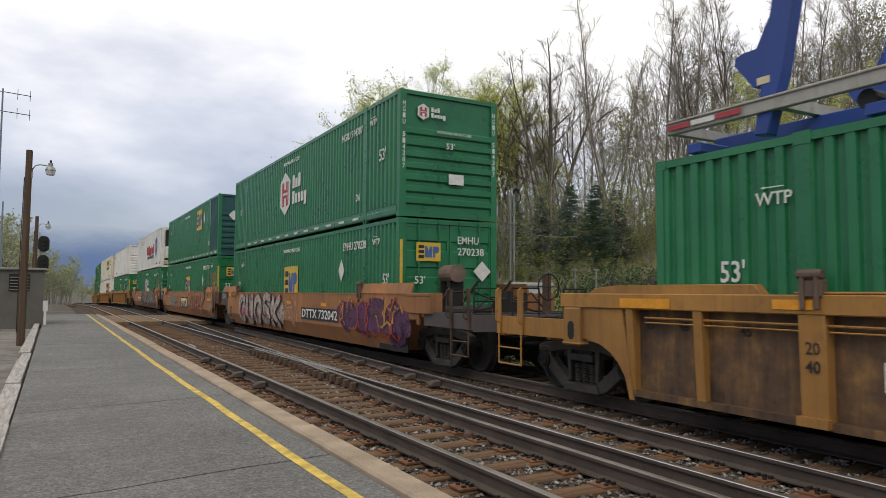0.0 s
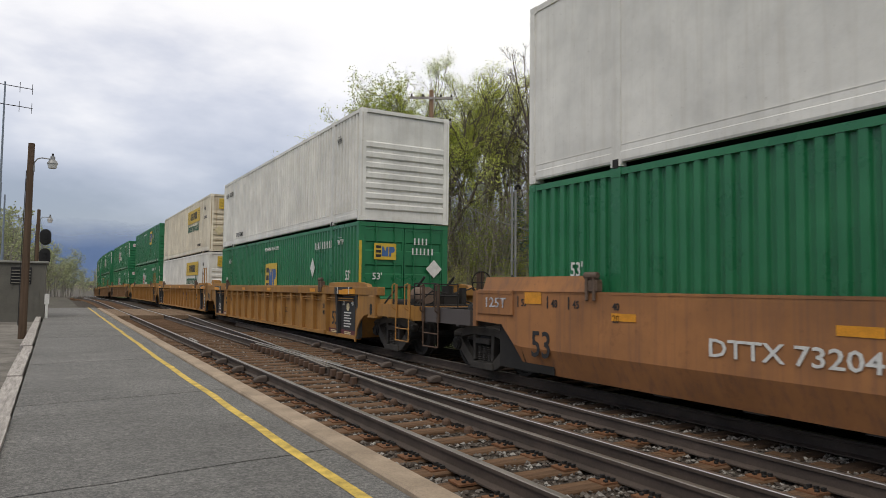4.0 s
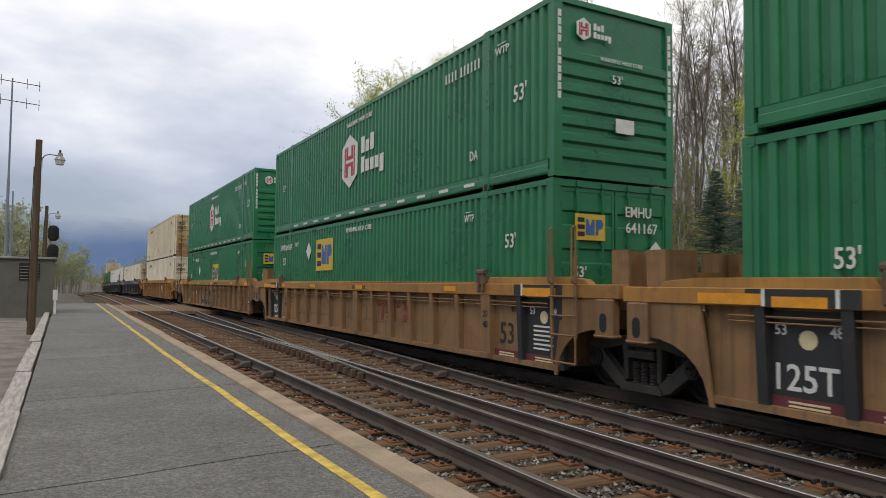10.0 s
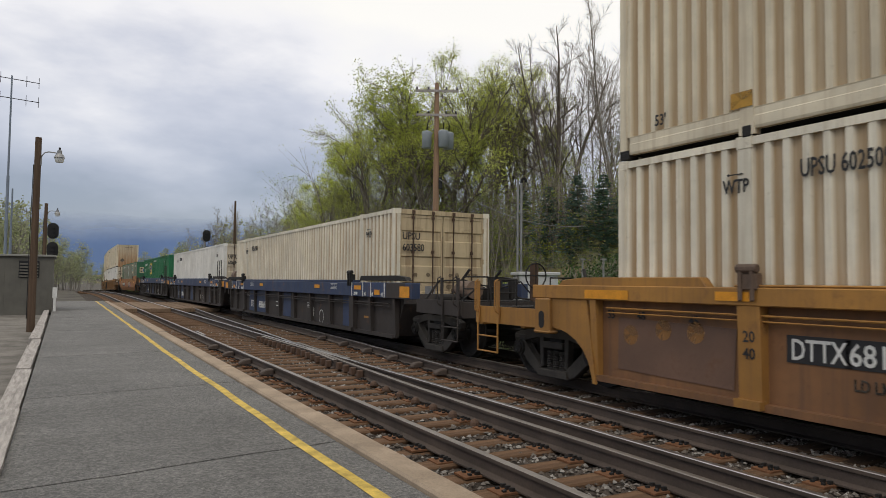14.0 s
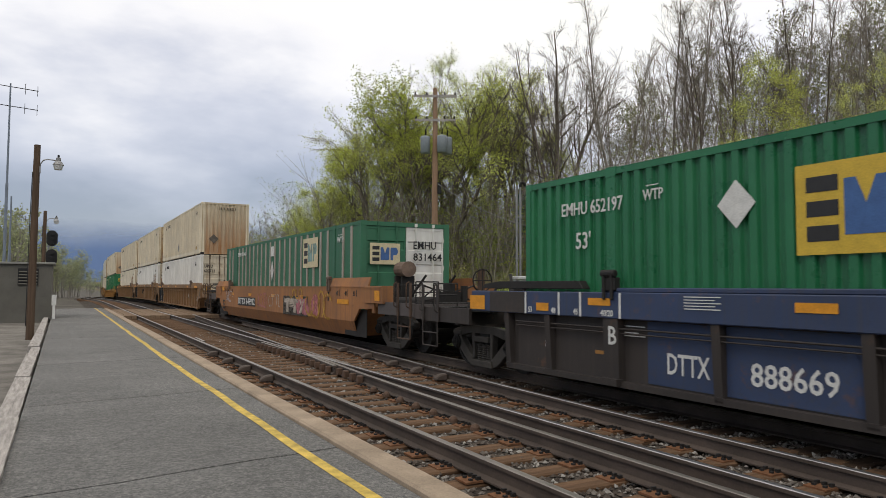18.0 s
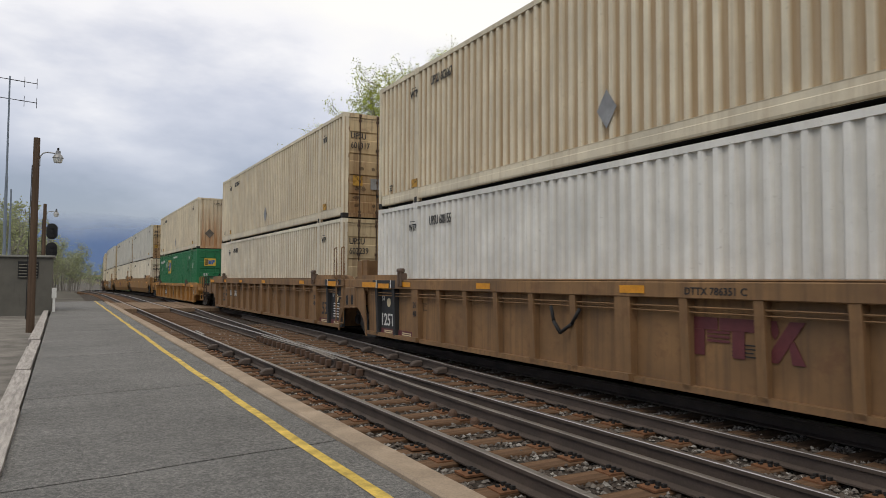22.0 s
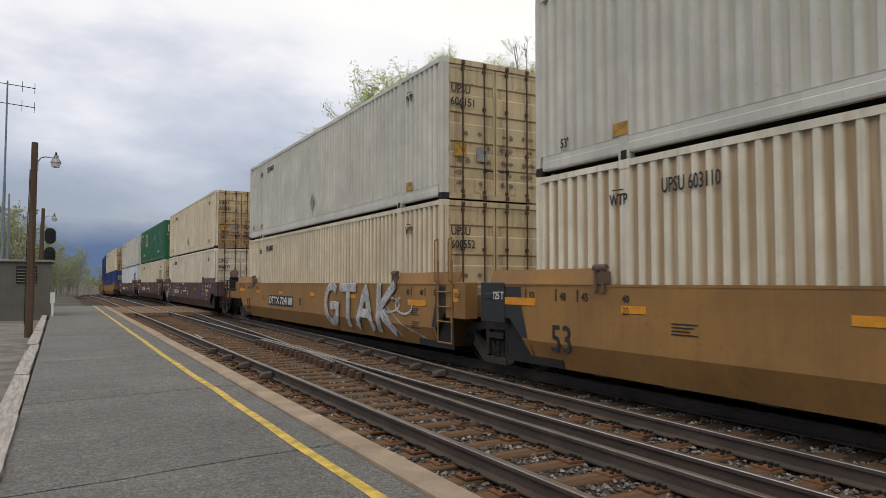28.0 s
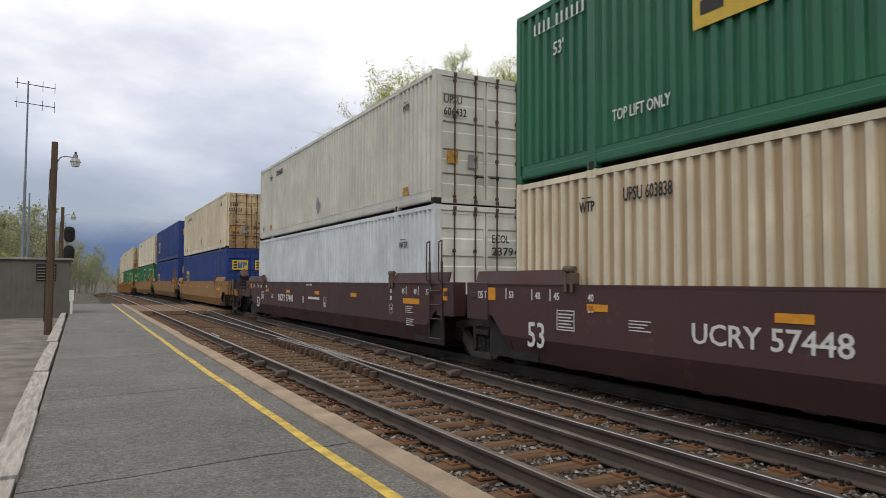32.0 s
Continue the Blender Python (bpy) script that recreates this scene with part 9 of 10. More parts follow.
    while y < 100:
        x = wood_edge(y) + (6 if y < 60 else 1)
        front, lim = x + (14 if y < 60 else 5), x + (36 if y < 60 else 16)
        while x < lim:
            px, py = x + r.uniform(-1.6, 1.6), y + r.uniform(-1.6, 1.6)
            ang = math.degrees(math.atan2(px, py))
            k = r.uniform(0.82, 1.06) * (0.50 if y > 60 else 0.62 if ang < 33 else 0.92 if ang < 45 else 1.0)
            if x < front:
                kind = r.choice(bud + bud + bare[:1]) if ang < 36 and py < 75 else r.choice(bare + bare + bud)
                put(kind, px, py, k)
            elif ang > 35 or y > 60:
                deep.add(r.choice(far_bare + far_bare + far_bud), stand(px, py, k))
            x += (2.9 if x < front else 4.4) + r.uniform(0, 1.4)
        y += 2.8
    q = random.Random(77)
    for i in range(56):
        a, d = radians(q.uniform(43, 69)), q.uniform(56, 82)
        px, py = d * math.sin(a), d * math.cos(a)
        deep.add(q.choice(far_bare + far_bud), Matrix.Translation((px, py, ground_z(px, py) - 0.05)) @ Matrix.Rotation(q.uniform(0, 6.28), 4, "Z") @ Matrix.Scale(q.uniform(0.8, 1.0), 4))
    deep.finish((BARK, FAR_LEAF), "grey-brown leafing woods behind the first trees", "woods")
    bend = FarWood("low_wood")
    # along the line into the distance, on both sides
    for i in range(60):
        yy = 95 + 190 * (i / 60) ** 1.2
        bend.add(r.choice(far_low), stand(wood_edge(yy) + r.uniform(1, 16), yy, r.uniform(0.42, 0.6)))
    for i in range(50):
        yy = r.uniform(150, 330)
        bend.add(r.choice(far_low), stand(line_dx(min(yy, 300)) - 6 - r.uniform(0, 0.16) * yy, yy, r.uniform(0.42, 0.66)))
    for i in range(36):
        yy = r.uniform(260, 420)
        bend.add(r.choice(far_low), stand(line_dx(300) * r.uniform(-0.4, 1.4), yy, r.uniform(0.6, 0.9)))
    # the low wood beside the bend of the line
    for i in range(120):
        yy = r.uniform(112, 230)
        bend.add(r.choice(far_low), stand(line_dx(yy) - 5.0 - 15 * r.random() ** 1.3, yy, r.uniform(0.6, 1.0)))
    for i in range(40):
        yy = r.uniform(78, 120)
        bend.add(r.choice(far_low), stand(-7 - 14 * r.random(), yy, r.uniform(0.20, 0.32)))
    bend.finish((HAZE_BARK, HAZE_LEAF), "grey-green budding woods along the bend of the line, haze put in their colour", "woods")
    # thin saplings and brush between the trees
    brush = FarWood("brush")
    kinds = []
    for i in range(8):
        w = Wood(700 + i)
        h = 3.0 + 0.9 * i
        for s in range(3):
            st = w.way(Vector((w.r.gauss(0, 0.4), w.r.gauss(0, 0.4), -0.1)), Vector((w.r.gauss(0, 0.2), w.r.gauss(0, 0.2), 1)).normalized(), h * w.r.uniform(0.7, 1.1), 5, 0.08, 0.02)
            w.tube(st, [0.03, 0.026, 0.021, 0.016, 0.010, 0.005], 3)
            for q in range(12):
                j = w.r.randrange(1, 5)
                tw = w.way(st[j], w.off((st[j + 1] - st[j]).normalized(), w.r.uniform(0.5, 1.1)), h * w.r.uniform(0.15, 0.34), 2, 0.15, 0.03)
                w.tube(tw, [0.012, 0.009, 0.004], 3)
                for _ in range(5 if i % 3 else 9):
                    w.leaf(tw[w.r.randrange(1, 3)] + Vector((w.r.gauss(0, 0.2), w.r.gauss(0, 0.2), w.r.gauss(0, 0.2))), w.r.uniform(0.07, 0.13))
        kinds.append(w)
    for i in range(800):
        yy = r.uniform(10, 72)
        brush.add(r.choice(kinds), stand(wood_edge(yy) + 1.5 + 26 * r.random() ** 1.3, yy, r.uniform(0.7, 1.25)))
    for i in range(420):
        yy = r.uniform(14, 70)
        brush.add(r.choice(kinds[:4]), stand(wood_edge(yy) - 7 + 9 * r.random(), yy, r.uniform(0.16, 0.42)))
    for i in range(320):
        yy = r.uniform(88, 190)
        brush.add(r.choice(kinds), stand(line_dx(yy) - 5.0 - 24 * r.random(), yy, r.uniform(0.6, 1.1)))
    brush.finish((BARK, LEAF_OLIVE), "brown saplings and leafing brush under the trees", "brush")
    # undergrowth inside the wood's edge
    for i in range(90):
        yy = r.uniform(12, 66)
        put(bush[0] if r.random() < 0.6 else bush[1], wood_edge(yy) + r.uniform(1.0, 15), yy, r.uniform(0.7, 1.7))
    # low dark shrubs before the wood
    hedge = bush_kind(560, "low dark green shrub on the bank before the wood", LEAF_HEDGE, 1.4)
    for i in range(12):
        polar(hedge, 40.6 + 0.85 * i + r.uniform(-0.15, 0.15), 30 + r.uniform(-0.5, 0.5), r.uniform(0.9, 1.1))
    # beyond the shed
    for x, y, k in ((-8.3, 76, 0.58), (-6.4, 82, 0.52), (-10.8, 78, 0.6), (-5.4, 96, 0.46), (-14, 86, 0.6)):
        put(leafy[1], x, y, k)
    for i in range(16):
        yy = r.uniform(110, 160)
        put(bush[r.randrange(2)], line_dx(yy) - r.uniform(6, 26), yy, r.uniform(0.9, 1.8))


build_wood()


# ---- far ridge ----
def build_ridge():
    verts, faces = [], []
    n = 60
    for i in range(n + 1):
        a = radians(-40 + 80 * i / n)
        d = 3400
        h = 420 + 55 * noise.noise(Vector((i * 0.11, 2.0, 0))) + 12 * noise.noise(Vector((i * 0.7, 5.0, 0))) - 60 * max(0.0, (i / n - 0.55))
        x, y = d * math.sin(a), d * math.cos(a)
        verts += [(x, y, -60), (x * 1.05, y * 1.05, h * 0.6), (x * 1.14, y * 1.14, h)]
    for i in range(n):
        for k in range(2):
            faces.append((i * 3 + k, i * 3 + 3 + k, i * 3 + 4 + k, i * 3 + 1 + k))
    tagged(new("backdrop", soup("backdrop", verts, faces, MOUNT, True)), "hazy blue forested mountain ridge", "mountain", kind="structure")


build_ridge()


# ---- station things ----
def street_lamp(x, y, h, label):
    t = thing("street_lamp", label, "street lamp", "platform lamps", at=pose(x, y, -0.15, 0, 0.25, 0))
    bm = BM()
    lathe(bm, [(0, 0.115), (0.4, 0.112), (h * 0.6, 0.098), (h + 0.14, 0.088), (h + 0.15, 0.05)], "z", 14)
    part("pole", bm, POLE_WOOD, t)
    bm = BM()
    z = h - 0.40
    bent(bm, [(0.07, 0, z - 0.20), (0.10, 0, z - 0.02), (0.17, 0, z + 0.09), (0.28, 0, z + 0.13), (0.44, 0, z + 0.12), (0.54, 0, z + 0.11)], 0.018, 8)
    box(bm, 0.06, 0.11, -0.05, 0.05, z - 0.3, z - 0.1)
    part("arm", bm, STEEL_GREY, t)
    head = BM()
    lathe(head, [(z - 0.03, 0.150), (z - 0.02, 0.155), (z + 0.07, 0.110), (z + 0.10, 0.07), (z + 0.20, 0.065), (z + 0.21, 0.03)], "z", 16)
    bmesh.ops.translate(head, vec=(0.57, 0, 0), verts=head.verts[:])
    hd = part("lamp_head", head, STEEL_GREY, t)
    bm = BM()
    rod(bm, (0.57, 0, z + 0.21), (0.57, 0, z + 0.29), 0.030, 8)
    part("photocell", bm, STEEL_DARK, hd)
    bm = BM()
    lathe(bm, [(z - 0.17, 0.09), (z - 0.16, 0.110), (z - 0.03, 0.14), (z - 0.02, 0.1)], "z", 16)
    bmesh.ops.translate(bm, vec=(0.57, 0, 0), verts=bm.verts[:])
    part("refractor", bm, LAMP_GLASS, hd, "ribbed pale lamp refractor")
    bm = BM()
    bent(bm, [(-0.1, -0.06, h - 0.7), (-0.12, -0.05, h * 0.5), (-0.12, -0.05, 0.4)], 0.012, 5)
    part("conduit", bm, STEEL_DARK, t)
    return t


LAMP_GLASS = grainy("lamp_refractor", (0.62, 0.63, 0.62), 0.3, 0.08, 20.0, 80.0, 0.1)
street_lamp(-0.79, 24.2, 5.72, "brown wooden lamp post with a bracket lamp beside the platform")
street_lamp(-0.97, 45.9, 5.72, "brown wooden lamp post with a bracket lamp beyond the shed")


def signal_mast(x, y, heads, mast_h, label):
    t = thing("railway_signal", label, "signal", "railway signals", at=pose(x, y, ground_z(x, y) - 0.05))
    bm = BM()
    rod(bm, (0, 0, 0), (0, 0, mast_h), 0.07, 10)
    part("mast", bm, STEEL_GREY, t)
    for hz, dx in heads:
        bm = BM()
        n = 28
        outline = [(dx + 0.38 * math.cos(i * math.tau / n), hz + 0.38 * math.sin(i * math.tau / n) + (0.22 if math.sin(i * math.tau / n) > 0 else -0.22)) for i in range(n)]
        prism(bm, outline, -0.16, -0.12, "y")
        bd = part("backboard", bm, BLACK, t, "black oval signal backboard")
        for k in (-0.32, 0.0, 0.32):
            bm = BM()
            lathe(bm, [(-0.40, 0.105), (-0.40, 0.115), (-0.15, 0.115), (-0.15, 0.1)], "y", 12)
            bmesh.ops.translate(bm, vec=(dx, 0, hz + k), verts=bm.verts[:])
            part("hood", bm, BLACK, bd)
        bm = BM()
        box(bm, min(0, dx) - 0.02, max(0, dx) + 0.02, -0.12, 0.02, hz - 0.06, hz + 0.06)
        part("bracket", bm, STEEL_GREY, t)
    bm = BM()
    for s in (-0.2, 0.2):
        rod(bm, (s, 0.16, 0), (s, 0.16, mast_h), 0.018, 5)
    for i in range(int(mast_h / 0.35)):
        rod(bm, (-0.2, 0.16, 0.3 + i * 0.35), (0.2, 0.16, 0.3 + i * 0.35), 0.012, 5)
    part("ladder", bm, STEEL_GREY, t)
    bm = BM()
    box(bm, -0.45, 0.45, 0.0, 0.5, mast_h * 0.52, mast_h * 0.52 + 0.05)
    part("walkway", bm, STEEL_GREY, t)
    return t


signal_mast(-0.95, 60.0, ((5.15, 0.22), (3.72, 0.22)), 5.7, "black two-head railway signal on a grey mast")
signal_mast(12.6, 74.0, ((6.1, 0.2), (4.4, 0.2)), 6.8, "black railway signal on a grey mast by the wood")


def build_shed():
    t = thing("equipment_shed", "grey-brown vertical-sided equipment shed with a louvre", "shed")
    x0, x1, y0, y1, z1 = -3.75, -0.36, 34.8, 38.2, 2.36
    z0 = -0.25
    for nm, (a, b, c, d) in (("wall", (x0, x1, y0, y0 + 0.1)), ("wall", (x0, x1, y1 - 0.1, y1)), ("wall", (x0, x0 + 0.1, y0 + 0.1, y1 - 0.1)), ("wall", (x1 - 0.1, x1, y0 + 0.1, y1 - 0.1))):
        bm = BM()
        box(bm, a, b, c, d, z0, z1)
        w = part(nm, bm, SHED, t)
        rb = BM()
        if b - a > 1:
            k = a + 0.15
            while k < b - 0.05:
                box(rb, k, k + 0.04, c - 0.014, c + 0.002, z0 + 0.02, z1)
                k += 0.2
            part("siding_batten", rb, SHED, w)
    bm = BM()
    box(bm, x0 - 0.12, x1 + 0.10, y0 - 0.12, y1 + 0.12, z1, z1 + 0.09)
    part("roof", bm, SHED_ROOF, t, "flat pale roof edge", bevel=0.015)
    bm = BM()
    lx, lz = -1.62, 1.50
    box(bm, lx - 0.03, lx + 0.73, y0 - 0.035, y0 - 0.016, lz - 0.05, lz + 0.68)
    lv = part("louvre", bm, BLACK, t, "black louvred vent")
    for i in range(5):
        bm = BM()
        prism(bm, [(y0 - 0.035, lz + 0.03 + i * 0.13), (y0 - 0.085, lz - 0.01 + i * 0.13), (y0 - 0.085, lz + 0.005 + i * 0.13), (y0 - 0.035, lz + 0.045 + i * 0.13)], lx, lx + 0.7, "x")
        part("slat", bm, SHED, lv)
    bm = BM()
    box(bm, -0.32, -0.22, y0 - 0.3, y0 - 0.22, -0.2, 1.05)
    box(bm, -0.36, -0.18, y0 - 0.31, y0 - 0.21, 0.6, 1.05)
    tagged(solid("marker_post", bm, MARK_WHITE, "white marker post beside the shed", "post"))


SHED_ROOF = grainy("pale_roof_edge", (0.26, 0.26, 0.235), 0.7, 0.12, 2.0, 40.0, 0.1)
build_shed()


def antenna_mast(x, y, h, label, yagi):
    t = thing("antenna_mast", label, "antenna", at=pose(x, y, ground_z(x, y) - 0.1))
    bm = BM()
    rod(bm, (0, 0, 0), (0, 0, h * 0.55), 0.11, 10, 0.10)
    rod(bm, (0, 0, h * 0.55), (0, 0, h), 0.075, 8, 0.055)
    part("mast", bm, STEEL_BLUE, t)
    if yagi:
        for z, half in ((h - 0.25, 2.0), (h - 1.7, 2.0)):
            bm = BM()
            rod(bm, (-0.85, 0, z + 0.06), (half * 0.9, 0, z - 0.10), 0.03, 6)
            b = part("boom", bm, STEEL_DARK, t)
            for k in (-0.7, 0.95, 1.75):
                e = BM()
                rod(e, (k, 0, z - 0.40 - k * 0.06), (k, 0, z + 0.40 - k * 0.06), 0.02, 5)
                part("element", e, STEEL_DARK, b)
    return t


STEEL_BLUE = grainy("blue_grey_mast", (0.20, 0.24, 0.30), 0.6, 0.15, 2.0, 40.0, 0.1)
antenna_mast(-3.75, 60.0, 16.6, "tall blue-grey radio mast with antennas at its top", True)
antenna_mast(-3.55, 62.0, 8.4, "short blue-grey mast beside the radio mast", False)


def utility_pole(x, y):
    gz = ground_z(x, y)
    t = thing("utility_pole", "brown wooden utility pole with crossarms and three grey transformers", "utility pole", at=pose(x, y, gz - 0.2, 0, 0, -28))
    h = 12.0
    bm = BM()
    lathe(bm, [(0, 0.19), (h * 0.7, 0.145), (h, 0.115), (h + 0.02, 0.05)], "z", 14)
    part("pole", bm, UPOLE_WOOD, t)
    for z, w in ((h - 0.45, 1.15), (h - 1.75, 1.1)):
        bm = BM()
        box(bm, -w, w, -0.20, -0.09, z - 0.06, z + 0.06)
        arm = part("crossarm", bm, TIMBER, t)
        for k in (-w + 0.08, -0.45, 0.5, w - 0.08):
            bm = BM()
            lathe(bm, [(z + 0.06, 0.03), (z + 0.09, 0.06), (z + 0.14, 0.04), (z + 0.17, 0.055), (z + 0.22, 0.02)], "z", 8)
            bmesh.ops.translate(bm, vec=(k, -0.145, 0), verts=bm.verts[:])
            part("insulator", bm, STEEL_DARK, arm)
    for k, yy in ((-0.52, -0.1), (0.36, -0.38), (0.66, 0.12)):
        bm = BM()
        lathe(bm, [(h - 3.55, 0.2), (h - 3.53, 0.255), (h - 2.72, 0.26), (h - 2.68, 0.27), (h - 2.64, 0.22), (h - 2.60, 0.08)], "z", 16)
        bmesh.ops.translate(bm, vec=(k, yy, 0), verts=bm.verts[:])
        tr = part("transformer", bm, STEEL_TANK, t, "grey transformer tank", smooth=True)
        bm = BM()
        rod(bm, (k, yy, h - 2.6), (k + 0.02, yy - 0.05, h - 2.25), 0.035, 6)
        part("bushing", bm, STEEL_DARK, tr)
        bm = BM()
        bent(bm, [(k, yy, h - 2.25), (k * 0.8, -0.1, h - 1.95), (k * 0.9, -0.14, h - 1.6)], 0.012, 4)
        part("lead", bm, BLACK, tr)
    bm = BM()
    box(bm, 0.14, 0.34, -0.12, 0.12, h - 5.7, h - 5.1)
    part("junction_box", bm, BLACK, t)
    bm = BM()
    pts = []
    for i in range(13):
        q = i / 12
        pts.append((0.15 + 7.5 * q, -0.2 - 1.5 * q, h - 5.2 - 3.4 * math.sin(q * 1.5) * (1 - 0.25 * q)))
    bent(bm, pts, 0.018, 5)
    part("service_cable", bm, STEEL_GREY, t)
    return t


STEEL_TANK = grainy("transformer_grey", (0.36, 0.40, 0.44), 0.5, 0.1, 3.0, 40.0, 0.05)
utility_pole(37 * math.sin(radians(28.0)), 37 * math.cos(radians(28.0)))
bm = BM()
lathe(bm, [(0, 0.17), (7, 0.12), (9.6, 0.10), (9.62, 0.04)], "z", 10)
solid("telegraph_pole", bm, POLE_WOOD, "plain dark wooden telegraph pole by the wood", "utility pole", at=pose(15.2, 72, ground_z(15.2, 72) - 0.2))


def service_mast(x, y):
    gz = ground_z(x, y)
    h = 4.78 - gz
    t = thing("service_mast", "galvanised twin-pipe service mast with a hooked weatherhead", "pipe mast", at=pose(x, y, gz - 0.1, 0, 0, -35))
    for dx, top in ((-0.05, h), (0.06, h - 0.04)):
        bm = BM()
        rod(bm, (dx, 0, 0), (dx, 0, top), 0.036, 10)
        part("pipe", bm, STEEL_GREY, t)
    bm = BM()
    bent(bm, [(0.06, 0, h - 0.05), (0.07, 0, h + 0.06), (0.13, 0, h + 0.10), (0.19, 0, h + 0.06), (0.21, 0, h - 0.02)], 0.045, 8)
    part("weatherhead", bm, STEEL_DARK, t)
    bm = BM()
    bent(bm, [(0.21, 0, h), (0.27, 0, h - 0.12), (0.27, 0, h - 0.26), (0.20, 0, h - 0.34), (0.13, 0, h - 0.30)], 0.012, 5)
    part("drip_loop", bm, BLACK, t)
    for z in (1.2, 2.6, 3.9):
        bm = BM()
        box(bm, -0.10, 0.11, -0.045, 0.045, z, z + 0.04)
        part("clamp", bm, STEEL_GREY, t)
    return t


def equipment_cabinet(x, y):
    gz = ground_z(x, y)
    h = 1.82 - gz
    t = thing("equipment_cabinet", "pale grey trackside equipment cabinet with an overhanging lid", "cabinet", at=pose(x, y, gz - 0.05, 0, 0, -20))
    bm = BM()
    box(bm, -0.62, 0.62, -0.45, 0.45, 0, h - 0.06)
    part("body", bm, CABINET, t, bevel=0.015)
    bm = BM()
    box(bm, -0.68, 0.68, -0.51, 0.51, h - 0.06, h + 0.05)
    part("lid", bm, CABINET, t, bevel=0.02)
    bm = BM()
    box(bm, -0.52, 0.52, -0.47, -0.448, 0.2, h - 0.2)
    d = part("door", bm, CABINET, t)
    bm = BM()
    box(bm, 0.40, 0.44, -0.50, -0.47, h * 0.5, h * 0.5 + 0.14)
    part("handle", bm, STEEL_DARK, d)


def marker_post(x, y, top):
    gz = ground_z(x, y)
    t = thing("marker_post", "thin grey post with a small flat cap beyond the track", "post", "posts beyond the track", at=pose(x, y, gz - 0.1))
    bm = BM()
    rod(bm, (0, 0, 0), (0, 0, top - gz), 0.028, 8)
    part("post", bm, STEEL_GREY, t)
    bm = BM()
    box(bm, -0.09, 0.09, -0.03, 0.03, top - gz, top - gz + 0.05)
    part("cap", bm, STEEL_GREY, t)


CABINET = grainy("pale_grey_cabinet", (0.52, 0.53, 0.54), 0.5, 0.1, 2.0, 40.0, 0.05)
service_mast(22.0 * math.sin(radians(34.9)), 22.0 * math.cos(radians(34.9)))
equipment_cabinet(22.4 * math.sin(radians(36.2)), 22.4 * math.cos(radians(36.2)))
for deg in (40.0, 41.65):
    marker_post(20.5 * math.sin(radians(deg)), 20.5 * math.cos(radians(deg)), 2.25)


# ---- loose stuff on the ground ----
def build_stones():
    """Ballast stones between the ties where the platform passes them."""
    r = random.Random(21)
    base = [(1, 0, 0), (-1, 0, 0), (0, 1, 0), (0, -1, 0), (0, 0, 1), (0, 0, -1)]
    tri = [(0, 2, 4), (2, 1, 4), (1, 3, 4), (3, 0, 4), (2, 0, 5), (1, 2, 5), (3, 1, 5), (0, 3, 5)]
    verts, faces = [], []
    def stone(x, y, z, s):
        k = len(verts)
        a = r.uniform(0, 6.28)
        c, q = math.cos(a), math.sin(a)
        sx, sy, sz = s * r.uniform(0.6, 1.2), s * r.uniform(0.6, 1.1), s * r.uniform(0.45, 0.8)
        for p in base:
            px, py, pz = p[0] * sx + r.uniform(-0.3, 0.3) * s, p[1] * sy + r.uniform(-0.3, 0.3) * s, p[2] * sz
            verts.append((x + px * c - py * q, y + px * q + py * c, z + pz))
        faces.extend((k + i, k + j, k + m) for i, j, m in tri)
    for i in range(44000):
        y = 2.2 + 24 * r.random() ** 1.7
        x = r.uniform(2.56, 7.5)
        if min(abs(x - 3.30), abs(x - 4.84)) < 0.08:
            continue
        off = min(abs(y - s) for s in TIES)
        if off < 0.125 and x < 6.85 and r.random() < 0.94:
            continue
        stone(x, y, -0.208 + r.uniform(-0.02, 0.014), r.uniform(0.016, 0.038))
    ob = new("ballast", soup("ballast", verts, faces, STONE_MIX))
    tagged(ob, "grey and brown crushed ballast stones between the ties", "ballast", kind="stuff")
    verts.clear()
    faces.clear()
    # stones below the train, coloured dark for the shade
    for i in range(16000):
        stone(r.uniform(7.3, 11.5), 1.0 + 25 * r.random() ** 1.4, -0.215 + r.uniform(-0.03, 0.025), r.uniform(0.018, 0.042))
    ob = new("oily_ballast", soup("oily_ballast", verts, faces, SHADED_BALLAST))
    tagged(ob, "ballast stones under the far track, darkened for the train's shade", "ballast", kind="stuff")


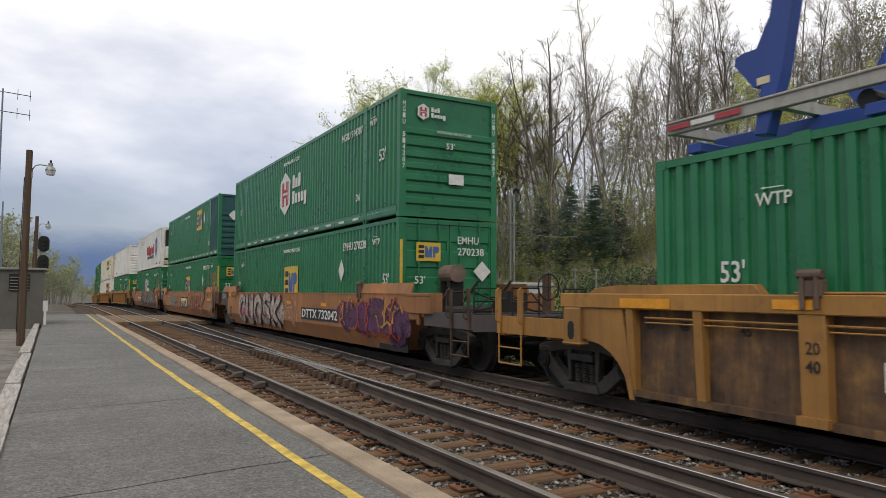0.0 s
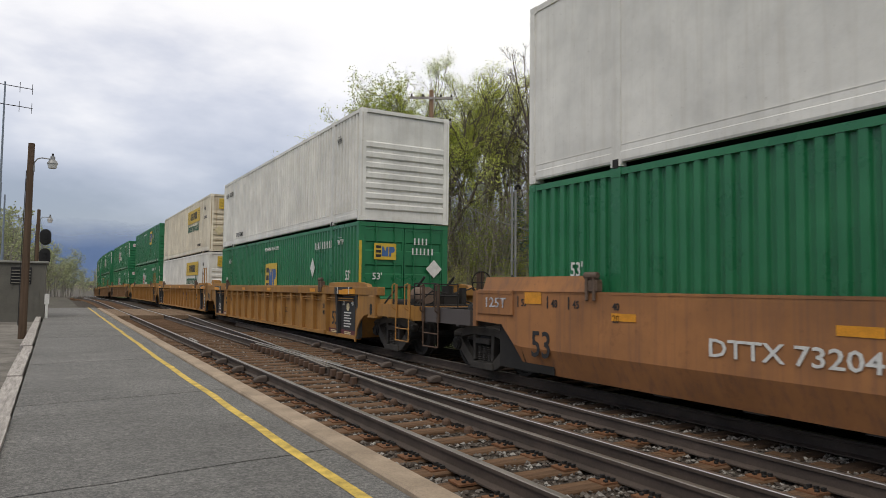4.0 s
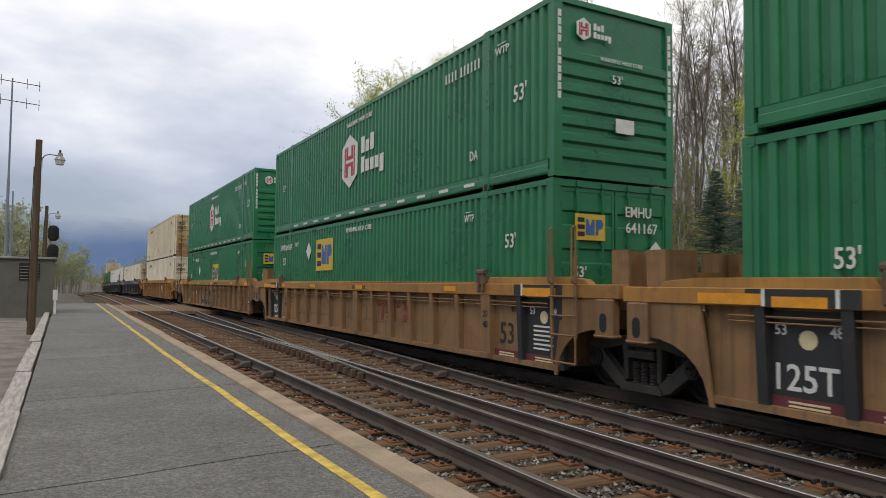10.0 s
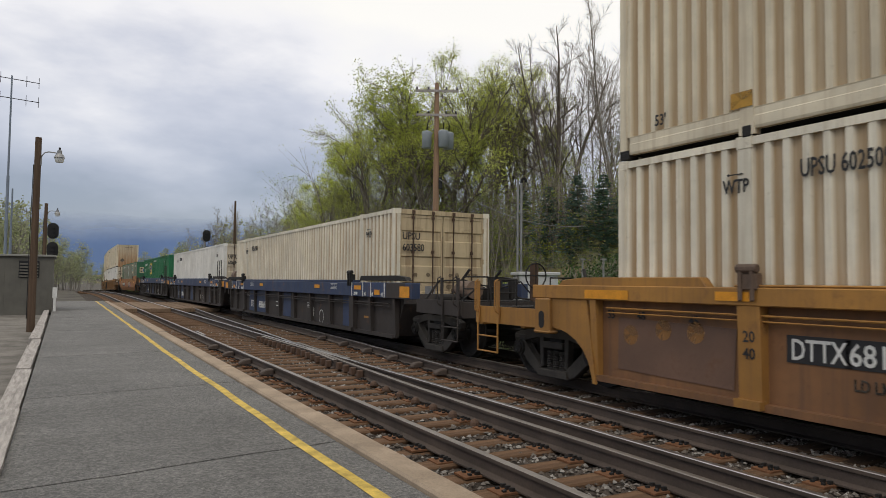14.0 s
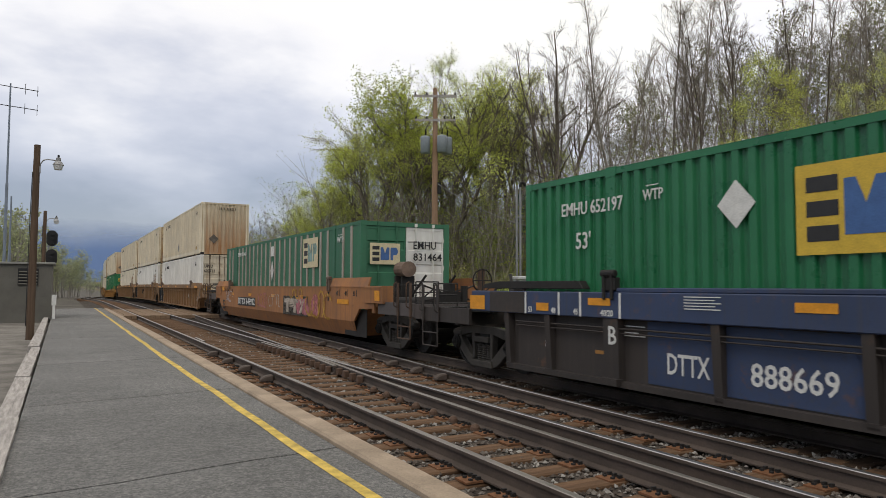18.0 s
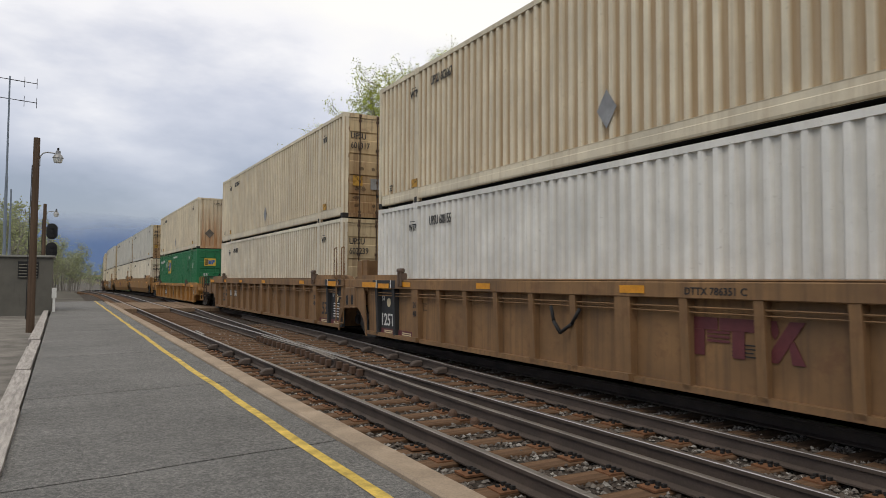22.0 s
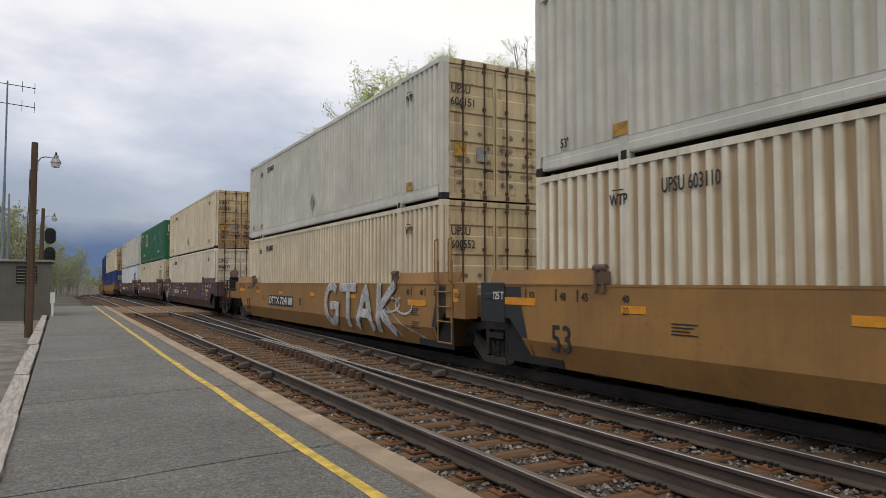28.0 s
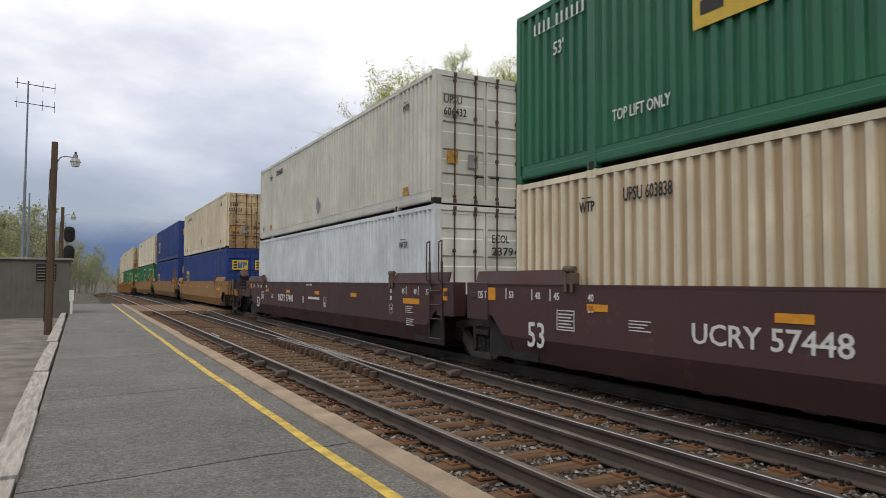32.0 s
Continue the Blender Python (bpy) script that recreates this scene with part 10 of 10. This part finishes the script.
def stone_material():
    m, nt, b = material("ballast_mix", 0.92)
    g = nt.nodes.new("ShaderNodeNewGeometry")
    col = ramp_node(nt, g.outputs["Random Per Island"], [(0.0, (0.045, 0.034, 0.027)), (0.4, (0.095, 0.074, 0.058)), (0.8, (0.175, 0.158, 0.14)), (1.0, (0.36, 0.34, 0.31))])
    nt.links.new(col, b.inputs["Base Color"])
    return m


STONE_MIX = stone_material()
build_stones()


def build_grass():
    r = random.Random(31)
    verts, faces = [], []
    for i in range(16000):
        y = r.uniform(4, 60)
        x = r.uniform(11.3, 24)
        z = ground_z(x, y)
        k = len(verts)
        a, h = r.uniform(0, 3.14), r.uniform(0.08, 0.30)
        dx, dy = 0.012 * math.cos(a), 0.012 * math.sin(a)
        lx, ly = r.gauss(0, 0.06), r.gauss(0, 0.06)
        verts.extend([(x - dx, y - dy, z - 0.02), (x + dx, y + dy, z - 0.02), (x + lx, y + ly, z + h)])
        faces.append((k, k + 1, k + 2))
    tagged(new("grass", soup("grass", verts, faces, LEAF)), "rough spring grass on the bank beyond the track", "grass", kind="stuff")


build_grass()


# ---- what moves ----
def motions():
    """The train rolls by at an even speed, its wheels turning on the rails while it is near."""
    mids = {}
    for ob, s, z, x in MOVING:
        mids[ob] = s
        walk(ob, train_rows(s, z, x))
    step = 1.3 * WHEEL_R / SPEED
    for w, dy, car in WHEELS:
        dx = w.location.copy()
        t0 = max(0.0, (mids[car] + dy - 34.0) / SPEED)
        t1 = min(32.0, (mids[car] + dy + 1.0) / SPEED)
        rows, t, a = [(0.0, pose(*dx))], t0, 0.0
        if t1 > t0 + 0.1:
            last = 0.0
            while t < t1:
                tt = round(t * FPS) / FPS
                if tt > last:
                    rows.append((tt, Matrix.Translation(dx) @ Matrix.Rotation((tt - t0) * SPEED / WHEEL_R, 4, "X")))
                    last = tt
                t += step
            a = (last - t0) * SPEED / WHEEL_R
        if rows[-1][0] < 32.0:
            rows.append((32.0, Matrix.Translation(dx) @ Matrix.Rotation(a, 4, "X")))
        walk(w, rows)


motions()
